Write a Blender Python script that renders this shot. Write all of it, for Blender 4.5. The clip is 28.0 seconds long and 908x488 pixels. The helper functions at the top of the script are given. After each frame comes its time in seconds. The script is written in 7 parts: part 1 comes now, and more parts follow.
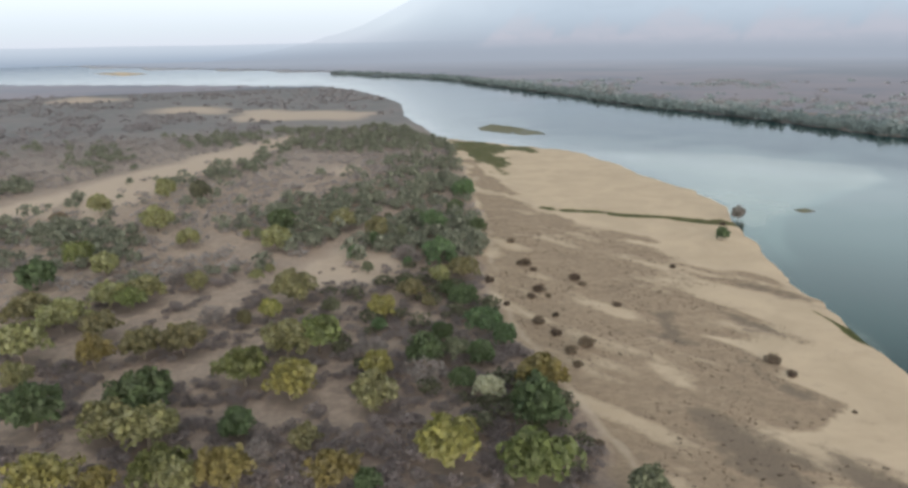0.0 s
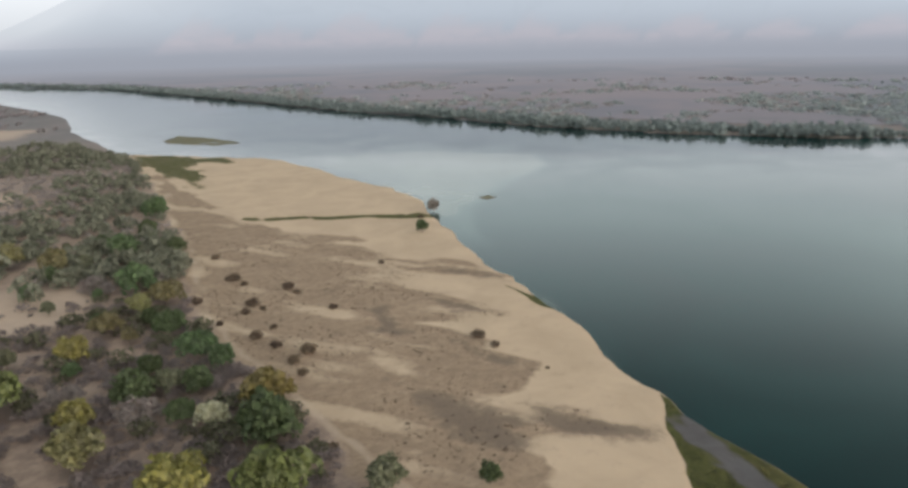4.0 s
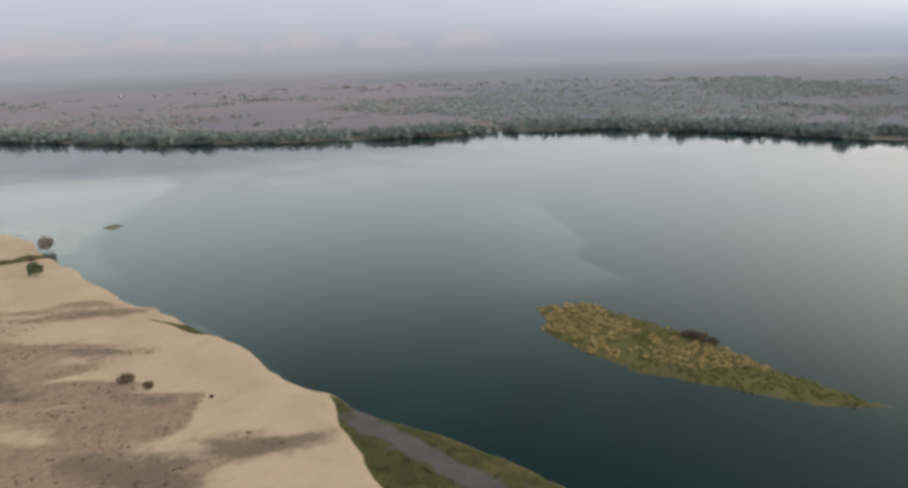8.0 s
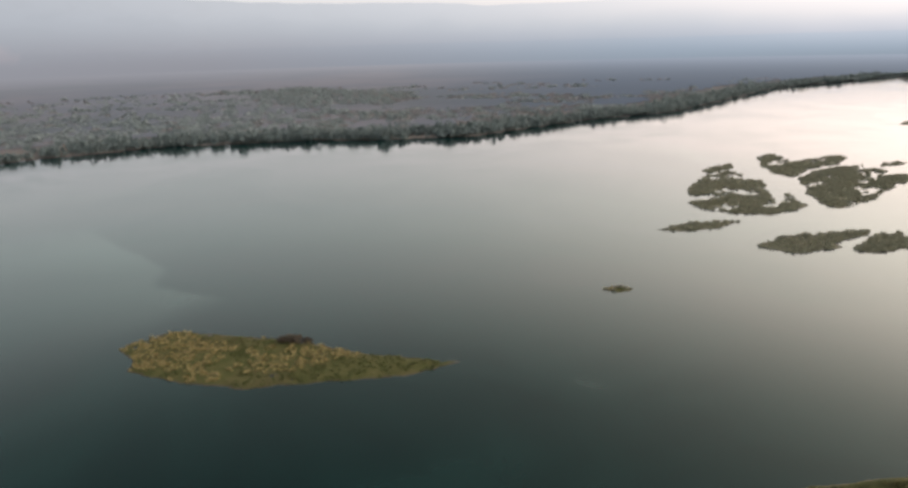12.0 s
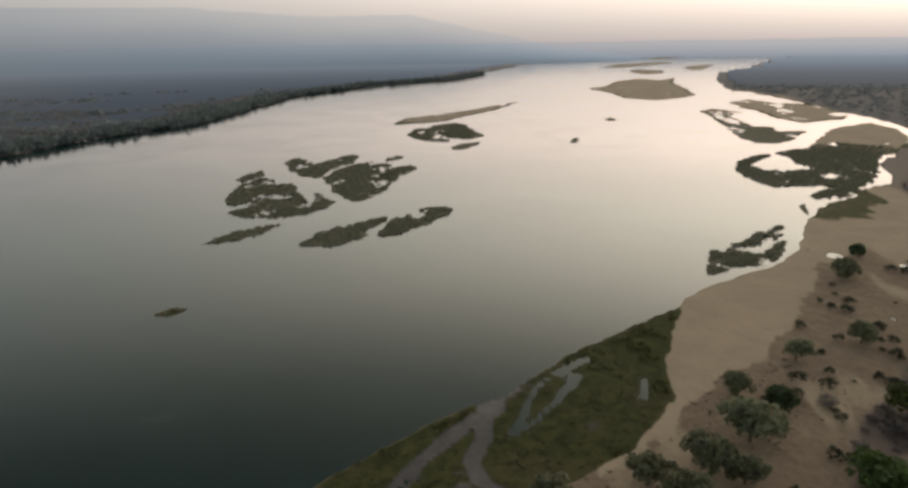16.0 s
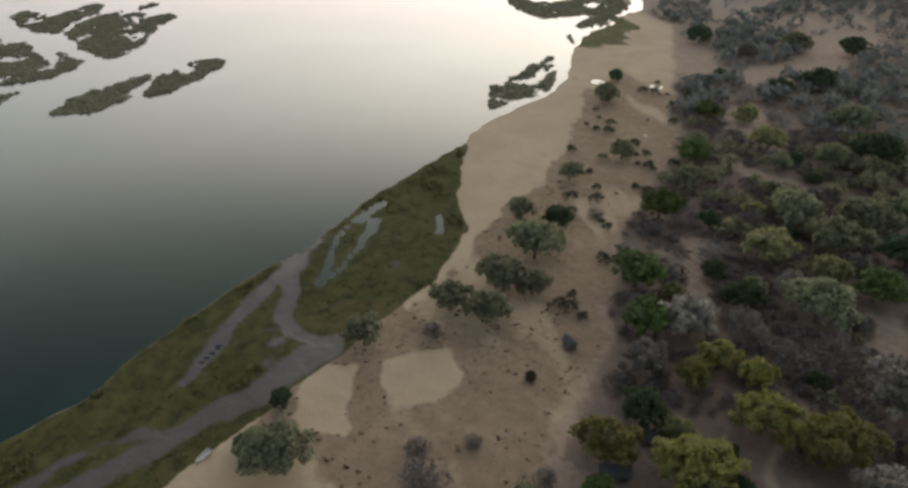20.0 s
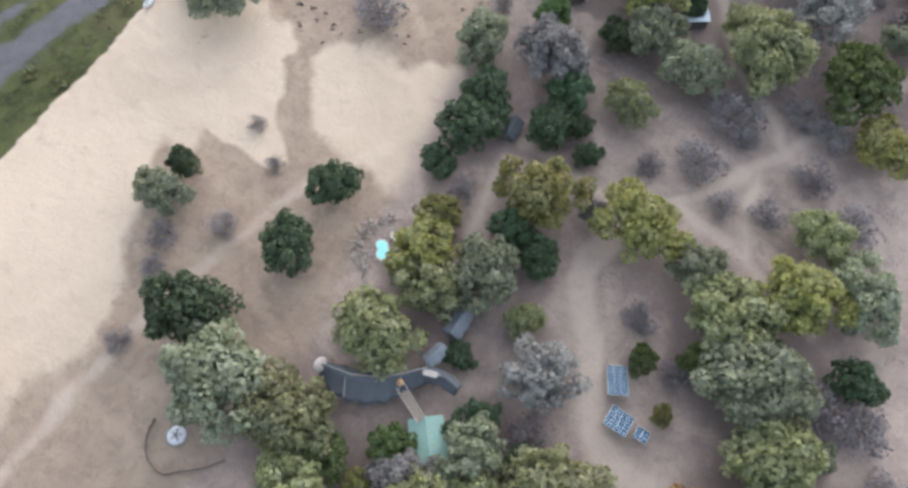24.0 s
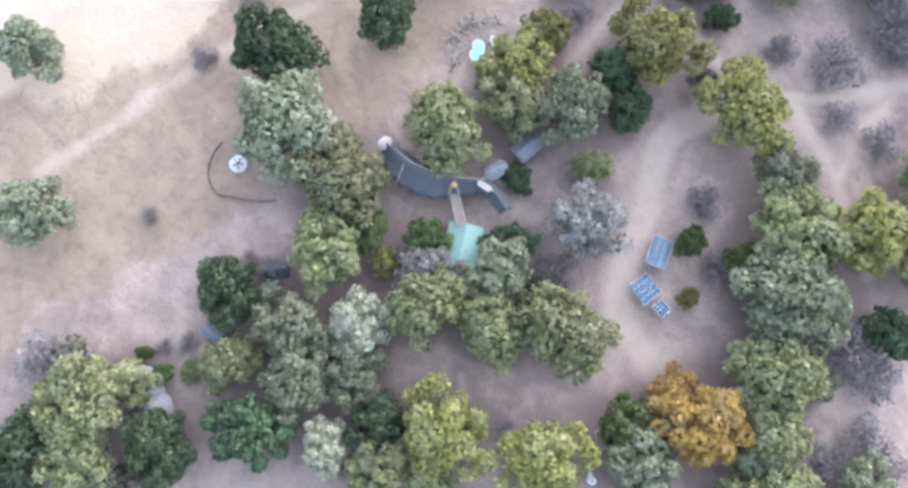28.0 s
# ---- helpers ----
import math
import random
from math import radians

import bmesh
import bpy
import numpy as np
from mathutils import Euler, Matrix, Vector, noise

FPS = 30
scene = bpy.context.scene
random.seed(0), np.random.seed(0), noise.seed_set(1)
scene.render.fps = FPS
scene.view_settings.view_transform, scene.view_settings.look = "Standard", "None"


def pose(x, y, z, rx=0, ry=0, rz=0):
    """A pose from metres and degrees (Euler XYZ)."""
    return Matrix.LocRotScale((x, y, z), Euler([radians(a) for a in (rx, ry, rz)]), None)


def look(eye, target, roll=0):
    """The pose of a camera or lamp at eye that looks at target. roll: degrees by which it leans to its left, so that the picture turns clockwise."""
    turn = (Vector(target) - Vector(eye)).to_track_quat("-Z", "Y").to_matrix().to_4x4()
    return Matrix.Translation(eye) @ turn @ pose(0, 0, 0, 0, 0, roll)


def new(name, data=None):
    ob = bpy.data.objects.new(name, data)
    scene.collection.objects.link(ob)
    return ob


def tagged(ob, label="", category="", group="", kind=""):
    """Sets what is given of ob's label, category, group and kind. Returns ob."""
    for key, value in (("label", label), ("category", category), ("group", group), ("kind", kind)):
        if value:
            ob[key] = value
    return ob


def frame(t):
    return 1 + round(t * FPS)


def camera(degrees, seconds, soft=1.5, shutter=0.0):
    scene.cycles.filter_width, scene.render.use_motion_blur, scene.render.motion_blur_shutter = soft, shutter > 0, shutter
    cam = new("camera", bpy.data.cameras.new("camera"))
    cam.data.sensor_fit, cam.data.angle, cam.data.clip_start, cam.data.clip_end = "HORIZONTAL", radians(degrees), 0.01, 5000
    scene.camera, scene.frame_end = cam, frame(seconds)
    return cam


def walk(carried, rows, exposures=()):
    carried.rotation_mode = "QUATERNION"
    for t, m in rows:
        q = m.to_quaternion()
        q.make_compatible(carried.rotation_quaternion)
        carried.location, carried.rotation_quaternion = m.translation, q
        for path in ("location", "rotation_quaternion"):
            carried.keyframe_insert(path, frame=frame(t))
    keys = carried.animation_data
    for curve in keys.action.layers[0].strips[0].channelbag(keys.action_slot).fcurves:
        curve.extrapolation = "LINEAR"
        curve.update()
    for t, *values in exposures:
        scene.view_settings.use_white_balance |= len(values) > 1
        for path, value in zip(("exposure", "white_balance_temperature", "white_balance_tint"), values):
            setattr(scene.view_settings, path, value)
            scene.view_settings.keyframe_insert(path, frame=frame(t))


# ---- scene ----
cam = camera(66.0, 28.0, soft=3.0)
PATH = [
    (0.0, pose(0, 0, 105, 73.80, 1.00, 0.00)),
    (0.5, pose(0, 0, 105, 73.77, 1.02, -3.86)),
    (1.0, pose(0, 0, 105, 73.79, 0.95, -6.96)),
    (1.5, pose(0, 0, 105, 73.74, 1.04, -9.17)),
    (2.0, pose(0, 0, 105, 73.80, 1.03, -11.36)),
    (2.5, pose(0, 0, 105, 73.81, 1.11, -13.98)),
    (4.5, pose(0, 0, 105, 73.76, 1.21, -28.24)),
    (5.0, pose(0, 0, 105, 73.79, 1.20, -31.82)),
    (5.5, pose(0, 0, 105, 73.79, 1.30, -35.51)),
    (6.0, pose(0, 0, 105, 73.83, 1.36, -39.07)),
    (6.5, pose(0, 0, 105, 73.82, 1.46, -42.62)),
    (7.0, pose(0, 0, 105, 73.80, 1.47, -46.33)),
    (7.5, pose(0, 0, 105, 73.84, 1.59, -50.14)),
    (8.0, pose(0, 0, 105, 73.88, 1.64, -54.11)),
    (8.5, pose(0, 0, 105, 73.84, 1.67, -57.95)),
    (9.0, pose(0, 0, 105, 73.77, 1.64, -61.86)),
    (9.5, pose(0, 0, 105, 73.86, 1.67, -65.86)),
    (10.0, pose(0, 0, 105, 73.82, 1.62, -70.30)),
    (10.5, pose(0, 0, 105, 73.88, 1.64, -74.93)),
    (11.0, pose(0, 0, 105, 73.86, 1.56, -79.53)),
    (11.5, pose(0, 0, 105, 73.91, 1.49, -84.21)),
    (12.0, pose(0, 0, 105, 73.94, 1.53, -88.79)),
    (12.5, pose(0, 0, 105, 73.91, 1.47, -93.46)),
    (14.5, pose(0, 0, 105, 74.03, 1.14, -112.03)),
    (15.0, pose(0, 0, 105, 73.99, 1.13, -116.67)),
    (15.5, pose(0, 0, 105, 74.09, 1.01, -121.34)),
    (16.0, pose(0, 0, 105, 74.03, 0.88, -125.95)),
    (16.5, pose(0, 0, 105, 74.06, 0.81, -130.39)),
    (17.0, pose(0, 0, 105, 74.12, 0.73, -133.87)),
    (17.5, pose(0, 0, 105, 74.20, 0.66, -136.16)),
    (18.0, pose(0, 0, 105, 73.54, 0.60, -137.87)),
    (18.5, pose(0, 0, 105, 72.18, 0.45, -139.60)),
    (19.0, pose(0, 0, 105, 70.40, 0.40, -141.31)),
    (19.5, pose(0, 0, 105, 66.14, 0.29, -142.65)),
    (20.0, pose(0, 0, 105, 61.44, 0.33, -143.74)),
    (20.5, pose(0, 0, 105, 56.76, 0.18, -144.48)),
    (21.0, pose(0, 0, 105, 52.08, 0.14, -145.20)),
    (21.5, pose(0, 0, 105, 47.40, 0.10, -145.92)),
    (23.5, pose(0, 0, 105, 28.74, -0.03, -147.97)),
    (24.0, pose(0, 0, 105, 24.20, 0.06, -148.36)),
    (24.5, pose(0, 0, 105, 19.66, 0.05, -148.76)),
    (25.0, pose(0, 0, 105, 15.11, 0.12, -149.05)),
    (25.5, pose(0, 0, 105, 10.54, 0.07, -149.27)),
    (26.0, pose(0, 0, 105, 8.96, 0.09, -149.36)),
    (26.5, pose(0, 0, 105, 8.87, -0.00, -146.34)),
    (27.0, pose(0, 0, 105, 8.89, -0.12, -140.32)),
    (27.5, pose(0, 0, 105, 8.87, -0.13, -134.72)),
    (28.0, pose(0, 0, 105, 8.87, -0.10, -129.26)),
]
walk(cam, PATH, [
    (0.0, -0.08, 6050, 11), (2.0, -0.14, 6150, 11), (5.0, -0.25, 6450, 16), (8.0, -0.22, 6550, 17), (10.0, -0.2, 6650, 17), (12.0, -0.52, 6650, 17), (15.0, -1.18, 6700, 14),
    (17.0, -1.66, 6650, 13), (19.0, -1.4, 6350, 14), (20.0, -0.95, 6250, 14), (21.0, -0.03, 5820, 14), (22.5, 0.4, 5600, 16), (24.0, 0.82, 5380, 19), (26.0, 1.15, 5260, 20), (28.0, 1.4, 5060, 23),
])

# ---- world, sun ----
SUN_WAY = Vector((0.2606, -0.9650, 0.0282))
world = bpy.data.worlds.new("hazy_dusk")
scene.world = world
world.use_nodes = True
wt = world.node_tree
wt.nodes.clear()
sky = wt.nodes.new("ShaderNodeTexSky")
sky.sky_type = "NISHITA"
sky.sun_disc = False
sky.sun_elevation = radians(7.0)
sky.sun_rotation = radians(165.0)
sky.air_density, sky.dust_density, sky.ozone_density = 1.0, 6.0, 1.0
soft_sky = wt.nodes.new("ShaderNodeHueSaturation")
soft_sky.inputs["Saturation"].default_value = 0.6
back = wt.nodes.new("ShaderNodeBackground")
back.inputs["Strength"].default_value = 0.14
# smoke haze that fills the whole sky: dull at the horizon, brightest just above, greyer overhead
place = wt.nodes.new("ShaderNodeTexCoord")
split = wt.nodes.new("ShaderNodeSeparateXYZ")
haze = wt.nodes.new("ShaderNodeValToRGB")
for pos, value in ((0.02, 1.1), (0.07, 1.35), (0.14, 1.65), (0.24, 1.8), (0.33, 1.5), (0.45, 0.64), (0.56, 0.35), (0.7, 0.40)):
    e = haze.color_ramp.elements.new(pos)
    e.color = (value * (0.96 if pos < 0.2 else 0.86 if pos < 0.4 else 0.80), value, value * (0.99 if pos < 0.2 else 0.96), 1.0)
haze.color_ramp.elements[0].color = (1.0, 1.01, 1.03, 1.0)
haze.color_ramp.elements[-1].color = (0.52, 0.57, 0.59, 1.0)
# the haze is brighter and warmer towards the low sun
toward = wt.nodes.new("ShaderNodeVectorMath")
toward.operation = "DOT_PRODUCT"
toward.inputs[1].default_value = SUN_WAY
lobe = wt.nodes.new("ShaderNodeMapRange")
lobe.inputs["From Min"].default_value = -1.0
bell = wt.nodes.new("ShaderNodeMath")
bell.operation, bell.inputs[1].default_value = "POWER", 5.0
warm = wt.nodes.new("ShaderNodeMix")
warm.data_type, warm.inputs[6].default_value, warm.inputs[7].default_value = "RGBA", (1.08, 1.1, 1.12, 1.0), (5.6, 4.55, 3.92, 1.0)
lit = wt.nodes.new("ShaderNodeMix")
lit.data_type, lit.blend_type, lit.inputs[0].default_value = "RGBA", "MULTIPLY", 1.0
wt.links.new(place.outputs["Generated"], toward.inputs[0])
wt.links.new(toward.outputs["Value"], lobe.inputs["Value"])
wt.links.new(lobe.outputs[0], bell.inputs[0])
low = wt.nodes.new("ShaderNodeMapRange")
low.inputs["From Max"].default_value, low.inputs["To Min"].default_value = 0.13, 0.26
high = wt.nodes.new("ShaderNodeMapRange")
high.inputs["From Min"].default_value, high.inputs["From Max"].default_value, high.inputs["To Min"].default_value, high.inputs["To Max"].default_value = 0.18, 0.6, 1.0, 2.7
upper = wt.nodes.new("ShaderNodeMath")
upper.operation = "MULTIPLY"
thick = wt.nodes.new("ShaderNodeMath")
thick.operation = "MULTIPLY"
wt.links.new(split.outputs[2], low.inputs["Value"])
wt.links.new(bell.outputs[0], thick.inputs[0])
wt.links.new(low.outputs[0], thick.inputs[1])
wt.links.new(split.outputs[2], high.inputs["Value"])
wt.links.new(thick.outputs[0], upper.inputs[0])
wt.links.new(high.outputs[0], upper.inputs[1])
warm.clamp_factor = False
wt.links.new(upper.outputs[0], warm.inputs[0])
wt.links.new(warm.outputs[2], lit.inputs[6])
wt.links.new(haze.outputs[0], lit.inputs[7])
haze_back = wt.nodes.new("ShaderNodeBackground")
both = wt.nodes.new("ShaderNodeMixShader")
both.inputs[0].default_value = 0.75
wout = wt.nodes.new("ShaderNodeOutputWorld")
wt.links.new(sky.outputs[0], soft_sky.inputs["Color"])
wt.links.new(soft_sky.outputs[0], back.inputs["Color"])
wt.links.new(place.outputs["Generated"], split.inputs[0])
wt.links.new(split.outputs[2], haze.inputs[0])
wt.links.new(lit.outputs[2], haze_back.inputs["Color"])
wt.links.new(back.outputs[0], both.inputs[1])
wt.links.new(haze_back.outputs[0], both.inputs[2])
wt.links.new(both.outputs[0], wout.inputs["Surface"])

sun_data = bpy.data.lights.new("sun", "SUN")
sun_data.energy, sun_data.angle, sun_data.color = 0.5, radians(12.0), (1.0, 0.82, 0.66)
sun_lamp = new("sun", sun_data)
sun_lamp.matrix_world = look(Vector((0, 0, 300)), Vector((0, 0, 300)) - Vector((0.2606, -0.9650, 0.09)))

# ---- materials ----


def material(name):
    m = bpy.data.materials.new(name)
    m.use_nodes = True
    nt = m.node_tree
    return m, nt, nt.nodes["Principled BSDF"]


def node(nt, kind, ins=(), **props):
    """A node with its properties and inputs set; an input may be a socket or a value."""
    n = nt.nodes.new(kind)
    if "data_type" in props:
        n.data_type = props["data_type"]
    if "blend_type" in props:
        n.blend_type = props["blend_type"]
    if "operation" in props:
        n.operation = props["operation"]
    if "interpolation_type" in props:
        n.interpolation_type = props["interpolation_type"]
    if "attribute_name" in props:
        n.attribute_name = props["attribute_name"]
    for key, value in dict(ins).items():
        if isinstance(value, bpy.types.NodeSocket):
            nt.links.new(value, n.inputs[key])
        else:
            n.inputs[key].default_value = value
    return n


def rgb(c):
    return (c[0], c[1], c[2], 1.0)


def blend(nt, f, a, b, mode="MIX"):
    n = node(nt, "ShaderNodeMix", {0: f, 6: a if isinstance(a, bpy.types.NodeSocket) else rgb(a), 7: b if isinstance(b, bpy.types.NodeSocket) else rgb(b)}, data_type="RGBA", blend_type=mode)
    return n.outputs[2]


def noise_of(nt, scale, detail=4.0, rough=0.6, vec=None, warp=0.0):
    ins = {"Scale": scale, "Detail": detail, "Roughness": rough, "Distortion": warp}
    if vec is not None:
        ins["Vector"] = vec
    return node(nt, "ShaderNodeTexNoise", ins).outputs["Fac"]


def ramp(nt, value, lo, hi, a=0.0, b=1.0):
    return node(nt, "ShaderNodeMapRange", {"Value": value, "From Min": lo, "From Max": hi, "To Min": a, "To Max": b}, interpolation_type="SMOOTHSTEP").outputs[0]


def calc(nt, op, a, b=0.0):
    return node(nt, "ShaderNodeMath", {0: a, 1: b}, operation=op).outputs[0]


def bumped(nt, bsdf, height, strength=0.4, distance=0.1):
    b = node(nt, "ShaderNodeBump", {"Height": height, "Strength": strength, "Distance": distance})
    nt.links.new(b.outputs[0], bsdf.inputs["Normal"])


def plain_material(name, a, b, scale=3.0, rough=0.8, metal=0.0, bump=0.3, stain=0.0):
    """Two colours mixed by grain, with a broad stain over it."""
    m, nt, p = material(name)
    pos = node(nt, "ShaderNodeTexCoord").outputs["Object"]
    grain = noise_of(nt, scale * 6, 5.0, 0.65, pos)
    broad = noise_of(nt, scale * 0.6, 3.0, 0.6, pos)
    col = blend(nt, ramp(nt, grain, 0.3, 0.7), a, b)
    col = blend(nt, ramp(nt, broad, 0.45, 0.75, 0.0, 0.35 + stain), col, tuple(0.6 * c for c in a))
    nt.links.new(col, p.inputs["Base Color"])
    p.inputs["Roughness"].default_value = rough
    p.inputs["Metallic"].default_value = metal
    bumped(nt, p, grain, bump, 0.05)
    return m


def leaf_material(name, c, spread=0.35, hue=0.02, translucent=0.28):
    m, nt, p = material(name)
    island = node(nt, "ShaderNodeNewGeometry").outputs["Random Per Island"]
    each = node(nt, "ShaderNodeObjectInfo").outputs["Random"]
    dark = tuple(x * (1 - spread) for x in c)
    light = tuple(min(1.0, x * (1 + spread)) for x in c)
    col = blend(nt, island, dark, light)
    pos = node(nt, "ShaderNodeTexCoord").outputs["Object"]
    blotch = ramp(nt, noise_of(nt, 2.0, 3.0, 0.6, pos), 0.42, 0.62, 0.0, 0.6)
    col = blend(nt, blotch, col, tuple(0.62 * x * 1.35 + 0.38 * sum(c) / 3 * 1.35 for x in c))
    hs = node(nt, "ShaderNodeHueSaturation", {"Hue": ramp(nt, each, 0.0, 1.0, 0.5 - hue, 0.5 + hue), "Saturation": 1.0, "Value": ramp(nt, each, 0.0, 1.0, 0.82, 1.18), "Fac": 1.0, "Color": col})
    nt.links.new(hs.outputs[0], p.inputs["Base Color"])
    p.inputs["Roughness"].default_value = 0.75
    p.inputs["Specular IOR Level"].default_value = 0.2
    tr = node(nt, "ShaderNodeBsdfTranslucent", {"Color": hs.outputs[0]})
    mix = node(nt, "ShaderNodeMixShader", {0: translucent, 1: p.outputs[0], 2: tr.outputs[0]})
    nt.links.new(mix.outputs[0], nt.nodes["Material Output"].inputs["Surface"])
    return m


LEAF = {
    "dark": leaf_material("leaf_dark_green", (0.080, 0.112, 0.054), 0.4),
    "grey_green": leaf_material("leaf_grey_green", (0.240, 0.246, 0.152), 0.35, 0.01, 0.42),
    "olive": leaf_material("leaf_olive", (0.258, 0.256, 0.120), 0.35, 0.01, 0.42),
    "yellow_green": leaf_material("leaf_yellow_green", (0.258, 0.243, 0.078), 0.35, 0.01, 0.42),
    "lime": leaf_material("leaf_lime", (0.105, 0.138, 0.042), 0.4),
    "amber": leaf_material("leaf_amber", (0.400, 0.258, 0.070), 0.3, 0.02, 0.42),
    "cream": leaf_material("leaf_cream", (0.400, 0.385, 0.280), 0.3, 0.02, 0.42),
    "ashen": leaf_material("leaf_ashen", (0.275, 0.252, 0.228), 0.35, 0.02, 0.42),
    "bare": leaf_material("bare_twigs", (0.202, 0.175, 0.170), 0.4, 0.01, 0.05),
    "scrub": leaf_material("dry_scrub", (0.107, 0.078, 0.057), 0.4, 0.01, 0.05),
    "reed": leaf_material("reeds", (0.360, 0.275, 0.125), 0.5, 0.02, 0.2),
    "marsh": leaf_material("marsh_grass", (0.070, 0.075, 0.028), 0.4, 0.02, 0.2),
    # far-bank leaves: haze painted into the colour, paler, bluer, low in contrast
    "hazed_bush": leaf_material("hazed_bush", (0.238, 0.275, 0.278), 0.12, 0.01, 0.4),
    "bank": leaf_material("hazed_bank_leaves", (0.195, 0.235, 0.242), 0.15, 0.01, 0.4),
    # reeds on the farther islands, lightened by haze put into the colour
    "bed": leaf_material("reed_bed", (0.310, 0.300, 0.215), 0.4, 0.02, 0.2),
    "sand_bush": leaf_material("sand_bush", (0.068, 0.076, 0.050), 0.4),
    # mauve scrub, lightened by haze put into its colour
    "hazed_mauve": leaf_material("hazed_mauve_scrub", (0.345, 0.322, 0.330), 0.1, 0.01, 0.4),
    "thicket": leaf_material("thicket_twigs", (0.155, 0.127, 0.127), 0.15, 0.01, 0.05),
    # distant and downstream woods, paled by haze in the base colour
    "hazed_far_wood": leaf_material("hazed_far_leaves", (0.310, 0.330, 0.345), 0.15, 0.01, 0.3),
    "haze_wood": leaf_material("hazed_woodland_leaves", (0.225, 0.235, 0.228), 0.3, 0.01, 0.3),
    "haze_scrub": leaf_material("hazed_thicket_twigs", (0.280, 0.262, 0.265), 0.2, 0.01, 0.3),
    "bush_lime": leaf_material("leaf_bush_lime", (0.125, 0.142, 0.052), 0.4),
    "marsh_reed": leaf_material("marsh_reeds", (0.13, 0.115, 0.05), 0.4, 0.02, 0.2),
    "isle_grass": leaf_material("island_grass", (0.112, 0.116, 0.040), 0.35, 0.02, 0.2),
    # upstream scrub greyed by haze painted into its colour
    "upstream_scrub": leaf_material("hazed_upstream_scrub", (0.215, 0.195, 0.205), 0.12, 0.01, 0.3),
    "bush_olive": leaf_material("leaf_bush_olive", (0.178, 0.168, 0.082), 0.4),
    "bush_green": leaf_material("leaf_bush_green", (0.118, 0.122, 0.078), 0.4),
    "bush_yellow": leaf_material("leaf_bush_yellow", (0.205, 0.180, 0.062), 0.35),
    "bed_wood": leaf_material("woodland_leaves", (0.125, 0.127, 0.095), 0.35),
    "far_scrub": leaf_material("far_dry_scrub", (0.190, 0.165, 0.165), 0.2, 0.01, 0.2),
}
BARK = plain_material("bark", (0.20, 0.16, 0.13), (0.11, 0.085, 0.07), 1.5, 0.9)

# ---- plan of the river and its banks ----
WATER_Z = -0.6
NEAR_UP = [
    (-5500, 2500), (-2600, 2420), (-1396, 2198), (-793, 2019), (-334, 1834), (-221, 1650), (-102, 1303), (-73, 1041), (-21, 807), (2, 779), (105, 693),
    (119, 673), (139, 610), (148, 549), (168, 495), (174, 439), (162, 395), (158, 359), (150, 314), (146, 290), (149, 268), (145, 236), (144, 204),
    (137, 180), (134, 163), (136, 149), (133, 136), (134, 122), (136, 105), (136, 86), (134, 63), (138, 40), (141, 0), (141, -34),
]
NEAR_DOWN = [
    (139, -47), (145, -66), (149, -87), (153, -114), (151, -128), (156, -149), (161, -172), (163, -202), (165, -230), (172, -254), (172, -287),
    (170, -309), (178, -348), (195, -386), (210, -419), (220, -453), (221, -495), (230, -536), (240, -590),
    (276, -666), (305, -764), (326, -886), (427, -1007), (517, -1080), (685, -1231), (742, -1285), (910, -1393), (1179, -1742), (1500, -2223),
    (1560, -2420), (1659, -2666), (2250, -3797), (2620, -4899), (2700, -5500), (-5500, -5500),
]
FAR_BANK = [
    (-3121, 5500), (-3000, 4800), (-1634, 3475), (-920, 2969), (-372, 2495), (-60, 2113), (124, 1620), (210, 1393), (289, 1136), (395, 926), (447, 770),
    (538, 620), (622, 520), (720, 450), (790, 340), (812, 190), (802, 72), (822, -10), (951, -145), (1030, -290), (1182, -410), (1450, -610),
    (1688, -950), (1778, -1300), (2390, -2070), (3367, -3137), (3903, -4077), (4200, -4900), (4300, -5500), (5500, -5500), (5500, 5500),
]
# islands: outline, and how broken by pools their surface is
ISLANDS = {}
ISLANDS["long_grassy"] = ([(233, 131), (240, 130), (251, 118), (247, 98), (242, 74), (235, 55), (227, 37), (224, 20), (220, 5), (210, 23), (207, 42), (205, 61), (202, 75), (207, 98), (216, 120), (225, 122)], 0.1)
ISLANDS["tuft"] = ([(290, -56), (295, -65), (290, -70), (286, -63)], 0.1)
ISLANDS["spindle"] = ([(388, -104), (403, -127), (404, -160), (386, -136), (382, -116)], 0.1)
ISLANDS["broken_a"] = ([(484, -152), (520, -168), (548, -189), (561, -208), (540, -210), (524, -216), (500, -209), (495, -198), (490, -183), (478, -169), (472, -157)], 0.34)
ISLANDS["broken_b"] = ([(454, -144), (459, -156), (468, -170), (481, -180), (489, -197), (491, -206), (452, -196), (426, -196), (419, -180), (426, -159), (439, -147)], 0.32)
ISLANDS["broken_c"] = ([(566, -190), (585, -203), (602, -220), (583, -216), (566, -200), (559, -191)], 0.5)
ISLANDS["broken_d"] = ([(441, -197), (474, -216), (457, -212), (442, -213), (427, -201), (430, -196)], 0.5)
ISLANDS["broken_e"] = ([(633, -259), (642, -273), (598, -274), (613, -303), (624, -327), (603, -318), (583, -297), (568, -272), (536, -247), (547, -239), (579, -244)], 0.4)
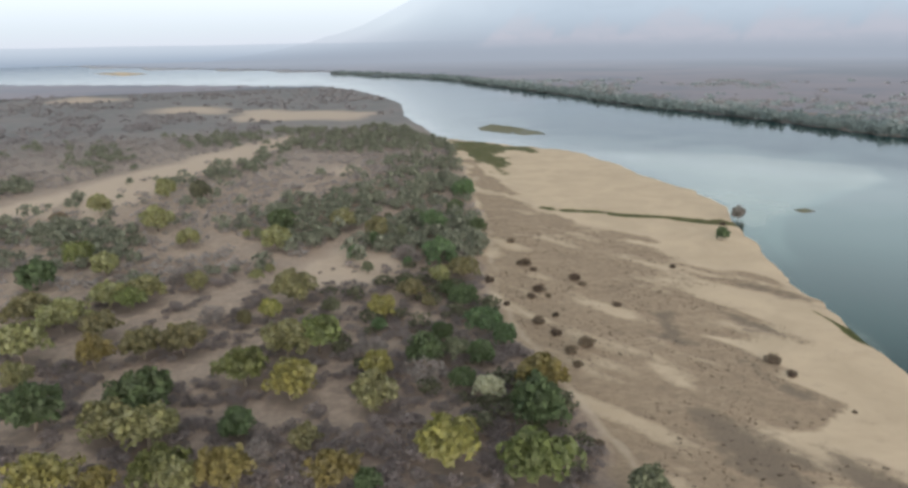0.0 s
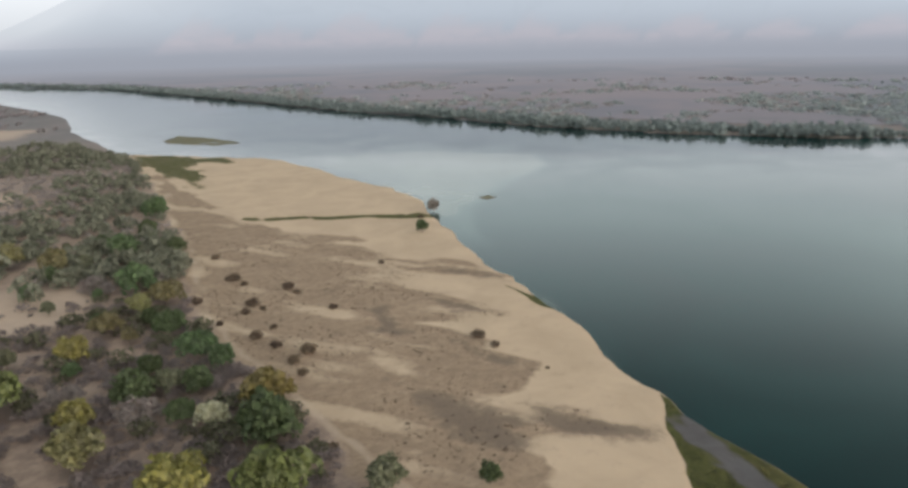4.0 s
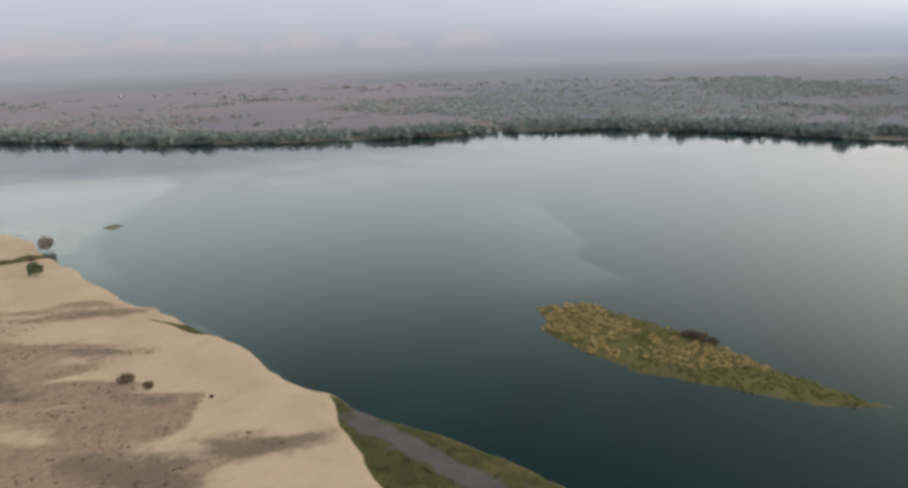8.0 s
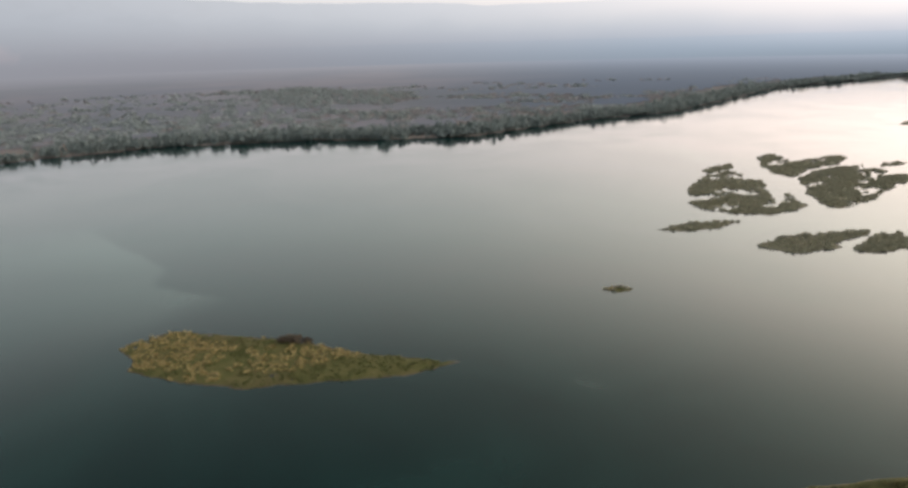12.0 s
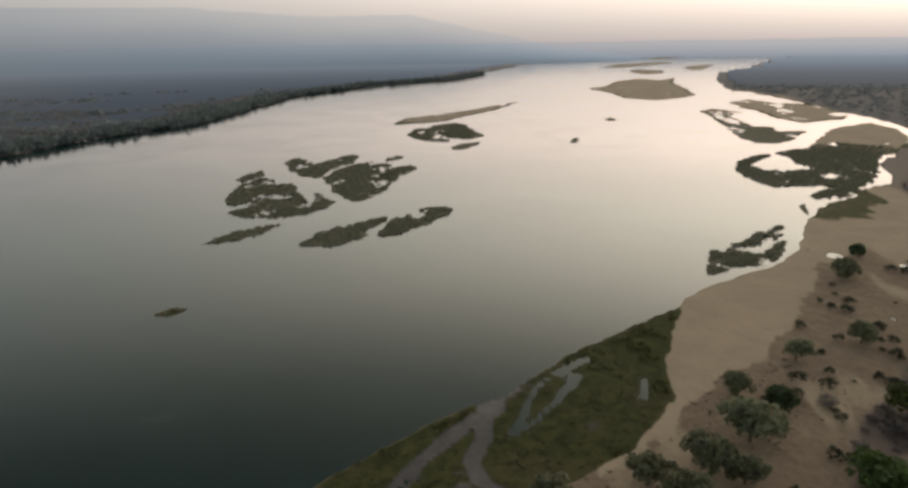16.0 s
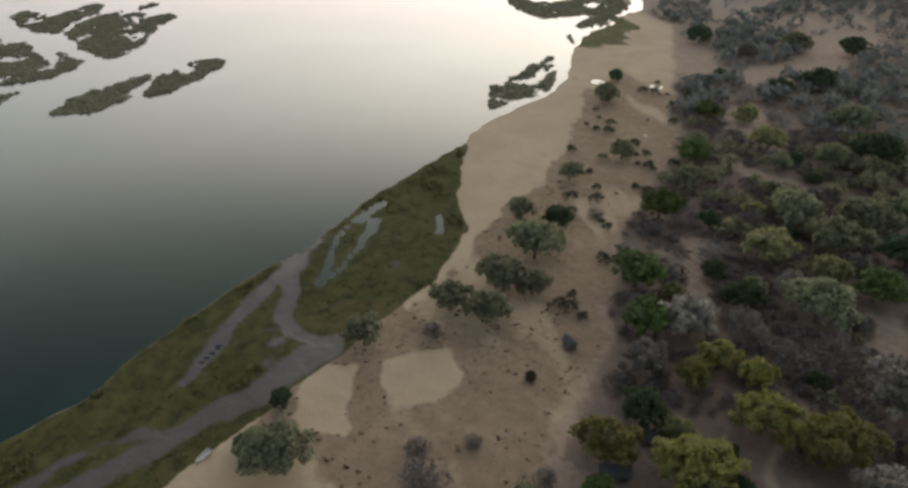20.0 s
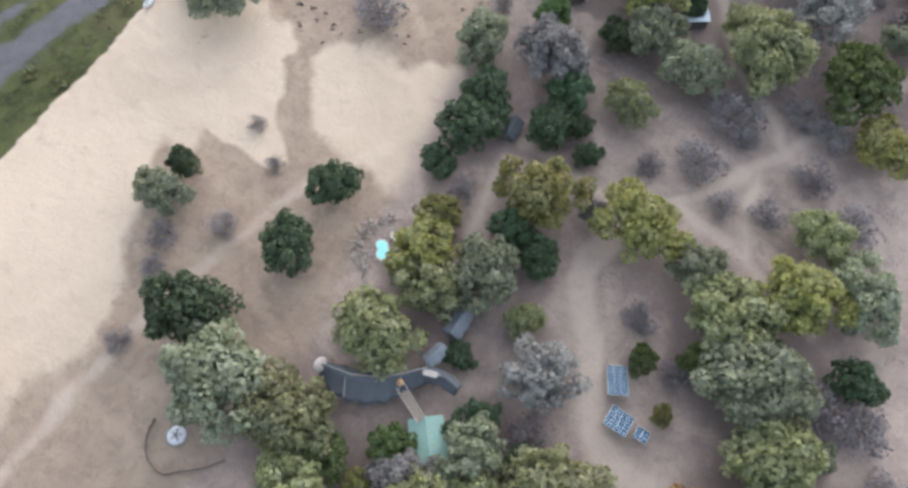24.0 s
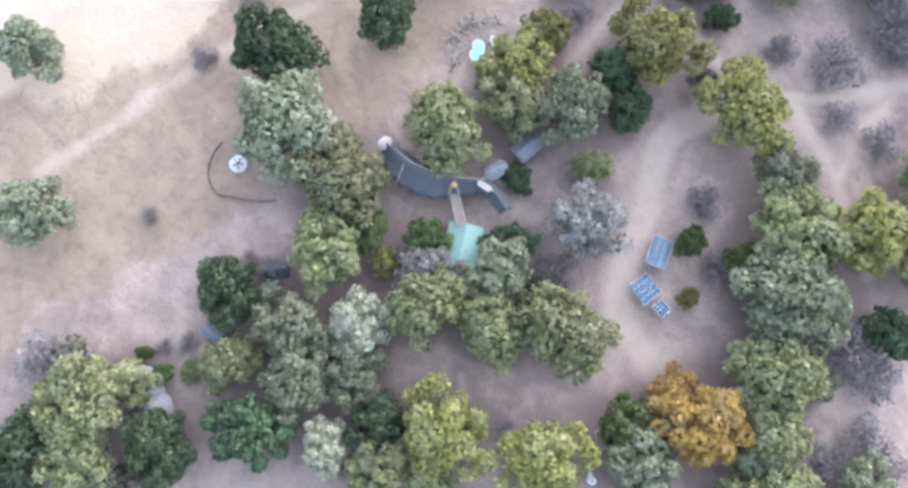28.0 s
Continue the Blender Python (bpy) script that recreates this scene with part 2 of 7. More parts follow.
ISLANDS["broken_f"] = ([(528, -249), (544, -266), (527, -271), (509, -278), (491, -296), (462, -268), (444, -247), (432, -229), (443, -225), (474, -232)], 0.45)
ISLANDS["broken_g"] = ([(537, -276), (555, -304), (557, -323), (539, -317), (518, -295), (515, -279)], 0.4)
ISLANDS["broken_h"] = ([(508, -289), (530, -319), (533, -336), (520, -334), (509, -318), (498, -295)], 0.45)
ISLANDS["broken_i"] = ([(581, -324), (587, -341), (585, -358), (572, -338), (568, -320)], 0.6)
ISLANDS["broken_j"] = ([(549, -268), (564, -290), (572, -313), (548, -291), (539, -272)], 0.5)
ISLANDS["broken_k"] = ([(351, -148), (362, -160), (370, -170), (372, -191), (375, -206), (378, -217), (369, -212), (362, -197), (354, -188), (346, -187), (343, -172), (338, -165), (342, -155)], 0.34)
ISLANDS["broken_l"] = ([(342, -193), (359, -208), (368, -220), (372, -233), (362, -225), (359, -235), (365, -244), (379, -246), (382, -257), (375, -264), (368, -263), (358, -250), (347, -227), (341, -210), (337, -196)], 0.34)
ISLANDS["bar_a"] = ([(833, -501), (890, -556), (926, -687), (998, -865), (915, -748), (825, -573)], 0.3)
ISLANDS["bar_b"] = ([(753, -504), (786, -537), (787, -570), (758, -563), (659, -515), (650, -492), (672, -479), (716, -493)], 0.3)
ISLANDS["bar_c"] = ([(602, -430), (619, -453), (619, -484), (599, -465), (581, -432), (587, -423)], 0.1)
ISLANDS["bar_d"] = ([(727, -458), (762, -492), (770, -503), (722, -485), (669, -465), (649, -459), (658, -446), (685, -443)], 0.5)
ISLANDS["sandy"] = ([(1175, -1237), (1205, -1327), (1334, -1516), (1383, -1671), (1282, -1637), (1325, -1760), (1174, -1551), (1017, -1393), (870, -1227), (844, -1151), (846, -1071), (918, -1069), (1011, -1144), (1105, -1197)], 0.1)
ISLANDS["speck_a"] = ([(547, -549), (569, -581), (572, -594), (539, -553)], 0.1)
ISLANDS["speck_b"] = ([(685, -755), (695, -779), (668, -766), (660, -741)], 0.1)
ISLANDS["marshy_a"] = ([(182, -279), (195, -297), (204, -314), (201, -324), (193, -321), (185, -325), (188, -340), (191, -358), (184, -344), (177, -326), (176, -309), (183, -298), (182, -291)], 0.3)
ISLANDS["marshy_b"] = ([(203, -341), (208, -361), (211, -381), (209, -388), (205, -371), (199, -369), (198, -351), (197, -339), (203, -328)], 0.34)
ISLANDS["marshy_c"] = ([(662, -952), (672, -996), (613, -974), (598, -915), (542, -863), (495, -816), (483, -833), (448, -794), (431, -823), (405, -753), (398, -707), (413, -695), (448, -721), (512, -794), (566, -855), (619, -911)], 0.34)
ISLANDS["marshy_d"] = ([(717, -1109), (740, -1194), (668, -1159), (628, -1171), (561, -1129), (492, -1049), (467, -978), (478, -910), (528, -934), (607, -1016), (673, -1050)], 0.3)
ISLANDS["spit"] = ([(339, -542), (341, -557), (318, -547), (299, -565), (291, -588), (316, -602), (338, -631), (362, -643), (360, -677), (351, -712), (332, -757), (294, -701), (247, -584), (235, -541), (240, -521), (252, -525), (267, -506), (275, -493), (297, -502), (318, -520)], 0.26)
ISLANDS["spit_ring"] = ([(348, -559), (361, -595), (364, -631), (354, -619), (350, -585), (341, -557)], 0.3)
ISLANDS["spit_tail"] = ([(238, -478), (245, -511), (233, -527), (227, -519), (226, -496), (233, -474)], 0.4)
ISLANDS["sand_flat"] = ([(352, -676), (379, -753), (423, -870), (423, -965), (372, -925), (318, -830), (288, -720), (300, -690), (330, -700)], 0.1)
ISLANDS["drift_bar"] = ([(211, 429), (221, 432), (223, 422), (213, 418)], 0.1)
ISLANDS["islet"] = ([(231, -444), (233, -455), (216, -432), (210, -423), (219, -430)], 0.2)
ISLANDS["far_bar_a"] = ([(2106, -2286), (2335, -2660), (2352, -3029), (2193, -2901), (2100, -2599), (2019, -2334)], 0.1)
ISLANDS["far_bar_b"] = ([(3936, -4400), (3458, -4600), (3070, -4218), (2745, -3579), (2737, -3337), (3279, -3887)], 0.1)
ISLANDS["far_bar_c"] = ([(1776, -2083), (1848, -2227), (1676, -2148), (1554, -2008), (1524, -1877), (1638, -1949)], 0.1)
ISLANDS["far_bar_d"] = ([(1812, -2449), (1923, -2685), (1930, -2841), (1790, -2602), (1616, -2305), (1654, -2282)], 0.1)
ISLANDS["upstream"] = ([(26, 884), (48, 925), (82, 875), (109, 810), (76, 809), (31, 859)], 0.1)
ISLANDS["upstream_far"] = ([(-1505, 2990), (-1452, 3137), (-1216, 2875), (-1250, 2696)], 0.2)
# water's edge of the sand where a marsh lies before it
MARSH = [
    (163, -232), (150, -208), (134, -184), (116, -165), (110, -148), (106, -131), (106, -113), (104, -97), (104, -79), (102, -64), (103, -49), (101, -34),
    (101, -20), (100, 0), (101, 40), (103, 75), (108, 104), (115, 117), (125, 134), (135, 150), (160, 150), (160, 0), (175, -100), (190, -232),
]
CHANNELS = [  # centre line, half width at its start and end
    ([(150, -121), (146, -118), (144, -107), (141, -97), (135, -83), (131, -74), (126, -65)], 3.4, 1.2),
    ([(148, -119), (145, -115), (134, -105), (128, -97), (119, -94), (112, -96), (109, -100)], 2.4, 1.6),
    ([(153, -166), (151, -151)], 1.7, 2.4),
    ([(151, -145), (147, -136), (142, -127), (136, -120), (132, -114)], 0.9, 1.5),
    ([(146, -154), (138, -137), (132, -119)], 1.8, 0.7),
    ([(152, -143), (149, -149)], 0.8, 0.6),
    ([(131, -169), (127, -164), (124, -160)], 1.2, 1.6),
    ([(123, -138), (120, -134)], 0.8, 0.6),
    ([(130, -72), (132, -80), (130, -83)], 0.5, 0.5),
]
CHANNELS += [
    ([(164, -352), (160, -349)], 4.0, 4.0),
    ([(131, -363), (130, -359)], 3.5, 3.5),
    ([(107, -288), (104, -286)], 0.8, 0.6),
    ([(231, -560), (242, -595), (252, -615)], 6.0, 4.0),
    ([(276, -666), (300, -745), (318, -800)], 6.0, 4.0),
    ([(700, -1070), (560, -930), (470, -840), (400, -770)], 10.0, 6.0),
]
MUD = [  # dark wet silt beside the channels
    ([(109, -96), (110, -85), (110, -73), (112, -59), (114, -41), (116, -22), (119, 0), (121, 30), (121, 50)], 4.2),
    ([(122.5, 40), (124.5, 70), (124.5, 95), (127.5, 118), (132.5, 134)], 4.9),
    ([(125, -24), (125, -35), (121, -46), (116, -53)], 1.6),
    ([(126, 30), (126, 0), (125, -24)], 2.0),
    ([(153, -120), (150, -127), (155, -140)], 2.4),
    ([(116, -80), (121, -88), (124, -92)], 1.2),
]
TRACKS = [  # wheel tracks and footpaths: line, half width
    ([(62, 32), (60.5, 10), (58.5, -9), (55.2, -25.7), (51.8, -37), (45, -50)], 1.1),
    ([(-21.4, -22), (-12, -22.3), (-7, -26), (1, -41), (5.2, -46), (4, -54), (4.4, -58)], 2.3),
    ([(25.4, -63), (13.4, -62.3), (4, -60.5)], 1.2),
    ([(-3, -65.5), (-11.8, -79), (-19.6, -93), (-40, -130)], 1.3),
    ([(-4.5, -66), (-11, -63.5), (-18, -61), (-30, -56)], 1.1),
    ([(-13, -79), (-13.4, -70), (-16.5, -62)], 1.0),
    ([(-14, -86), (-9, -92), (1.7, -101), (10, -115), (8, -140)], 1.1),
    ([(26.2, -58.5), (24.5, -51), (24.4, -44)], 1.0),
    ([(-3, 0.5), (-7, 2.1)], 0.5),
    ([(13, 560), (14, 470), (19, 373), (16, 282), (25, 236), (35, 195), (45, 154), (54, 110), (60, 60)], 1.4),
]
SAND = [  # bare sand between the bush and the river
    (-11, 781), (1, 657), (12, 519), (15, 385), (11, 313), (21, 238), (34, 194), (40, 150), (45, 100), (42, 50), (40, 20), (34, -10), (37, -30), (37, -49), (42, -63),
    (43, -82), (48, -108), (50, -126), (64, -160), (74, -194), (89, -273), (145, -425), (186, -525), (400, -700), (300, -300), (240, 0), (240, 500), (150, 760),
]
DUN = [  # trodden, thinly grassed parts of the sand, darker
    [(-11, 700), (10, 600), (15, 385), (-4, 313), (6, 238), (19, 194), (25, 150), (30, 100), (24, 50), (18, 0), (18, -30), (25, -46), (59, -43), (70, -58), (84, -52), (76, -30), (68, -5), (66, 8), (74, 20), (82, 45), (88, 100), (82, 130), (83, 141), (118, 134), (106, 159), (96, 166), (99, 180), (110, 185), (109, 197), (100, 218), (89, 236), (109, 230), (127, 224), (118, 245), (106, 267), (98, 287), (125, 280), (150, 265), (136, 306), (113, 325), (106, 362), (72, 401), (50, 440), (32, 540), (10, 650)],
    [(106, -70), (107, -94), (107, -130), (112, -150), (125, -190), (140, -240), (150, -300), (170, -340), (200, -420), (60, -300), (45, -120), (40, -70), (52, -63), (62, -66), (70, -60), (84, -66), (95, -62)],
]
DARK = [
    [(67, 187), (75, 181), (86, 167), (88, 157), (83, 143), (76, 143), (67, 153), (64, 170)],
    [(96, 164), (105, 152), (113, 140), (122, 134), (110, 134), (97, 145)],
    [(97, 216), (101, 207), (108, 195), (110, 185), (102, 186), (97, 194), (94, 203)],
    [(90, 188), (98, 188), (98, 180), (91, 180)],
    [(82, 259), (82, 236), (82, 228), (77, 231), (76, 253)],
    [(101, 312), (107, 299), (100, 292)],
    [(104, 266), (116, 245), (126, 225), (112, 240)],
    [(110, 305), (135, 290), (148, 268), (122, 290)],
]
LANES = [  # bare lanes through the upstream bush: line, half width
    ([(-116, 238), (-105, 255), (-96, 294), (-69, 345), (-36, 431)], 8),
    ([(-106, 150), (-105, 184), (-112, 206), (-90, 214), (-74, 232)], 5),
    ([(-168, 235), (-144, 229), (-132, 250), (-122, 281), (-96, 294)], 6),
    ([(-62, 183), (-42, 193), (-26, 182)], 5),
    ([(-139, 349), (-124, 370), (-94, 337)], 7),
    ([(-320, 440), (-270, 590), (-215, 720)], 22),
    ([(149, -460), (125, -406), (98, -409), (72, -443), (67, -559)], 14),
    ([(82, -344), (68, -314)], 8),
    ([(50, -197), (44, -176)], 4),
    ([(4, -195), (-4, -178)], 5),
    ([(62, -270), (40, -262)], 5),
]
BRIGHT = [
    [(106, -84), (98, -94), (90, -84), (83, -75), (95, -71)],
    [(95, -99), (84, -110), (76, -104), (75, -95), (79, -89), (88, -92)],
    [(90, -53), (77, -36), (58, -36), (68, -50), (70, -60), (84, -66)],
    [(165, -234), (168, -273), (163, -302), (172, -350), (207, -425), (210, -497), (187, -525), (157, -455), (158, -379), (157, -334), (139, -286), (126, -250), (117, -211), (116, -187), (109, -156), (106, -133), (104, -117), (115, -151), (132, -185), (152, -211)],
]
GREEN = [
    [(-11, 781), (105, 695), (45, 660), (50, 610), (53, 563), (33, 540), (15, 600)],
    [(53, 446), (111, 422), (166, 399), (163, 386), (111, 411), (53, 439)],
    [(139, 262), (147, 240), (146, 215), (142, 235)],
    [(187, -380), (320, -500), (360, -560), (380, -760), (300, -700), (240, -560), (185, -470)],
]
PALE = [  # pale dry grass between the far thickets
    [(931, 363), (998, 238), (950, 210), (880, 347)],
    [(781, 478), (799, 463), (870, 490), (855, 520)],
    [(514, 1104), (575, 1013), (560, 873), (472, 1017)],
    [(1042, 252), (1051, 149), (987, 141), (979, 237)],
    [(-330, 420), (-302, 470), (-281, 580), (-250, 700), (-200, 830), (-170, 800), (-200, 640), (-220, 540), (-230, 430)],
    [(-330, 1010), (-140, 1000), (-120, 1100), (-340, 1190)],
    [(-520, 1150), (-370, 1120), (-380, 1220), (-500, 1280)],
    [(-850, 1420), (-700, 1400), (-690, 1540), (-830, 1560)],
    [(-110, 560), (-80, 560), (-75, 620), (-105, 610)],
    [(-70, 300), (-30, 300), (-30, 345), (-60, 350)],
    [(700, -1150), (800, -1230), (900, -1400), (700, -1300), (500, -1000), (420, -880)],
]


def signed(poly, x, y):
    """Signed distance in metres to an outline, positive within."""
    best = np.full(x.shape, 1e18)
    inside = np.zeros(x.shape, bool)
    for (ax, ay), (bx, by) in zip(poly, poly[1:] + poly[:1]):
        ex, ey = bx - ax, by - ay
        k = np.clip(((x - ax) * ex + (y - ay) * ey) / (ex * ex + ey * ey + 1e-9), 0, 1)
        best = np.minimum(best, (x - ax - k * ex) ** 2 + (y - ay - k * ey) ** 2)
        if ay != by:
            inside ^= ((ay > y) != (by > y)) & (x < ax + ex * (y - ay) / ey)
    return np.where(inside, 1, -1) * np.sqrt(best)


def along(line, x, y):
    """Distance to a line, and how far along it (0 to 1) the nearest point lies."""
    best, where = np.full(x.shape, 1e18), np.zeros(x.shape)
    n = len(line) - 1
    for i in range(n):
        (ax, ay), (bx, by) = line[i], line[i + 1]
        ex, ey = bx - ax, by - ay
        k = np.clip(((x - ax) * ex + (y - ay) * ey) / (ex * ex + ey * ey + 1e-9), 0, 1)
        d2 = (x - ax - k * ex) ** 2 + (y - ay - k * ey) ** 2
        where = np.where(d2 < best, (i + k) / n, where)
        best = np.minimum(best, d2)
    return np.sqrt(best), where


def grit(x, y, size, seed=0):
    """Value noise, 0 to 1, with lumps of that size in metres."""
    total, amp, norm = np.zeros(np.shape(x)), 1.0, 0.0
    for octave in range(3):
        u, v = np.asarray(x) / size * 2 ** octave + seed * 17.3, np.asarray(y) / size * 2 ** octave - seed * 9.1
        i, j = np.floor(u), np.floor(v)
        fu, fv = u - i, v - j
        fu, fv = fu * fu * (3 - 2 * fu), fv * fv * (3 - 2 * fv)

        def h(a, b):
            s = np.sin(a * 127.1 + b * 311.7 + seed * 5.7) * 43758.5453
            return s - np.floor(s)

        total += amp * ((h(i, j) * (1 - fu) + h(i + 1, j) * fu) * (1 - fv) + (h(i, j + 1) * (1 - fu) + h(i + 1, j + 1) * fu) * fv)
        norm += amp
        amp *= 0.5
    return total / norm


def soft(sd, width):
    return np.clip(0.5 + sd / width, 0, 1)


def island_form(outline, broken, x, y):
    """Distance inside an island's shore, and its height: low silt, cut up by pools drawn out along the flow."""
    k = min(3.0, max(0.5, math.hypot(*np.mean(outline, 0)) / 420))
    s = signed(outline, x + (grit(x, y, 6 * k, 1) - 0.5) * 4 * k, y + (grit(x, y, 6 * k, 2) - 0.5) * 4 * k) + (1.6 * k if broken > 0.2 else 0.0)
    u, v = x * 0.72 - y * 0.69, x * 0.69 + y * 0.72
    pools = 0.65 * grit(u * 0.35, v, 7 * k, 5) + 0.35 * grit(u * 0.5, v, 2.4 * k, 15)
    pools = 0.5 + (pools - 0.5) * 1.6
    level = 0.92 - 0.6 * broken
    return s, WATER_Z + np.minimum(np.clip(s * 0.1, -0.8, 0.38), (level - pools) * 2.2)


def survey(x, y):
    """Height of the ground and what covers it, at arrays of places."""
    x, y = np.asarray(x, float), np.asarray(y, float)
    r = np.hypot(x, y)
    wob = np.clip(r / 150, 1, 5)
    sx, sy = x + (grit(x, y, 9, 1) - 0.5) * 2.5 * wob, y + (grit(x, y, 9, 2) - 0.5) * 2.5 * wob
    near = signed(NEAR_UP + NEAR_DOWN, sx, sy)
    far = signed(FAR_BANK, sx, sy)
    isle, isle_z = np.full(x.shape, -1e9), np.full(x.shape, WATER_Z - 3.0)
    for outline, broken in ISLANDS.values():
        cx, cy = np.mean(outline, 0)
        reach = max(math.hypot(px - cx, py - cy) for px, py in outline) + 40
        m = np.hypot(x - cx, y - cy) < reach
        if m.any():
            s, z = island_form(outline, broken, x[m], y[m])
            isle[m] = np.maximum(isle[m], s)
            isle_z[m] = np.maximum(isle_z[m], z)
    land = np.maximum(near, far)
    marsh = np.minimum(signed(MARSH, sx, sy), near)
    base = 0.16 * (grit(x, y, 14, 3) - 0.5) + 0.3 * (grit(x, y, 60, 4) - 0.5)
    z = WATER_Z + np.clip(land, -30, 6) * 0.11 + np.clip(land, 0, 3) * 0.02
    z = np.where(land > 0, np.minimum(z, base + 0.02), z)
    z = np.where(marsh > 0, np.minimum(z, WATER_Z + 0.12 + 0.1 * grit(x, y, 5, 6)), z)
    mud = np.zeros(x.shape)
    close = r < 1300
    for i, (line, w0, w1) in enumerate(CHANNELS):
        d, k = along(line, sx[close], sy[close])
        w = w0 + (w1 - w0) * k
        z[close] = np.where(d < w + 2, np.minimum(z[close], WATER_Z + np.clip((d - w) * 0.16, 0.02 if i < 2 else -0.25, 3)), z[close])
        mud[close] = np.maximum(mud[close], soft(w + 0.6 - d, 1.6) * (0.95 if i < 2 else 0.6))
    for line, w in MUD:
        d, k = along(line, sx[close], sy[close])
        mud[close] = np.maximum(mud[close], soft(w * 0.85 - d + 8 * (grit(x[close] * 2.2, y[close], 8, 7) - 0.5), 3.5))
    blur = np.clip(r / 60, 3, 30)
    sand = np.minimum(soft(signed(SAND, sx, sy) + 8 * (grit(x, y, 12, 16) - 0.5), np.maximum(16, blur * 1.5)), 1 - soft(marsh, 3))
    sand = np.maximum(sand, soft(12 - np.abs(near), 8) * (marsh < 0) * (y > -240) * (y < 700))
    far_sand = soft(np.minimum(isle, 12) - 6, 12) * (r > 1000) * 0.9
    u, v = x * 0.69 - y * 0.73, x * 0.73 + y * 0.69
    lane = np.zeros(x.shape)
    for line, w in LANES:
        d, k = along(line, sx[close], sy[close])
        lane[close] = np.maximum(lane[close], soft(w - d + 9 * (grit(x[close], y[close], 11, 17) - 0.5), 7))
    dun = np.zeros(x.shape)
    for poly in DUN:
        dun = np.maximum(dun, soft(signed(poly, sx, sy) + 12 * (grit(u * 0.3, v, 9, 12) - 0.5), 9))
    for poly in BRIGHT:
        dun = np.minimum(dun, 1 - soft(signed(poly, sx, sy) + 5 * (grit(x, y, 6, 15) - 0.5), 4))
    streak = grit(u * 0.22, v, 10, 8)
    dun = np.clip(dun * 0.8 + (streak - 0.5) * 1.7 * np.where((r < 90) | (dun < 0.1), 0.45, 1), 0, 1)
    dark = np.zeros(x.shape)
    for poly in DARK:
        dark = np.maximum(dark, soft(signed(poly, sx, sy) + 16 * (grit(u * 0.25, v, 7, 9) - 0.52), 9))
    green = soft(marsh, 3)
    for poly in GREEN:
        wild = 55 if max(abs(poly[0][0] - q[0]) + abs(poly[0][1] - q[1]) for q in poly) > 160 and len(poly) > 6 else 0
        green = np.maximum(green, soft(signed(poly, sx, sy) + 5 * (grit(x, y, 10, 10) - 0.5) + wild * (grit(x, y, 30, 14) - 0.56), blur * 0.8) * (0.6 if wild else 1.0))
    green = np.maximum(green, soft(isle + 2, 3) * (1 - far_sand))
    track = np.zeros(x.shape)
    for line, w in TRACKS:
        d, k = along(line, sx[close], sy[close])
        track[close] = np.maximum(track[close], soft(w - d + 1.4 * (grit(x[close], y[close], 3.5, 13) - 0.5), np.maximum(2.2, blur[close] * 0.2)) * 0.85)
    pale = np.zeros(x.shape)
    for poly in PALE:
        pale = np.maximum(pale, soft(signed(poly, sx, sy) + 40 * (grit(x, y, 50, 11) - 0.5), blur * 2))
    # range masks: both shift the ground towards colours with haze painted in
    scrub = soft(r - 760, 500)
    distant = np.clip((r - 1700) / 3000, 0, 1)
    return dict(z=z, land=land, near=near, far=far, isle=isle, isle_z=isle_z, marsh=marsh, mud=mud, sand=np.maximum(sand, far_sand), dun=dun, dark=dark, green=green, track=track, lane=lane, pale=pale, scrub=scrub, distant=distant)


def height(x, y):
    return float(survey(np.array([x]), np.array([y]))["z"][0])


def mesh_from(name, verts, faces, mat=None, smooth=False):
    """A mesh from arrays: vertices (n, 3) and faces (m, k) of k corners each."""
    verts, faces = np.asarray(verts, np.float32), np.asarray(faces, np.int32)
    me = bpy.data.meshes.new(name)
    me.vertices.add(len(verts))
    me.vertices.foreach_set("co", verts.ravel())
    k = faces.shape[1]
    me.loops.add(faces.size)
    me.loops.foreach_set("vertex_index", faces.ravel())
    me.polygons.add(len(faces))
    me.polygons.foreach_set("loop_start", np.arange(0, faces.size, k, dtype=np.int32))
    me.update(calc_edges=True)
    me.polygons.foreach_set("use_smooth", np.full(len(faces), smooth))
    if mat:
        me.materials.append(mat)
    me.validate()
    return me


def disc_grid(rings, spokes):
    ang = np.linspace(0, 2 * np.pi, spokes, endpoint=False)
    R, A = np.meshgrid(rings, ang, indexing="ij")
    i, j = np.meshgrid(np.arange(len(rings) - 1), np.arange(spokes), indexing="ij")
    j2 = (j + 1) % spokes
    faces = np.stack([i * spokes + j, (i + 1) * spokes + j, (i + 1) * spokes + j2, i * spokes + j2], -1).reshape(-1, 4)
    return (R * np.cos(A)).ravel(), (R * np.sin(A)).ravel(), faces


def colours(me, name, *channels):
    at = me.attributes.new(name, "FLOAT_COLOR", "POINT")
    data = np.ones((len(me.vertices), 4), np.float32)
    for i, c in enumerate(channels):
        data[:, i] = c
    at.data.foreach_set("color", data.ravel())


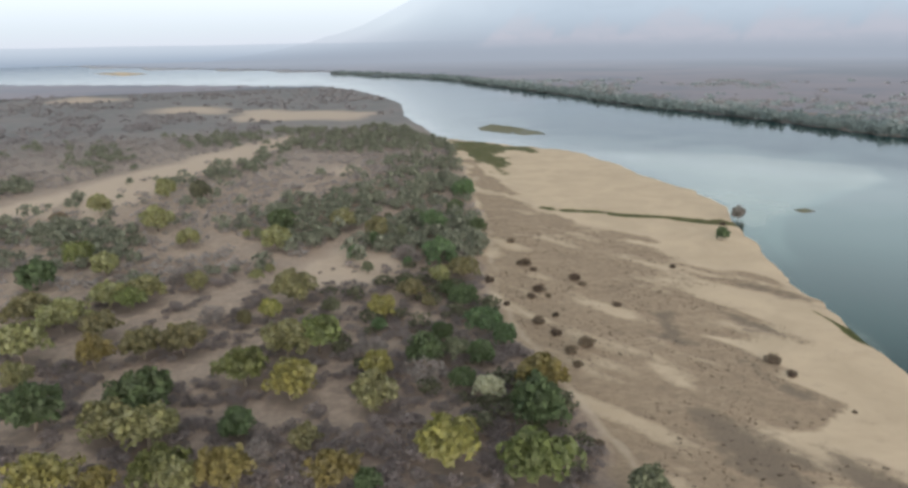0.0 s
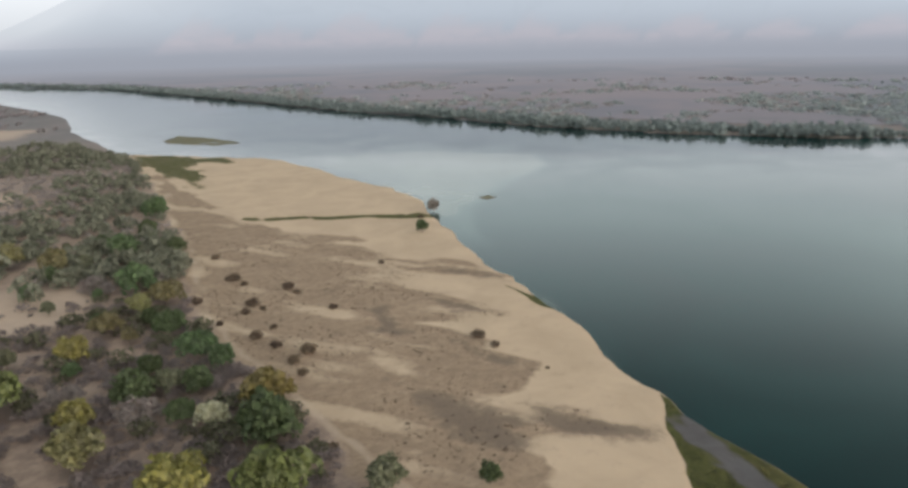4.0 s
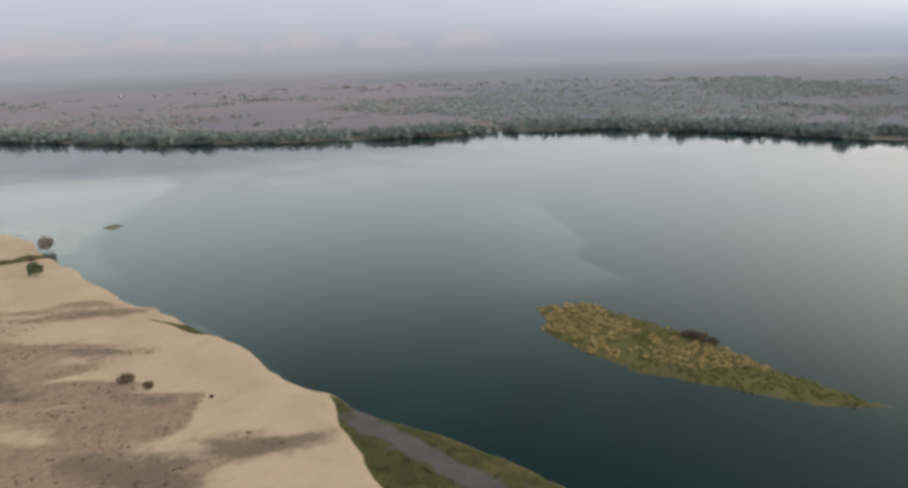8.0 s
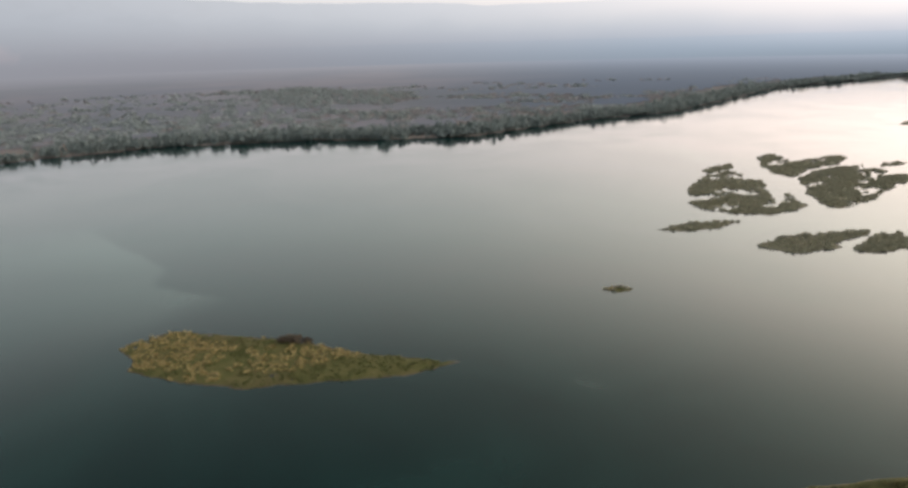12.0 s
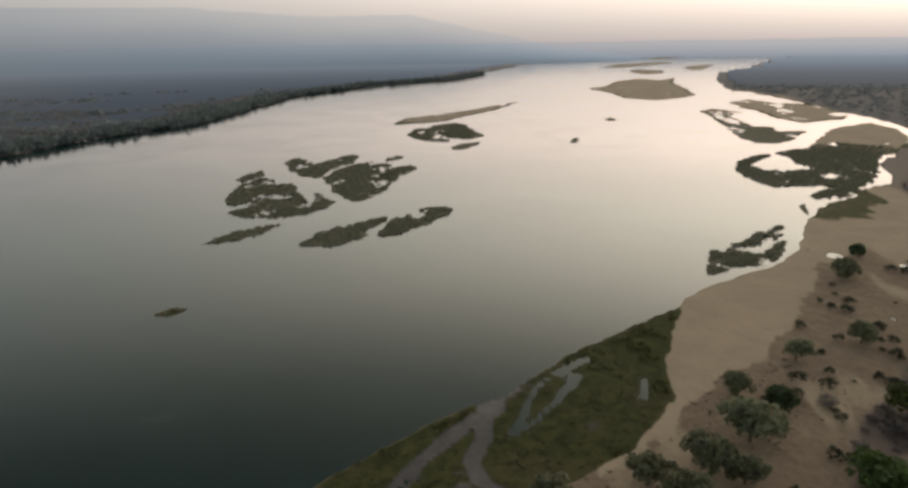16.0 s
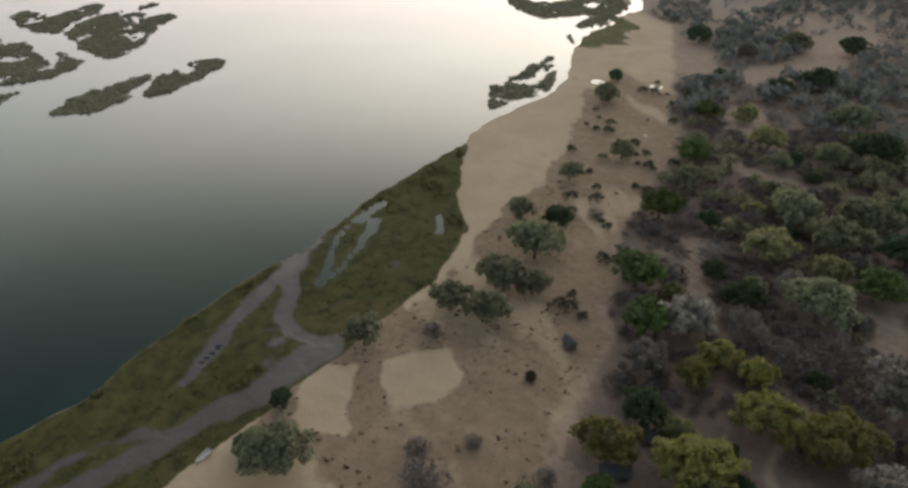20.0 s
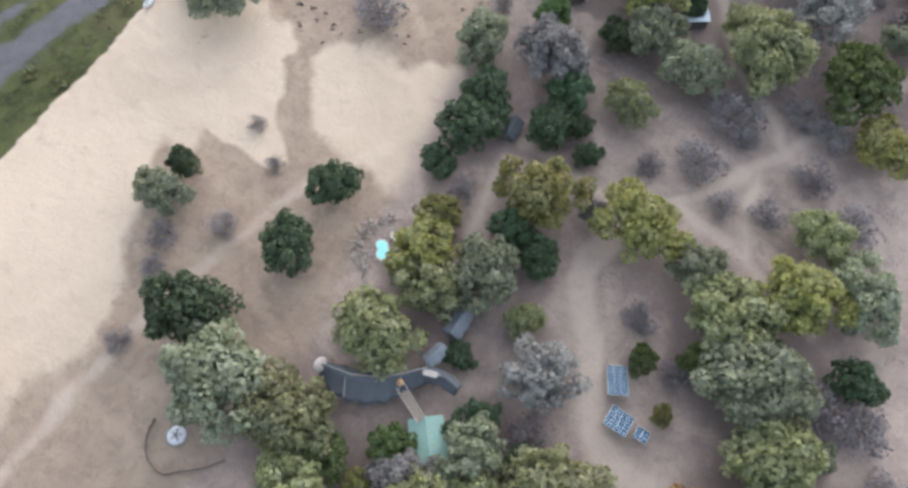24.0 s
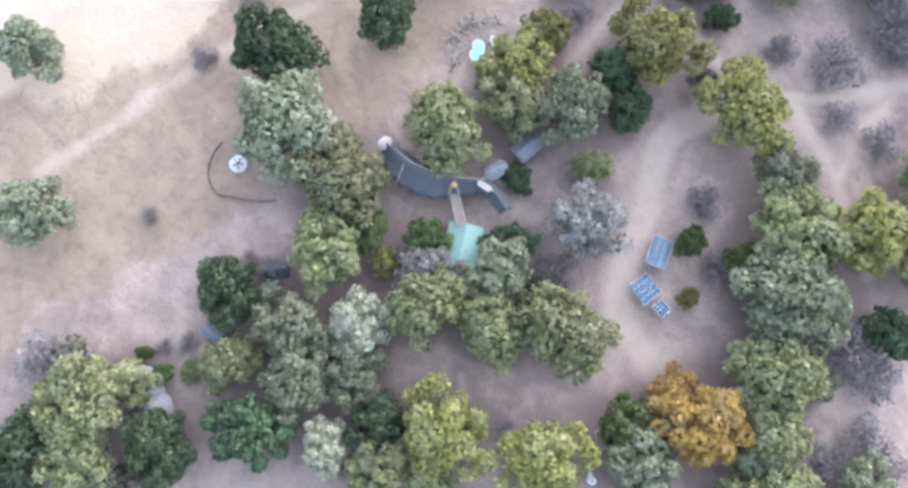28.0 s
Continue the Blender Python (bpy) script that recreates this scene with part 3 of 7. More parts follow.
# ---- ground ----
def ground_material(name, grass_dark, grass_light, silt_dark, silt_light):
    m, nt, p = material(name)
    pos = node(nt, "ShaderNodeTexCoord").outputs["Object"]
    fine = noise_of(nt, 1.6, 6.0, 0.7, pos)
    mid = noise_of(nt, 0.22, 5.0, 0.62, pos, 0.4)
    broad = noise_of(nt, 0.035, 4.0, 0.6, pos, 0.6)
    vast = noise_of(nt, 0.006, 5.0, 0.65, pos, 0.5)

    def cover(name):
        s = node(nt, "ShaderNodeSeparateColor", {0: node(nt, "ShaderNodeAttribute", attribute_name=name).outputs["Color"]})
        return s.outputs[0], s.outputs[1], s.outputs[2]

    def edge(w, jag=0.5, hard=0.16):
        j = calc(nt, "MULTIPLY", calc(nt, "SUBTRACT", calc(nt, "ADD", mid, calc(nt, "MULTIPLY", fine, 0.4)), 0.7), jag)
        return ramp(nt, calc(nt, "ADD", w, j), 0.5 - hard, 0.5 + hard)

    sand, green, mud = cover("cover_a")
    track, litter_shade, scrub = cover("cover_b")
    dark, pale, dun = cover("cover_c")
    distant = node(nt, "ShaderNodeAttribute", attribute_name="distant").outputs["Fac"]
    soil = blend(nt, ramp(nt, mid, 0.3, 0.7), (0.40, 0.306, 0.247), (0.285, 0.218, 0.182))
    soil = blend(nt, ramp(nt, broad, 0.35, 0.65, 0.0, 0.6), soil, (0.33, 0.258, 0.22))
    # mauve scrub soil, greyed and blued by distance haze painted into the colour
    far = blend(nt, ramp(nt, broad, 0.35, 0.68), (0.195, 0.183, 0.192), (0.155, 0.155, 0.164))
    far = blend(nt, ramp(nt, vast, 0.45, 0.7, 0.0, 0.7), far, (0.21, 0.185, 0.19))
    haze_tone = blend(nt, ramp(nt, vast, 0.35, 0.65), (0.42, 0.42, 0.46), (0.52, 0.52, 0.58))
    far = blend(nt, distant, far, haze_tone)
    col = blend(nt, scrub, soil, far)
    col = blend(nt, calc(nt, "MULTIPLY", edge(litter_shade, 0.9, 0.35), 0.85), col, blend(nt, fine, (0.14, 0.105, 0.092), (0.21, 0.16, 0.138)))
    specks = ramp(nt, noise_of(nt, 2.4, 3.0, 0.75, pos), 0.54, 0.7, 0.0, 0.5)
    col = blend(nt, specks, col, (0.13, 0.10, 0.085))
    patchy = noise_of(nt, 0.42, 6.0, 0.7, pos, 0.5)
    col = blend(nt, ramp(nt, patchy, 0.44, 0.68, 0.0, 0.45), col, (0.185, 0.142, 0.13))
    bare = blend(nt, ramp(nt, broad, 0.3, 0.7), (0.43, 0.334, 0.246), (0.497, 0.388, 0.289))
    brown = blend(nt, ramp(nt, mid, 0.32, 0.68), (0.30, 0.222, 0.160), (0.232, 0.170, 0.124))
    bare = blend(nt, calc(nt, "MULTIPLY", ramp(nt, calc(nt, "ADD", dun, calc(nt, "MULTIPLY", calc(nt, "SUBTRACT", broad, 0.5), 0.9)), 0.36, 0.66), 0.88), bare, brown)
    bare = blend(nt, calc(nt, "MULTIPLY", ramp(nt, patchy, 0.46, 0.66, 0.0, 0.6), ramp(nt, dun, 0.25, 0.6)), bare, (0.19, 0.142, 0.108))
    drifts = noise_of(nt, 1.0, 5.0, 0.6, node(nt, "ShaderNodeMapping", {0: pos, 2: (0.0, 0.0, 0.81), 3: (0.05, 0.11, 0.0)}).outputs[0], 0.7)
    bare = blend(nt, ramp(nt, drifts, 0.52, 0.72, 0.0, 0.35), bare, (0.43, 0.332, 0.245))
    bare = blend(nt, calc(nt, "MULTIPLY", ramp(nt, drifts, 0.48, 0.30, 0.0, 0.35), ramp(nt, dun, 0.25, 0.6)), bare, (0.175, 0.13, 0.1))
    bare = blend(nt, calc(nt, "MULTIPLY", edge(dark, 1.6, 0.42), 0.85), bare, blend(nt, fine, (0.105, 0.082, 0.066), (0.21, 0.163, 0.13)))
    col = blend(nt, edge(sand, 0.45), col, bare)
    col = blend(nt, calc(nt, "MULTIPLY", edge(pale, 1.1, 0.45), 0.8), col, blend(nt, mid, (0.50, 0.39, 0.31), (0.42, 0.33, 0.27)))
    col = blend(nt, calc(nt, "MULTIPLY", edge(track, 0.8, 0.38), 0.5), col, blend(nt, mid, (0.46, 0.365, 0.29), (0.54, 0.44, 0.35)))
    grass = blend(nt, ramp(nt, mid, 0.35, 0.65), grass_dark, grass_light)
    grass = blend(nt, ramp(nt, broad, 0.48, 0.7, 0.0, 0.6), grass, (0.125, 0.10, 0.05))
    col = blend(nt, edge(green, 0.4, 0.12), col, grass)
    col = blend(nt, edge(mud, 0.8, 0.3), col, blend(nt, mid, silt_dark, silt_light))
    nt.links.new(col, p.inputs["Base Color"])
    p.inputs["Specular IOR Level"].default_value = 0.15
    nt.links.new(calc(nt, "SUBTRACT", ramp(nt, mud, 0.4, 0.8, 0.95, 0.55), calc(nt, "MULTIPLY", ramp(nt, mud, 0.4, 0.7), ramp(nt, broad, 0.42, 0.62, 0.0, 0.22))), p.inputs["Roughness"])
    bumped(nt, p, calc(nt, "ADD", fine, calc(nt, "MULTIPLY", mid, 2.0)), 0.5, 0.25)
    return m


rings = np.concatenate([np.linspace(0.02, 140, 120), 105.0 / np.tan(np.linspace(math.atan(105 / 141), 105 / 4950, 160))])
gx, gy, gf = disc_grid(rings, 640)
S = survey(gx, gy)
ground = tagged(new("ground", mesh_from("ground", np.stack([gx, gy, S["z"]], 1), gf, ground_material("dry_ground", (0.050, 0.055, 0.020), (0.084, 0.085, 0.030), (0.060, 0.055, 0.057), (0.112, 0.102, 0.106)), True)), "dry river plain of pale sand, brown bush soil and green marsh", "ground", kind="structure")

# ---- islands ----
GRASS_MAT = ground_material("island_turf", (0.085, 0.088, 0.030), (0.125, 0.114, 0.045), (0.06, 0.052, 0.045), (0.10, 0.088, 0.075))
# islands farther out: paler silt and grass, with haze in the colour
SILT_MAT = ground_material("reedy_silt", (0.125, 0.122, 0.082), (0.175, 0.165, 0.115), (0.10, 0.093, 0.086), (0.15, 0.14, 0.13))


def island_mesh(outline, broken, sandy=0.0):
    xs, ys = [p[0] for p in outline], [p[1] for p in outline]
    cx, cy = (min(xs) + max(xs)) / 2, (min(ys) + max(ys)) / 2
    step = min(12.0, max(0.9, math.hypot(cx, cy) ** 1.15 / 900))
    a = np.arange(min(xs) - 6 * step, max(xs) + 6 * step, step)
    b = np.arange(min(ys) - 6 * step, max(ys) + 6 * step, step)
    X, Y = np.meshgrid(a, b, indexing="ij")
    s, z = island_form(outline, broken, X.ravel(), Y.ravel())
    i, j = np.meshgrid(np.arange(len(a) - 1), np.arange(len(b) - 1), indexing="ij")
    n = len(b)
    f = np.stack([i * n + j, (i + 1) * n + j, (i + 1) * n + j + 1, i * n + j + 1], -1).reshape(-1, 4)
    f = f[(z[f] > WATER_Z - 0.12).any(1)]
    used = np.unique(f)
    remap = np.zeros(len(z), np.int64)
    remap[used] = np.arange(len(used))
    x, y = X.ravel()[used], Y.ravel()[used]
    me = mesh_from("island", np.stack([x, y, z[used]], 1), remap[f], SILT_MAT if math.hypot(cx, cy) > 320 else GRASS_MAT, True)
    q = survey(x, y)
    colours(me, "cover_a", np.maximum(q["sand"] * (np.hypot(x, y) > 1000), sandy), q["green"] * (1 - sandy), 0.75 * soft(0.09 - (z[used] - WATER_Z), 0.1))
    colours(me, "cover_b", 0 * x, 0 * x, q["scrub"])
    colours(me, "cover_c", 0 * x, 0 * x, q["dun"])
    me.attributes.new("distant", "FLOAT", "POINT").data.foreach_set("value", q["distant"].astype(np.float32))
    return me


for key, (outline, broken) in ISLANDS.items():
    words = "low grassy river island with straw-coloured reeds" if key == "long_grassy" else "low silt island broken by pools and covered in reeds" if broken > 0.3 else "bare silt bar in the wide river" if "bar" in key or "sand" in key else "small green islet in the calm river"
    tagged(new("island", island_mesh(outline, broken, 0.9 if key == "sand_flat" else 0.0)), words, "island", "river islands", "structure")

# ---- river ----
def water_material():
    m, nt, p = material("river_water")
    pos = node(nt, "ShaderNodeTexCoord").outputs["Object"]
    shoal = node(nt, "ShaderNodeAttribute", attribute_name="shoal").outputs["Fac"]
    drift = noise_of(nt, 0.012, 4.0, 0.6, pos, 0.8)
    wave = noise_of(nt, 0.9, 3.0, 0.6, pos)
    s = ramp(nt, calc(nt, "ADD", shoal, calc(nt, "MULTIPLY", calc(nt, "SUBTRACT", drift, 0.5), 0.5)), 0.3, 0.75)
    silt = node(nt, "ShaderNodeAttribute", attribute_name="silt").outputs["Fac"]
    col = blend(nt, ramp(nt, drift, 0.35, 0.7), (0.001, 0.0155, 0.016), (0.002, 0.0255, 0.025))
    col = blend(nt, ramp(nt, silt, 0.0, 1.0), col, (0.045, 0.075, 0.072))
    col = blend(nt, s, col, (0.16, 0.175, 0.155))
    nt.links.new(col, p.inputs["Base Color"])
    p.inputs["IOR"].default_value = 1.33
    nt.links.new(ramp(nt, drift, 0.3, 0.7, 0.06, 0.14), p.inputs["Roughness"])
    bumped(nt, p, wave, 0.06, 0.1)
    return m


SHOALS = [
    [(133, 689), (253, 657), (343, 583), (326, 514), (253, 457), (208, 417), (175, 383), (160, 385), (170, 446), (148, 601)],
]
SHALLOWS = [  # sunken silt seen through the water: line, half width, how pale
    ([(214, 40), (198, 22), (205, -8), (201, -32), (190, -70)], 7, 0.17), ([(290, -58), (280, -75), (274, -100), (264, -150)], 11, 0.16), ([(272, -40), (270, -60)], 6, 0.12),
    ([(160, 390), (146, 290), (145, 236), (136, 175)], 7, 0.26), ([(580, -60), (640, -150), (760, -300)], 14, 0.2), ([(295, -78), (292, -96), (284, -112)], 6, 0.12),
    ([(175, -240), (168, -205), (160, -165), (156, -120)], 5, 0.14),
]
PLUMES = [  # edges of cloudy water: line, reach to its river side
    ([(425, 245), (403, 228), (374, 197), (331, 155), (309, 154), (297, 130), (288, 100)], 95),
    ([(838, -277), (891, -362), (878, -470)], 60),
    ([(756, -197), (707, -216), (633, -210), (590, -215)], 45),
    ([(343, 583), (326, 514), (253, 457), (208, 417), (178, 370), (160, 300)], 60),
]
wx, wy, wf = disc_grid(105.0 / np.tan(np.concatenate([np.linspace(1.5, 0.75, 6), np.linspace(0.74, 105 / 4950, 150)])), 900)
shoal, silt = np.zeros(wx.shape), np.zeros(wx.shape)
mx, my = wx + (grit(wx, wy, 16, 63) - 0.5) * 9, wy + (grit(wx, wy, 16, 64) - 0.5) * 9
for poly in SHOALS:
    shoal = np.maximum(shoal, soft(signed(poly, mx, my) + 24 * (grit(wx, wy, 70, 61) - 0.5), 16) * (0.42 + 0.3 * grit(wx, wy * 0.4, 40, 65)))
for line, w, pale in SHALLOWS:
    d, k = along(line, mx, my)
    shoal = np.maximum(shoal, pale * 1.7 * soft(w - d + 6 * (grit(wx, wy, 40, 62) - 0.5), w * 2))
for line, reach in PLUMES:
    d, k = along(line, mx, my)
    side = np.zeros(wx.shape)
    L = np.array(line, float)
    near_d = np.full(wx.shape, 1e18)
    for a, b in zip(L, L[1:]):
        q = np.clip(((mx - a[0]) * (b - a)[0] + (my - a[1]) * (b - a)[1]) / ((b - a) ** 2).sum(), 0, 1)
        e = (mx - a[0] - q * (b - a)[0]) ** 2 + (my - a[1] - q * (b - a)[1]) ** 2
        cross = (b - a)[0] * (my - a[1]) - (b - a)[1] * (mx - a[0])
        side = np.where(e < near_d, cross, side)
        near_d = np.minimum(near_d, e)
    silt = np.maximum(silt, np.clip(1 - d / reach, 0, 1) ** 1.3 * soft(np.where(side < 0, d, -d), 3) * np.clip(np.minimum(k, 1 - k) * 7, 0, 1))
water_mesh = mesh_from("river", np.stack([wx, wy, np.full(wx.shape, WATER_Z)], 1), wf, water_material(), True)
water_mesh.attributes.new("shoal", "FLOAT", "POINT").data.foreach_set("value", shoal.astype(np.float32))
water_mesh.attributes.new("silt", "FLOAT", "POINT").data.foreach_set("value", silt.astype(np.float32))
tagged(new("water", water_mesh), "wide calm teal river with pale shoals", "river", kind="structure")

# ---- distance ----
def sunward(x, y):
    """How much of the sunlit haze lies in that direction, 0 to 1."""
    c = (x * SUN_WAY.x + y * SUN_WAY.y) / np.maximum(np.hypot(x, y), 1.0)
    return ((1 + c) / 2) ** 2.5


def attribute_of(nt, name):
    return node(nt, "ShaderNodeAttribute", attribute_name=name).outputs["Fac"]


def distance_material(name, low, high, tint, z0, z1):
    """Backdrop far behind the rest: slopes with haze painted into the emission, paler with height, with faint spurs and
    gullies, thinning into the sky.
    """
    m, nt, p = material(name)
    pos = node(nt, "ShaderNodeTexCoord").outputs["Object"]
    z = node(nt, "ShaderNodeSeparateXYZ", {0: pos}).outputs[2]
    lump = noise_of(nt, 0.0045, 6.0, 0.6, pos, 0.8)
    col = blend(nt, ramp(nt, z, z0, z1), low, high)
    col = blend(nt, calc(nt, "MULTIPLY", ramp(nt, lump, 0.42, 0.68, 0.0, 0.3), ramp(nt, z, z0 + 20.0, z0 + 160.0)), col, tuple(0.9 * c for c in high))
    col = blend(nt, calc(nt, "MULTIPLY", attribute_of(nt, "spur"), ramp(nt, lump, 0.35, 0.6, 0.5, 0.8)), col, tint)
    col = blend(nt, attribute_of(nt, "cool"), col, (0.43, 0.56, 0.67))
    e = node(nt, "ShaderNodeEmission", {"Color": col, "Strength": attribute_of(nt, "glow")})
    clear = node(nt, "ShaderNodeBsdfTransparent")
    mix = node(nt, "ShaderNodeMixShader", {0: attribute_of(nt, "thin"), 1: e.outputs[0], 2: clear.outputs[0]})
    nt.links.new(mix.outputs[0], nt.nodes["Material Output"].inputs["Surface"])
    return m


def values(me, name, data):
    me.attributes.new(name, "FLOAT", "POINT").data.foreach_set("value", np.asarray(data, np.float32).ravel())


PROFILE = [(-180, 0.0), (-14, 0.0), (-8, 0.8), (-3.7, 2.9), (0, 4.6), (10, 6.0), (30, 7.0), (50, 6.0), (63, 4.4), (72, 3.4), (85, 3.1), (100, 2.9), (106, 2.95), (115, 2.1), (120, 2.3), (123, 2.5), (128, 0.9), (134, 0.2), (140, 0.0), (180, 0.0)]
az = np.linspace(-20, 142, 325)
rise = np.interp(az, [a for a, _ in PROFILE], [e for _, e in PROFILE])
kernel = np.hanning(17) / np.hanning(17).sum()
rise = np.convolve(np.pad(rise, 8, mode="edge"), kernel, "valid") + 0.35 * (grit(az * 3, az * 0, 22, 24) - 0.5) * np.clip(rise, 0, 2)
ends = np.clip(np.minimum((az + 20) / 10, (142 - az) / 12), 0, 1)
steps = np.linspace(0, 1, 14)
AZ, K = np.meshgrid(np.radians(az), steps, indexing="ij")
RISE = np.repeat(rise[:, None], 14, 1)
rad = 3700 + 1130 * K
mx, my = rad * np.sin(AZ), rad * np.cos(AZ)
crag = (grit(mx, my, 420, 21) - 0.5) * 0.5 * K * np.clip(RISE, 0, 3) / 3
mz = -4 + ends[:, None] * (105 + np.tan(np.radians(RISE)) * 4830) * np.clip(K, 0, 1) ** 1.5 * (1 + crag * np.clip((1 - K) * 6, 0, 1)) + 14 * (grit(mx, my, 150, 22) - 0.5) * K * ends[:, None]
ii, jj = np.meshgrid(np.arange(324), np.arange(13), indexing="ij")
mf = np.stack([ii * 14 + jj, (ii + 1) * 14 + jj, (ii + 1) * 14 + jj + 1, ii * 14 + jj + 1], -1).reshape(-1, 4)
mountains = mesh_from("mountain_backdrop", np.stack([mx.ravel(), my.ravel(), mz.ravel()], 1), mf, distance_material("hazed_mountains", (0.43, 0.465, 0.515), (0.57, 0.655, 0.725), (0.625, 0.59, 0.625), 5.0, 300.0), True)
# eroded spurs: warm lit triangular faces painted at the foot of the range, each an azimuth, a height in degrees and a
# half width
el = np.degrees(np.arctan2(mz - 105, np.hypot(mx, my)))
deg = np.degrees(AZ) + 1.6 * (grit(np.degrees(AZ) * 60, mz * 0.6, 110, 25) - 0.5)
spur = np.zeros(mx.shape)
for c, top, w in ((5.5, 2.2, 3.4), (11.0, 1.6, 3.6), (16.6, 2.5, 4.2), (19.2, 1.5, 2.4), (24.5, 2.3, 4.0), (27.2, 1.3, 2.2), (30.5, 1.9, 3.4), (36.0, 1.4, 3.6), (42.0, 1.7, 3.6), (48.5, 1.2, 3.0), (55.0, 1.3, 3.0)):
    h = np.clip((el + 0.35) / (top + 0.35), 0, 1)
    spur = np.maximum(spur, np.clip((w * (1 - h) - np.abs(deg - c)) / 0.6 + 0.3, 0, 1) * np.clip((el + 0.7) / 0.9, 0, 1) * (1 - h) ** 0.5)
values(mountains, "spur", spur)
# bluish haze tint painted over the slopes on the sunward side
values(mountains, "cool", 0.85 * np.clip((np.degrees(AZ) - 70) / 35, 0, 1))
# sunlit haze painted as extra emission high on the slopes
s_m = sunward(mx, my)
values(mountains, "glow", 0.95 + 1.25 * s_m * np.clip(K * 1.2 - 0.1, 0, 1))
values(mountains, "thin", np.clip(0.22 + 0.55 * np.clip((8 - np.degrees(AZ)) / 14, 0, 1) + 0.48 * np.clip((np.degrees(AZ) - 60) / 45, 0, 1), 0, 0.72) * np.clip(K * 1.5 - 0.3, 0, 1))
tagged(new("mountain_backdrop", mountains), "pale hazy blue mountain range beyond the plain", "mountains", kind="structure")
ha = np.linspace(-180, 180, 361)[:-1]
HA, HK = np.meshgrid(np.radians(ha), np.array([0.0, 0.5, 1.0]), indexing="ij")
hz = -3 + HK * (104 + 10 * grit(np.sin(HA) * 4900, np.cos(HA) * 4900, 260, 23))
i3, j3 = np.meshgrid(np.arange(360), np.arange(2), indexing="ij")
hf = np.stack([i3 * 3 + j3, ((i3 + 1) % 360) * 3 + j3, ((i3 + 1) % 360) * 3 + j3 + 1, i3 * 3 + j3 + 1], -1).reshape(-1, 4)
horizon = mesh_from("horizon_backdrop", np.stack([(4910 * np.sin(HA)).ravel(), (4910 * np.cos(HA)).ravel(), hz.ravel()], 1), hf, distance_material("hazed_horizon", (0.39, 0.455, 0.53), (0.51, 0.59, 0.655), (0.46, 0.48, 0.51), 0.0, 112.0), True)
values(horizon, "spur", 0 * HA)
values(horizon, "cool", 0 * HA)
# sunward haze brightness painted into the horizon's emission
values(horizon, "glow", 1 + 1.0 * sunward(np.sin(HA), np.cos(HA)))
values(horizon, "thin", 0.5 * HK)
tagged(new("horizon_backdrop", horizon), "pale hazy horizon of the flat plain", "horizon", kind="structure")


def plain_material_far():
    """The hazed plain beyond the last woods: mottled, with haze painted into its emission, paler with distance."""
    m, nt, p = material("hazed_plain")
    pos = node(nt, "ShaderNodeTexCoord").outputs["Object"]
    far = node(nt, "ShaderNodeAttribute", attribute_name="distance").outputs["Fac"]
    flat = node(nt, "ShaderNodeMapping", {0: pos, 3: (0.004, 0.004, 0.0)}).outputs[0]
    mott = noise_of(nt, 1.0, 6.0, 0.62, flat, 0.4)
    broad = noise_of(nt, 0.28, 4.0, 0.6, flat, 0.6)
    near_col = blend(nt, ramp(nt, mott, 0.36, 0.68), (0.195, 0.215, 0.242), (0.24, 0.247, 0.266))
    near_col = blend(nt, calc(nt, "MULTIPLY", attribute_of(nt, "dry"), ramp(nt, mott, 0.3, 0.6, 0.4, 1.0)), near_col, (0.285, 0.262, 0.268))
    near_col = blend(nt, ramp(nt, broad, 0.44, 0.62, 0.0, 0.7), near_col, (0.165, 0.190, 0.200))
    # darker bluish haze tone painted on towards the sun
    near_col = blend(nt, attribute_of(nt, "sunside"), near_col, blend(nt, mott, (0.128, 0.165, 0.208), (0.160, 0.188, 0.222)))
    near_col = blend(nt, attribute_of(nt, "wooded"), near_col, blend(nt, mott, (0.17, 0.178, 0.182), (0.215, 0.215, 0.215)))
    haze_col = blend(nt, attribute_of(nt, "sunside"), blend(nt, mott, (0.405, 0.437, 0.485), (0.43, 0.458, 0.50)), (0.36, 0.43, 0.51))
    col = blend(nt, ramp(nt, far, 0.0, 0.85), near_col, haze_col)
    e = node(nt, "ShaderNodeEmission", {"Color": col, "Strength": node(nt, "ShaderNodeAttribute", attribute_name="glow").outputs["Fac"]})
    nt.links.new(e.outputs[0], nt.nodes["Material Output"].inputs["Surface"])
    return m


fr = 105.0 / np.tan(np.linspace(math.atan(105 / 850), 105 / 4905, 90))
fx, fy, ff = disc_grid(fr, 640)
FS = survey(fx, fy)
dry = np.maximum(FS["near"] + np.minimum(0, (np.hypot(fx, fy) - 1750) * 100), FS["far"] - 80) > 25
ff = ff[dry[ff].all(1)]
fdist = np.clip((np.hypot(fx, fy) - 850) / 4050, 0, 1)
used = np.unique(ff)
remap = np.zeros(len(fx), np.int64)
remap[used] = np.arange(len(used))
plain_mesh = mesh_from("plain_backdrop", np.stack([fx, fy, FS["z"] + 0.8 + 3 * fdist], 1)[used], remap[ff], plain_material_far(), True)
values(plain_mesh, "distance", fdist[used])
# emission raised with distance and towards the sun, as painted haze
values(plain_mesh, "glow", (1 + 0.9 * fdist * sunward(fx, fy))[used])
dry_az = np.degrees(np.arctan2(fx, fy))
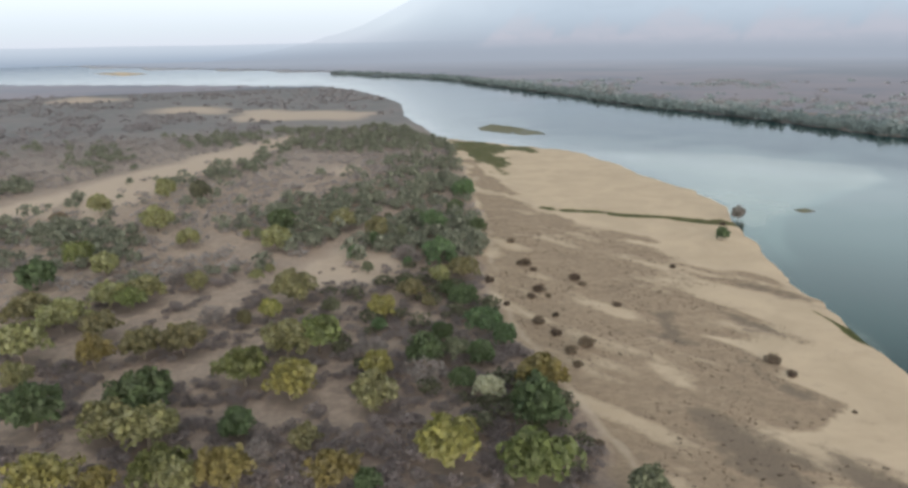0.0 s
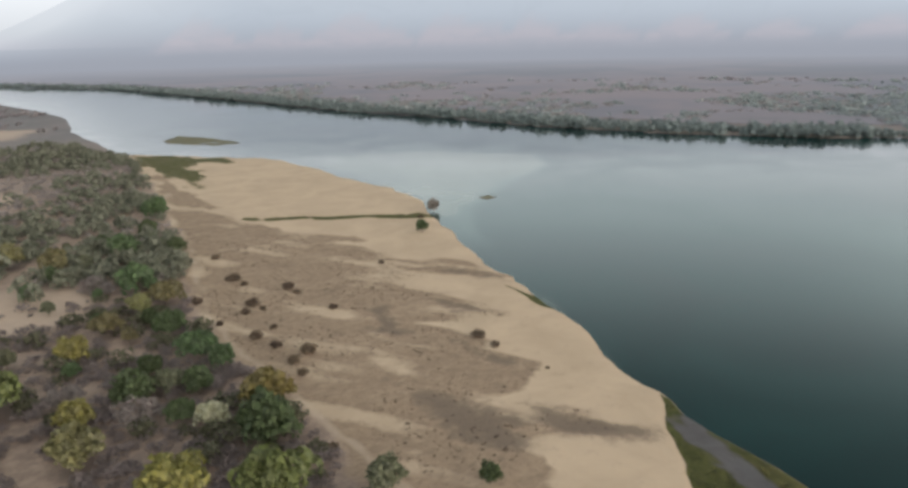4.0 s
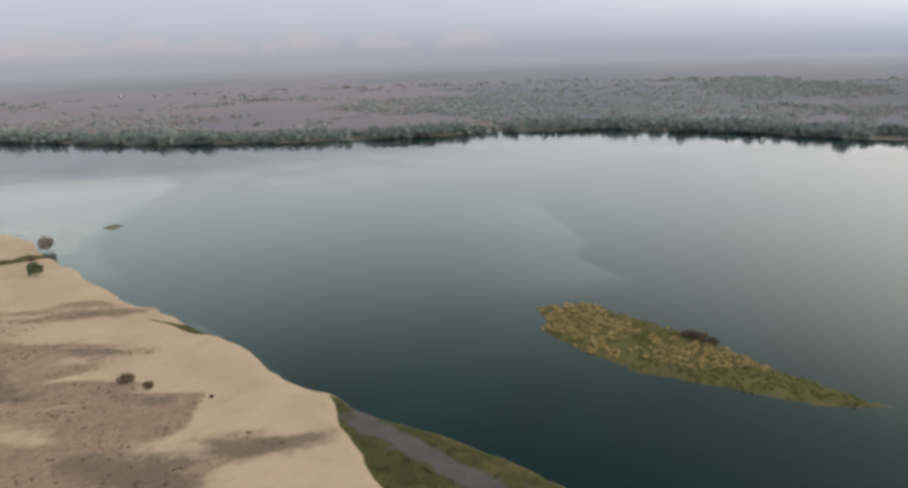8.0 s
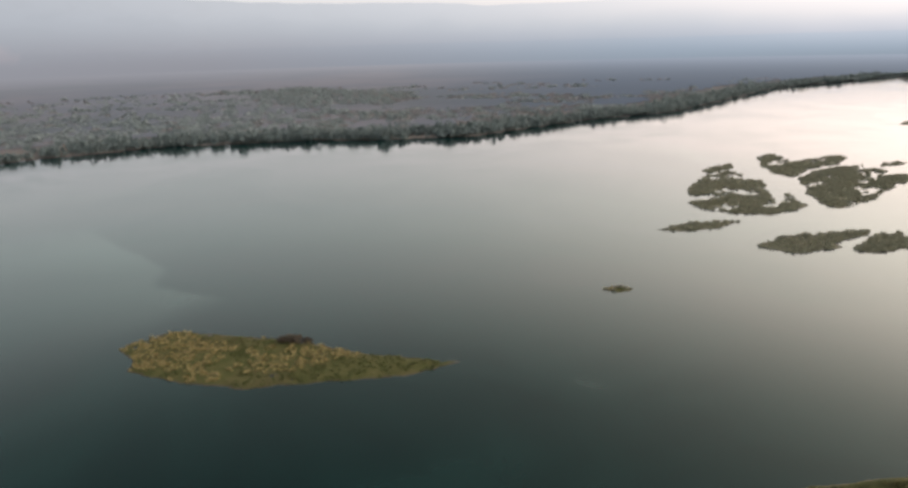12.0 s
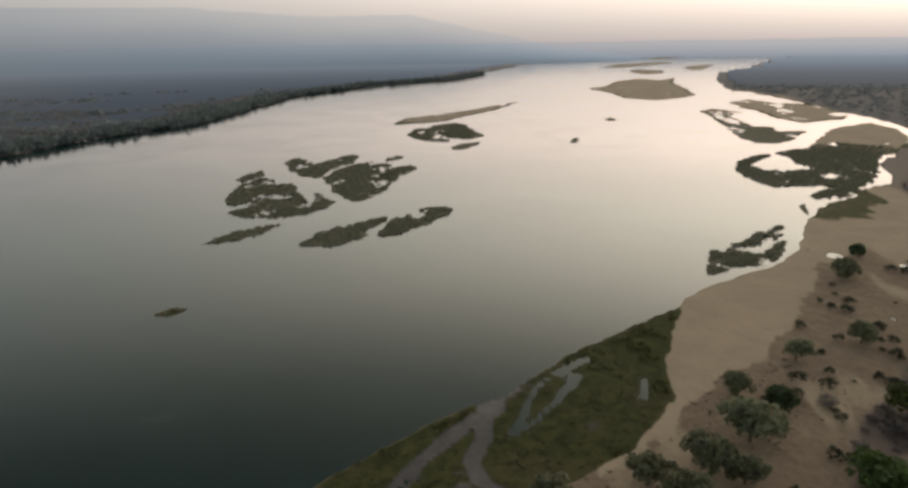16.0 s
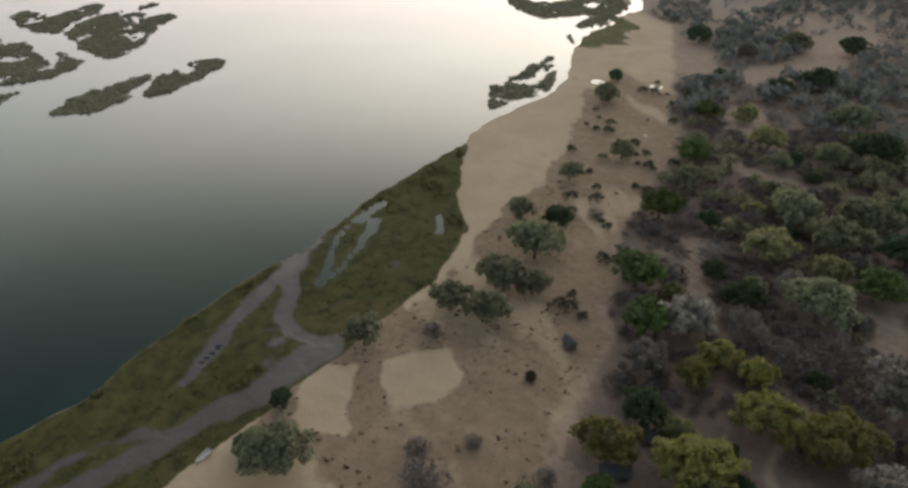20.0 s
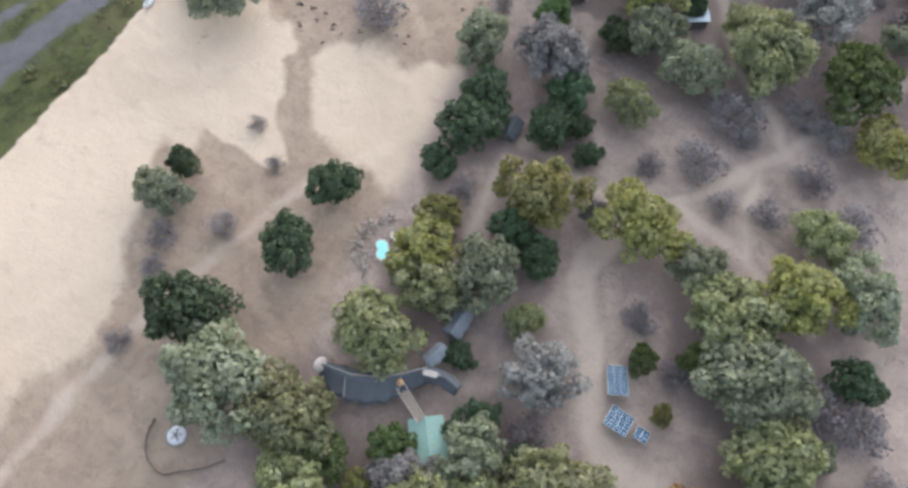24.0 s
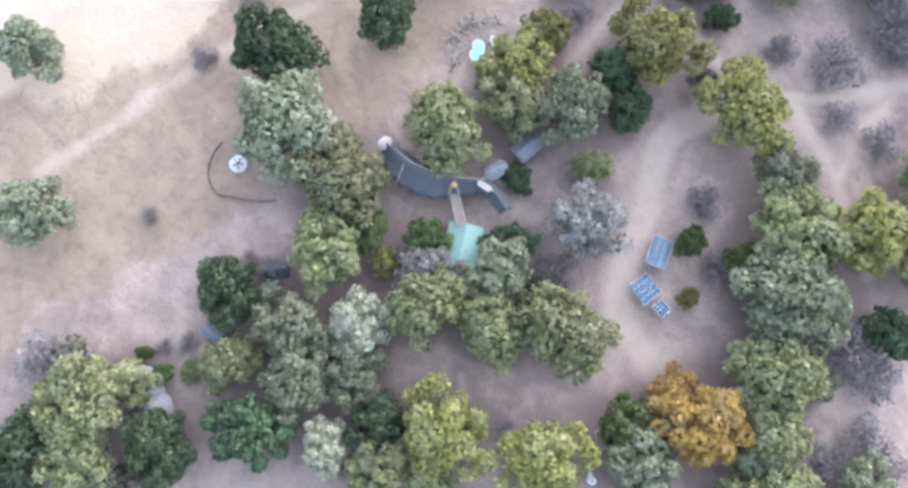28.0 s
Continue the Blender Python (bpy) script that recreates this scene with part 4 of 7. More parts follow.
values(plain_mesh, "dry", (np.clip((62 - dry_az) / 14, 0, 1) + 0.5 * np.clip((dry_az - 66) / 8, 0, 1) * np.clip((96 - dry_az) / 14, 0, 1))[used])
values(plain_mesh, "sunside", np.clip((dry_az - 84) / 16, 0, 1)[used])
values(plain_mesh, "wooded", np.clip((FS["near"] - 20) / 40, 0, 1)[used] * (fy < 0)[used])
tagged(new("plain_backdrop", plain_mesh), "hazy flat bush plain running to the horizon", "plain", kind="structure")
sm, snt, sp = material("low_sun")
glow = node(snt, "ShaderNodeEmission", {"Color": (1.0, 0.80, 0.62, 1.0), "Strength": 9.0})
snt.links.new(glow.outputs[0], snt.nodes["Material Output"].inputs["Surface"])
bm = bmesh.new()
bmesh.ops.create_circle(bm, cap_ends=True, segments=48, radius=31)
me = bpy.data.meshes.new("sun_disc")
bm.to_mesh(me)
me.materials.append(sm)
disc = new("sun_disc", me)
disc.matrix_world = look(Vector((0, 0, 105)) + SUN_WAY * 4850, Vector((0, 0, 105)))
tagged(disc, "low pale orange sun in the haze", "sun", kind="structure")

# ---- plants ----
RNG = np.random.default_rng(7)


def part(name, bm, mat, parent, label=""):
    """Links a bmesh as one mesh object under a thing or a part."""
    me = bpy.data.meshes.new(name)
    bm.to_mesh(me)
    bm.free()
    if mat:
        me.materials.append(mat)
    return piece(name, me, parent, label)


def piece(name, me, parent, label="", m=None):
    ob = new(name, me)
    ob.parent = parent
    if m is not None:
        ob.matrix_basis = m
    return tagged(ob, label) if label else ob


def leaf_quads(centres, normals, sizes, tilt=0.9, slim=0.75, rng=RNG):
    """Bent leaf sprays: one quad each, about a centre, facing roughly along its normal."""
    n = len(centres)
    nrm = normals + rng.normal(0, tilt * 0.5, (n, 3))
    nrm /= np.linalg.norm(nrm, axis=1)[:, None] + 1e-9
    a = np.cross(nrm, rng.normal(0, 1, (n, 3)))
    a /= np.linalg.norm(a, axis=1)[:, None] + 1e-9
    b = np.cross(nrm, a)
    s = sizes[:, None]
    v = np.stack([centres + a * s, centres + b * s * slim + nrm * s * 0.25, centres - a * s, centres - b * s * slim + nrm * s * 0.15], 1)
    return v.reshape(-1, 3), np.arange(n * 4).reshape(n, 4)


def leaf_tris(centres, normals, sizes, tilt, rng):
    """Small leaf sprays: one triangle each, facing roughly along its normal."""
    n = len(centres)
    nrm = normals + rng.normal(0, tilt * 0.5, (n, 3))
    nrm /= np.linalg.norm(nrm, axis=1)[:, None] + 1e-9
    a = np.cross(nrm, rng.normal(0, 1, (n, 3)))
    a /= np.linalg.norm(a, axis=1)[:, None] + 1e-9
    b = np.cross(nrm, a)
    s = sizes[:, None]
    v = np.stack([centres + a * s * 1.2, centres - a * s * 0.6 + b * s, centres - a * s * 0.6 - b * s], 1)
    return v.reshape(-1, 3), np.arange(n * 3).reshape(n, 3)


def full_crown(seed, lobes=66, leaves=84, low=0.3, top=1.35, size=0.053, spread=0.82, lump=0.2, gaps=0.0):
    """A near tree's crown of unit radius: many clumps over an uneven dome, ragged at the rim."""
    rng = np.random.default_rng(seed)
    V, F, base = [], [], 0
    p1, p2 = rng.uniform(0, math.tau, 2)
    for i in range(lobes):
        if i > lobes // 5 and rng.uniform() < gaps:
            continue
        u = (i + 0.5) / lobes
        zz = 1 - u * 1.25
        ang = i * 2.39996 + rng.normal(0, 0.3)
        ragged = 1 + 0.2 * math.sin(2 * ang + p1) + 0.15 * math.sin(5 * ang + p2) + 0.08 * math.sin(9 * ang + p1 * 3)
        rr = math.sqrt(max(0.0, 1 - zz * zz)) * spread * ragged * rng.uniform(0.8, 1.12)
        mid = low + 0.45 * (top - low)
        c = np.array([math.cos(ang) * rr, math.sin(ang) * rr, mid + zz * ((top - mid) * 0.8 if zz > 0 else (mid - low)) + rng.normal(0, 0.06)])
        R = lump * rng.uniform(0.6, 1.3)
        n = int(leaves * (R / lump) ** 1.6)
        d = rng.normal(0, 1, (n, 3))
        d[:, 2] = d[:, 2] * 0.8 + 0.4
        d /= np.linalg.norm(d, axis=1)[:, None]
        bumps = 1 + 0.12 * np.sin(7 * d[:, 0] + i) * np.sin(7 * d[:, 1] + 2 * i)
        pts = c + d * (R * bumps * rng.uniform(0.78, 1.06, n))[:, None] * np.array([1, 1, 0.85])
        v, f = leaf_tris(pts, d, size * rng.uniform(0.6, 1.3, n), 1.3, rng)
        V.append(v), F.append(f + base)
        base += len(v)
    if lobes > 40:
        n = 420
        d = rng.normal(0, 1, (n, 3))
        d[:, 2] = np.abs(d[:, 2]) * 0.8 - 0.1
        d /= np.linalg.norm(d, axis=1)[:, None]
        mid = low + 0.4 * (top - low)
        pts = np.array([0, 0, mid]) + d * rng.uniform(0.45, 0.75, n)[:, None] * np.array([spread, spread, (top - mid) * 0.85])
        v, f = leaf_tris(pts, d, size * rng.uniform(1.2, 2.2, n), 1.0, rng)
        V.append(v), F.append(f + base)
    return np.concatenate(V), np.concatenate(F)


def crown_arrays(seed, lobes=24, leaves=90, low=0.55, top=1.5, size=0.1, spread=0.66, lump=0.36, slim=0.75):
    """A crown of unit radius: leafy lobes set about a dome, uneven, with gaps."""
    rng = np.random.default_rng(seed)
    V, F, base = [], [], 0
    squash = rng.uniform(0.85, 1.15, 2)
    for i in range(lobes):
        u = (i + 0.5) / lobes
        zz = 1 - u * 1.55
        ang = i * 2.39996 + rng.normal(0, 0.35)
        rr = math.sqrt(max(0.0, 1 - zz * zz)) * spread * rng.uniform(0.72, 1.2)
        mid = low + 0.45 * (top - low)
        c = np.array([math.cos(ang) * rr * squash[0], math.sin(ang) * rr * squash[1], mid + zz * ((top - mid) * 0.72 if zz > 0 else (mid - low)) + rng.normal(0, 0.05)])
        R = lump * rng.uniform(0.65, 1.2)
        d = rng.normal(0, 1, (leaves, 3))
        d[:, 2] = d[:, 2] * 0.8 + 0.35
        d /= np.linalg.norm(d, axis=1)[:, None]
        pts = c + d * R * rng.uniform(0.72, 1.08, leaves)[:, None] * np.array([1, 1, 0.8])
        v, f = leaf_quads(pts, d, size * rng.uniform(0.6, 1.3, leaves), 1.0, slim, rng)
        V.append(v), F.append(f + base)
        base += len(v)
    return np.concatenate(V), np.concatenate(F)


def trunk_mesh(seed, top=0.95, thick=0.05):
    """A tapered trunk with limbs, for a crown of unit radius."""
    rng = np.random.default_rng(seed)
    V, F = [], []

    def limb(p, q, r0, r1):
        p, q = np.array(p), np.array(q)
        d = (q - p) / np.linalg.norm(q - p)
        a = np.cross(d, [0.31, 0.95, 0.1])
        a /= np.linalg.norm(a)
        b = np.cross(d, a)
        o = len(V)
        for k in range(7):
            w = a * math.cos(k * math.tau / 7) + b * math.sin(k * math.tau / 7)
            V.append(p + w * r0), V.append(q + w * r1)
        for k in range(7):
            k2 = (k + 1) % 7
            F.append((o + 2 * k, o + 2 * k2, o + 2 * k2 + 1, o + 2 * k + 1))

    fork = np.array([rng.normal(0, 0.06), rng.normal(0, 0.06), top * 0.5])
    limb((0, 0, -0.05), fork, thick * 1.4, thick)
    for i in range(6):
        a = i * math.tau / 6 + rng.normal(0, 0.3)
        e = np.array([math.cos(a) * 0.55, math.sin(a) * 0.55, top * rng.uniform(0.9, 1.15)])
        m = (fork + e) / 2 + [0, 0, 0.06]
        limb(fork, m, thick * 0.7, thick * 0.45)
        limb(m, e, thick * 0.45, thick * 0.15)
    return mesh_from("trunk", V, F, BARK, True)


def twig_arrays(seed, n=260, length=0.5, width=0.03):
    """A leafless shrub of unit radius: a fuzzy dome of fine grey twigs."""
    rng = np.random.default_rng(seed)
    d = rng.normal(0, 1, (n, 3))
    d[:, 2] = np.abs(d[:, 2]) * 0.9 + 0.1
    d /= np.linalg.norm(d, axis=1)[:, None]
    tip = d * rng.uniform(0.65, 1.05, n)[:, None] * np.array([1, 1, 0.95]) * (0.8 + 0.3 * np.sin(3 * np.arctan2(d[:, 1], d[:, 0]) + seed))[:, None]
    root = tip * (1 - length) + rng.normal(0, 0.05, (n, 3))
    side = np.cross(d, rng.normal(0, 1, (n, 3)))
    side /= np.linalg.norm(side, axis=1)[:, None]
    w = side * width
    root[:, 2] = np.maximum(root[:, 2], 0.0)
    v = np.stack([root - w * 0.5, root + w * 0.5, tip + w, tip - w], 1)
    return v.reshape(-1, 3), np.arange(n * 4).reshape(n, 4)


KINDS = {  # words for the label, everyday word, crown shape
    "dark": ("evergreen tree with a dense dark green rounded crown", "tree", dict(low=0.1, top=1.4, lobes=30, leaves=85, lump=0.34)),
    "grey_green": ("thorn tree with a feathery grey-green crown", "tree", dict(low=0.3, top=1.35, lobes=22, leaves=80, lump=0.34, spread=0.7)),
    "olive": ("broad tree with a clumped pale olive crown", "tree", dict(low=0.3, top=1.35, lobes=26, leaves=80, lump=0.33)),
    "yellow_green": ("spreading tree with a thinning yellow-green crown", "tree", dict(low=0.3, top=1.35, lobes=24, leaves=70, lump=0.34)),
    "lime": ("tree with a fresh mid-green leafy crown", "tree", dict(low=0.3, top=1.35, lobes=24, leaves=80, lump=0.35)),
    "amber": ("tree with a golden amber dry-season crown", "tree", dict(low=0.3, top=1.35, lobes=22, leaves=80, lump=0.33, spread=0.72)),
    "cream": ("tree with a pale creamy flowering crown", "tree", dict(low=0.3, top=1.35, lobes=24, leaves=80, lump=0.33)),
    "ashen": ("half-bare tree with an ash-grey crown", "tree", dict(low=0.3, top=1.35, lobes=22, leaves=60, lump=0.33, size=0.085)),
    "bare": ("leafless grey twiggy shrub on dry soil", "shrub", None),
    "scrub": ("low dry brown bush on bare sand", "bush", None),
}
MESHES = {}


def plant_meshes(kind, variant):
    if (kind, variant) not in MESHES:
        shape = KINDS[kind][2]
        seed = 31 * variant + 7 * list(KINDS).index(kind)
        if shape:
            if 10 <= variant < 20:
                v, f = full_crown(seed, 44, 30, shape["low"], shape["top"], 0.095, 0.8, 0.24, 0.06)
            elif variant >= 20:
                shape = dict(shape, lobes=16, leaves=52, size=0.13, lump=shape["lump"] * 1.2)
                v, f = crown_arrays(seed, **shape)
            else:
                v, f = full_crown(seed, low=shape["low"], top=shape["top"], gaps=0.36 if kind == "ashen" else 0.2 if kind in ("yellow_green", "amber") else 0.0 if kind == "dark" else 0.05)
            crown = mesh_from("crown", v, f, LEAF[kind])
            stem = trunk_mesh(seed)
        else:
            v, f = twig_arrays(seed, 220, 0.6, 0.012)
            v2, f2 = crown_arrays(seed, lobes=18, leaves=40, low=0.05, top=1.0, size=0.075, lump=0.32, slim=0.35)
            v, f = np.concatenate([v, v2]), np.concatenate([f, f2 + len(v)])
            if kind == "scrub":
                v2, f2 = crown_arrays(seed, lobes=8, leaves=30, low=0.0, top=1.0, size=0.12, lump=0.4)
                v, f = np.concatenate([v, v2]), np.concatenate([f, f2 + len(v)])
            crown = mesh_from("crown", v, f, LEAF[kind])
            stem = trunk_mesh(seed, 0.5, 0.035)
        MESHES[kind, variant] = crown, stem
    return MESHES[kind, variant]


PLACES = []
SHADY = []  # leafy trees, whose litter darkens the soil


UPSTREAM = {"lime": "bush_lime", "olive": "bush_olive", "grey_green": "bush_green", "yellow_green": "bush_yellow"}
UPSTREAM_CROWNS = {}


def upstream_crown(crown, kind):
    """The same crown in the greener leaves of the upstream bush."""
    if crown.name not in UPSTREAM_CROWNS:
        me = crown.copy()
        me.materials.clear()
        me.materials.append(LEAF[UPSTREAM[kind]])
        UPSTREAM_CROWNS[crown.name] = me
    return UPSTREAM_CROWNS[crown.name]


def plant(kind, x, y, r, z):
    words, category, shape = KINDS[kind]
    variant = int(abs(x * 7.3 + y * 3.1)) % 4
    crown, stem = plant_meshes(kind, variant + (0 if math.hypot(x, y) < 140 else 10 if math.hypot(x, y) < 320 else 20))
    top = new("tree" if category == "tree" else category)
    turn = (x * 37 + y * 91) % 360
    tall = 0.92 + 0.16 * ((x * 1.7 + y * 2.3) % 1)
    extra = 1.0 if not shape else min(1.25, max(0.85, 0.75 + 1.6 / r))
    if math.hypot(x, y) < 140 and shape:
        r *= 1.06
    top.matrix_world = Matrix.LocRotScale((x, y, z), Euler((0, 0, radians(turn))), (r, r, r * tall * extra))
    upstream = y > 105 and kind in UPSTREAM
    if upstream:
        crown = upstream_crown(crown, kind)
    if y > 105 and shape:
        top.scale.z *= 1.22
    piece("crown", crown, top, "leafless grey twigs" if kind == "bare" else "")
    piece("trunk", stem, top)
    size = "tall " if r > 6 else "young " if r < 3 and shape else "large " if r > 4 and not shape else ""
    tagged(top, (size + words) if size else words, category, "bush along the river")
    return top


def plant_all(kind, spots):
    """Plants at places (x, y, crown radius)."""
    xs, ys = np.array([s[0] for s in spots]), np.array([s[1] for s in spots])
    q = survey(xs, ys)
    zs = np.where(q["isle"] > 0, q["isle_z"], q["z"])
    for (x, y, r), z in zip(spots, zs):
        PLACES.append((x, y, r))
        if KINDS[kind][2]:
            SHADY.append((x, y, r))
        plant(kind, x, y, r, float(z) - 0.05)


plant_all("grey_green", [(5.1, -12.6, 4.6), (6.3, 12.9, 4.2), (11.4, 19.1, 5.1), (17.7, 15.4, 5.1), (-28.7, -10.2, 5.2), (17.1, -36.4, 5.8), (41.4, -2.2, 7.7), (-37.6, -23.3, 3.6), (-24.5, -42.5, 7.2), (-36.1, -37.6, 2.8), (-11, -54.6, 4.7), (-51.6, -32.2, 4.4), (54.7, 35, 5.4), (-34.1, -63.2, 5.6), (70.1, -21.8, 4.1), (76.5, 21.3, 4.8), (41.2, -76.2, 4.9), (5.5, -90.1, 5.6), (15, -94, 5.1), (87.8, -59.8, 6.6), (101.7, -100, 5), (42.7, 140.1, 5.1), (82.4, -125.8, 5.6), (93.7, -125.1, 5.4), (79.7, -144.1, 4.8), (87.4, -141.7, 7.2), (13.1, -175.8, 8.3), (89.7, -162.4, 7.8), (106.7, -182.5, 4.8)])
plant_all("grey_green", [(17.7, -217.2, 8.5), (-1.5, 218.3, 4.5), (32.4, -231.6, 8.4), (11.9, -237.7, 8.5), (108.9, -220.8, 5.1), (71.3, -241.3, 5.6), (101.9, -251.3, 5.5), (32.6, -291.6, 6.4), (33.8, -344, 8.5), (140.2, -318.7, 6.9), (89.8, -483.9, 8.5), (-181.4, 486.4, 8.5)])
plant_all("dark", [(-1, 14.6, 3.8), (-2, -16.2, 2.4), (9.3, -14, 1.7), (6.8, -17.5, 2.8), (14, -24.1, 2.2), (9.7, 28.8, 5.2), (27.5, 19.5, 4.6), (16, 40.1, 4.9), (11.3, -44.1, 3.2), (17.5, -46, 3.3), (46.4, -24.6, 4.4), (52.4, -8, 6), (47, -37.6, 3.9), (27.4, 54.6, 5.3), (34.4, -50.7, 2.9), (-37.6, -50.5, 3.4), (13.6, -65.6, 2.3), (33.2, -59, 5), (21.8, -66.3, 3.8), (18.2, -69.5, 2.6), (34.3, -66.6, 4.6), (71.2, -27.9, 2.6), (22.2, -74.5, 4.2), (20.7, -90.6, 3.1), (96.5, -58.7, 2.3), (34.8, -114, 4.8), (101.1, -72.6, 2.4), (-22.4, 144.8, 3.3), (67.7, 132.4, 2.7), (30.8, -170.4, 5.4)])
plant_all("dark", [(21.8, 174.7, 8.5), (-61.6, 170.9, 5.1), (1.1, 197.7, 3.9), (-93.3, 183.3, 8.5), (93.7, -183.7, 4.7), (7.2, 214.4, 4.9), (-121.4, 176.9, 8.5), (-11.2, 215.7, 6.9), (-1.6, -220.6, 7), (16.4, 230.5, 4.7), (-5.8, 234.8, 3.6), (9.9, 241.4, 6.5), (2, 266.1, 5.9), (19.6, -306.7, 8.5), (-8.4, 325, 8.5), (-190.5, 299.2, 8.5), (11.6, 381.4, 4.6), (141.7, 360.2, 3.6), (-14, 387.7, 7), (152.9, -357.1, 4), (74, -381.9, 5.7), (-101.3, 390.7, 8.5), (59.9, -401.5, 8.5), (107.9, -392.3, 4.2), (-1.4, 431.1, 5.5), (4.7, 475.5, 7.6), (59.2, -491.4, 8.5), (147.8, -473.8, 8.4)])
plant_all("olive", [(26.3, -20.2, 6), (-0.4, -6.8, 4.9), (8, -1.6, 5.3), (-7.4, -14.1, 6.2), (-10.5, 12.9, 3.8), (-5.6, 18.1, 4.6), (23, 4.9, 5.5), (30.6, -3.4, 6.3), (19.1, 25.3, 3.9), (8.2, -33.9, 2.7), (21.9, 30.7, 1.9), (23.6, -30.2, 4.9), (-40.8, -17.4, 4.1), (-35.8, -28.2, 5.4), (-30.8, -33.8, 5.8), (26.2, 38.5, 3.7), (-44.7, -21.6, 5.5), (27.8, 44, 6.4), (-18.4, -49.4, 6.9), (21.7, 50.2, 4.7), (-25.5, -70.2, 4.6), (12, -77.8, 4.2), (-4.5, -98.9, 7.5), (0.3, -104.1, 4.2), (-69.2, 146.1, 5.5), (-41.5, 163.6, 4.1), (-25.4, 185.8, 7), (-84.9, 167.3, 7.4), (-96.9, 171.2, 7.7), (14.6, -196.9, 5.5), (32.7, -202.4, 7.5)])
plant_all("olive", [(-59.1, 221.4, 8.2), (-96.4, 225.2, 7.6), (-141, 201.3, 5.5), (-109.7, 223, 6.6), (-151.5, 221.5, 8.5), (-133.4, 240.5, 6.6), (-19.7, 276.8, 5.5), (-68.8, 275, 8.5), (-151.1, 247.9, 8.2), (-7.9, 294.7, 5.2), (2.5, 300.9, 6.8), (57.6, -296.3, 6.6), (-169.2, 256.8, 8.5), (-145.2, 272.2, 7.4), (-132.7, 279.4, 7.4), (-114.7, 290.7, 5.4), (74.8, -324.6, 5.8), (-168, 316.9, 6.9), (-95.7, 354.7, 8.5), (-44.8, 375.4, 7.1), (-144.8, 362.8, 6.3), (-66.9, 394.3, 8.2), (-176.1, 397.9, 8.5), (-233.1, 444.4, 7.2), (-208.5, 492.6, 8.5)])
plant_all("lime", [(15.6, -7.6, 3), (22.9, -1.6, 4.1), (-23.6, -12.4, 4.3), (-9.7, -37.8, 2.2), (24.5, 34.6, 1.7), (-17.3, -41.6, 2.8), (28.6, 35, 1.2), (33.1, -88.5, 3.4), (-20.1, -100.8, 6.5), (18.7, 148.1, 8.5), (47.5, -144.9, 6.4), (-74.3, 148.6, 6.4), (58.1, -164.6, 7.5), (2.7, -195, 7.2), (-68.5, 202.1, 7.8), (69.6, -209.9, 7), (-49, 226, 8.3), (77.7, -264.8, 7.3), (-134.9, 269.9, 5.5), (90.5, -320.3, 6.6), (-188.1, 331.9, 7.8)])
plant_all("cream", [(11.5, 7.8, 4.6), (1.4, 22, 3.4), (8.9, 190.4, 4.5)])
plant_all("yellow_green", [(-7.3, 7.7, 6.3), (16.7, -0.8, 2.1), (-19.3, -0.3, 6.2), (-15.8, -31.9, 1.6), (27.5, -35.1, 5.4), (28.9, -42.3, 3.3), (16.3, -53.1, 6.5), (0.3, -56.5, 6.3), (-57.3, -21.8, 3.9), (-25.6, -57.7, 6.3), (-28.3, -91.1, 5.1), (20, -103.8, 7.1), (36.7, -100.8, 5.4), (5.2, -124.8, 5), (-1.2, -127.1, 6.6), (13.4, -126.8, 6), (30.3, -131.2, 4.2), (-17.6, -134.1, 4.9), (19.1, -139.8, 4.3), (27.9, -141.2, 4.7), (-31, 147.5, 6), (-3.7, 156.4, 8.5), (-57.4, 146.7, 6.5), (-87.8, 145.2, 4.1), (-100.5, 144.1, 7.5), (25.8, 193.3, 7.7), (-51.6, 192.6, 7.8), (-26.5, 203.8, 5.7), (-123.7, 216.6, 6.1), (-29.9, 256.5, 5.7)])
plant_all("yellow_green", [(-74.3, 256.6, 4.7)])
plant_all("amber", [(-24.2, -20.6, 3.5), (-29, -20.6, 6.1), (-53.5, -27.7, 4.3)])
plant_all("ashen", [(168.0, 405.5, 4.6), (11.2, -4.6, 4.2), (2.1, -27.5, 5.6), (7.7, -56.4, 2.2), (28.5, -79.4, 6.2), (-10.3, -115.3, 6.9), (41.2, -129.8, 5.2), (-8.3, -149.5, 8.5), (38.8, -151.6, 7.3)])
plant_all("bare", [(-13, 1.1, 1.8), (-0.5, -19.8, 3.5), (26.7, 13.3, 2.7), (30.2, 14.7, 1.6), (-15.1, -38.5, 2.8), (-6.5, -43.9, 3.2), (45.2, 22.6, 1.7), (-46.1, -32, 3.4), (-35.1, -44.2, 4.8), (28.6, -48.8, 2.9), (37.3, 47, 4.4), (60.2, 1.2, 2.5), (-46.8, -37.9, 3.9), (-41.2, -45.2, 4.9), (58.7, -22.7, 2.8), (64, -11.2, 2.5), (66.4, -16.3, 3.1), (58.7, -36.5, 1.9), (-9.7, -69.3, 3.1), (3.8, -69.9, 3.1), (-16.8, -71.3, 3.6), (-3.2, -74.7, 4.7), (66.6, -41.5, 1.9), (-29.9, -76.3, 4.3), (-21.4, -81.6, 3.8), (-4.4, -86, 5.5), (-20.8, -91.4, 4), (-14.9, -93.5, 4), (62.1, -73.3, 5.2), (43.3, -87.7, 2.9)])
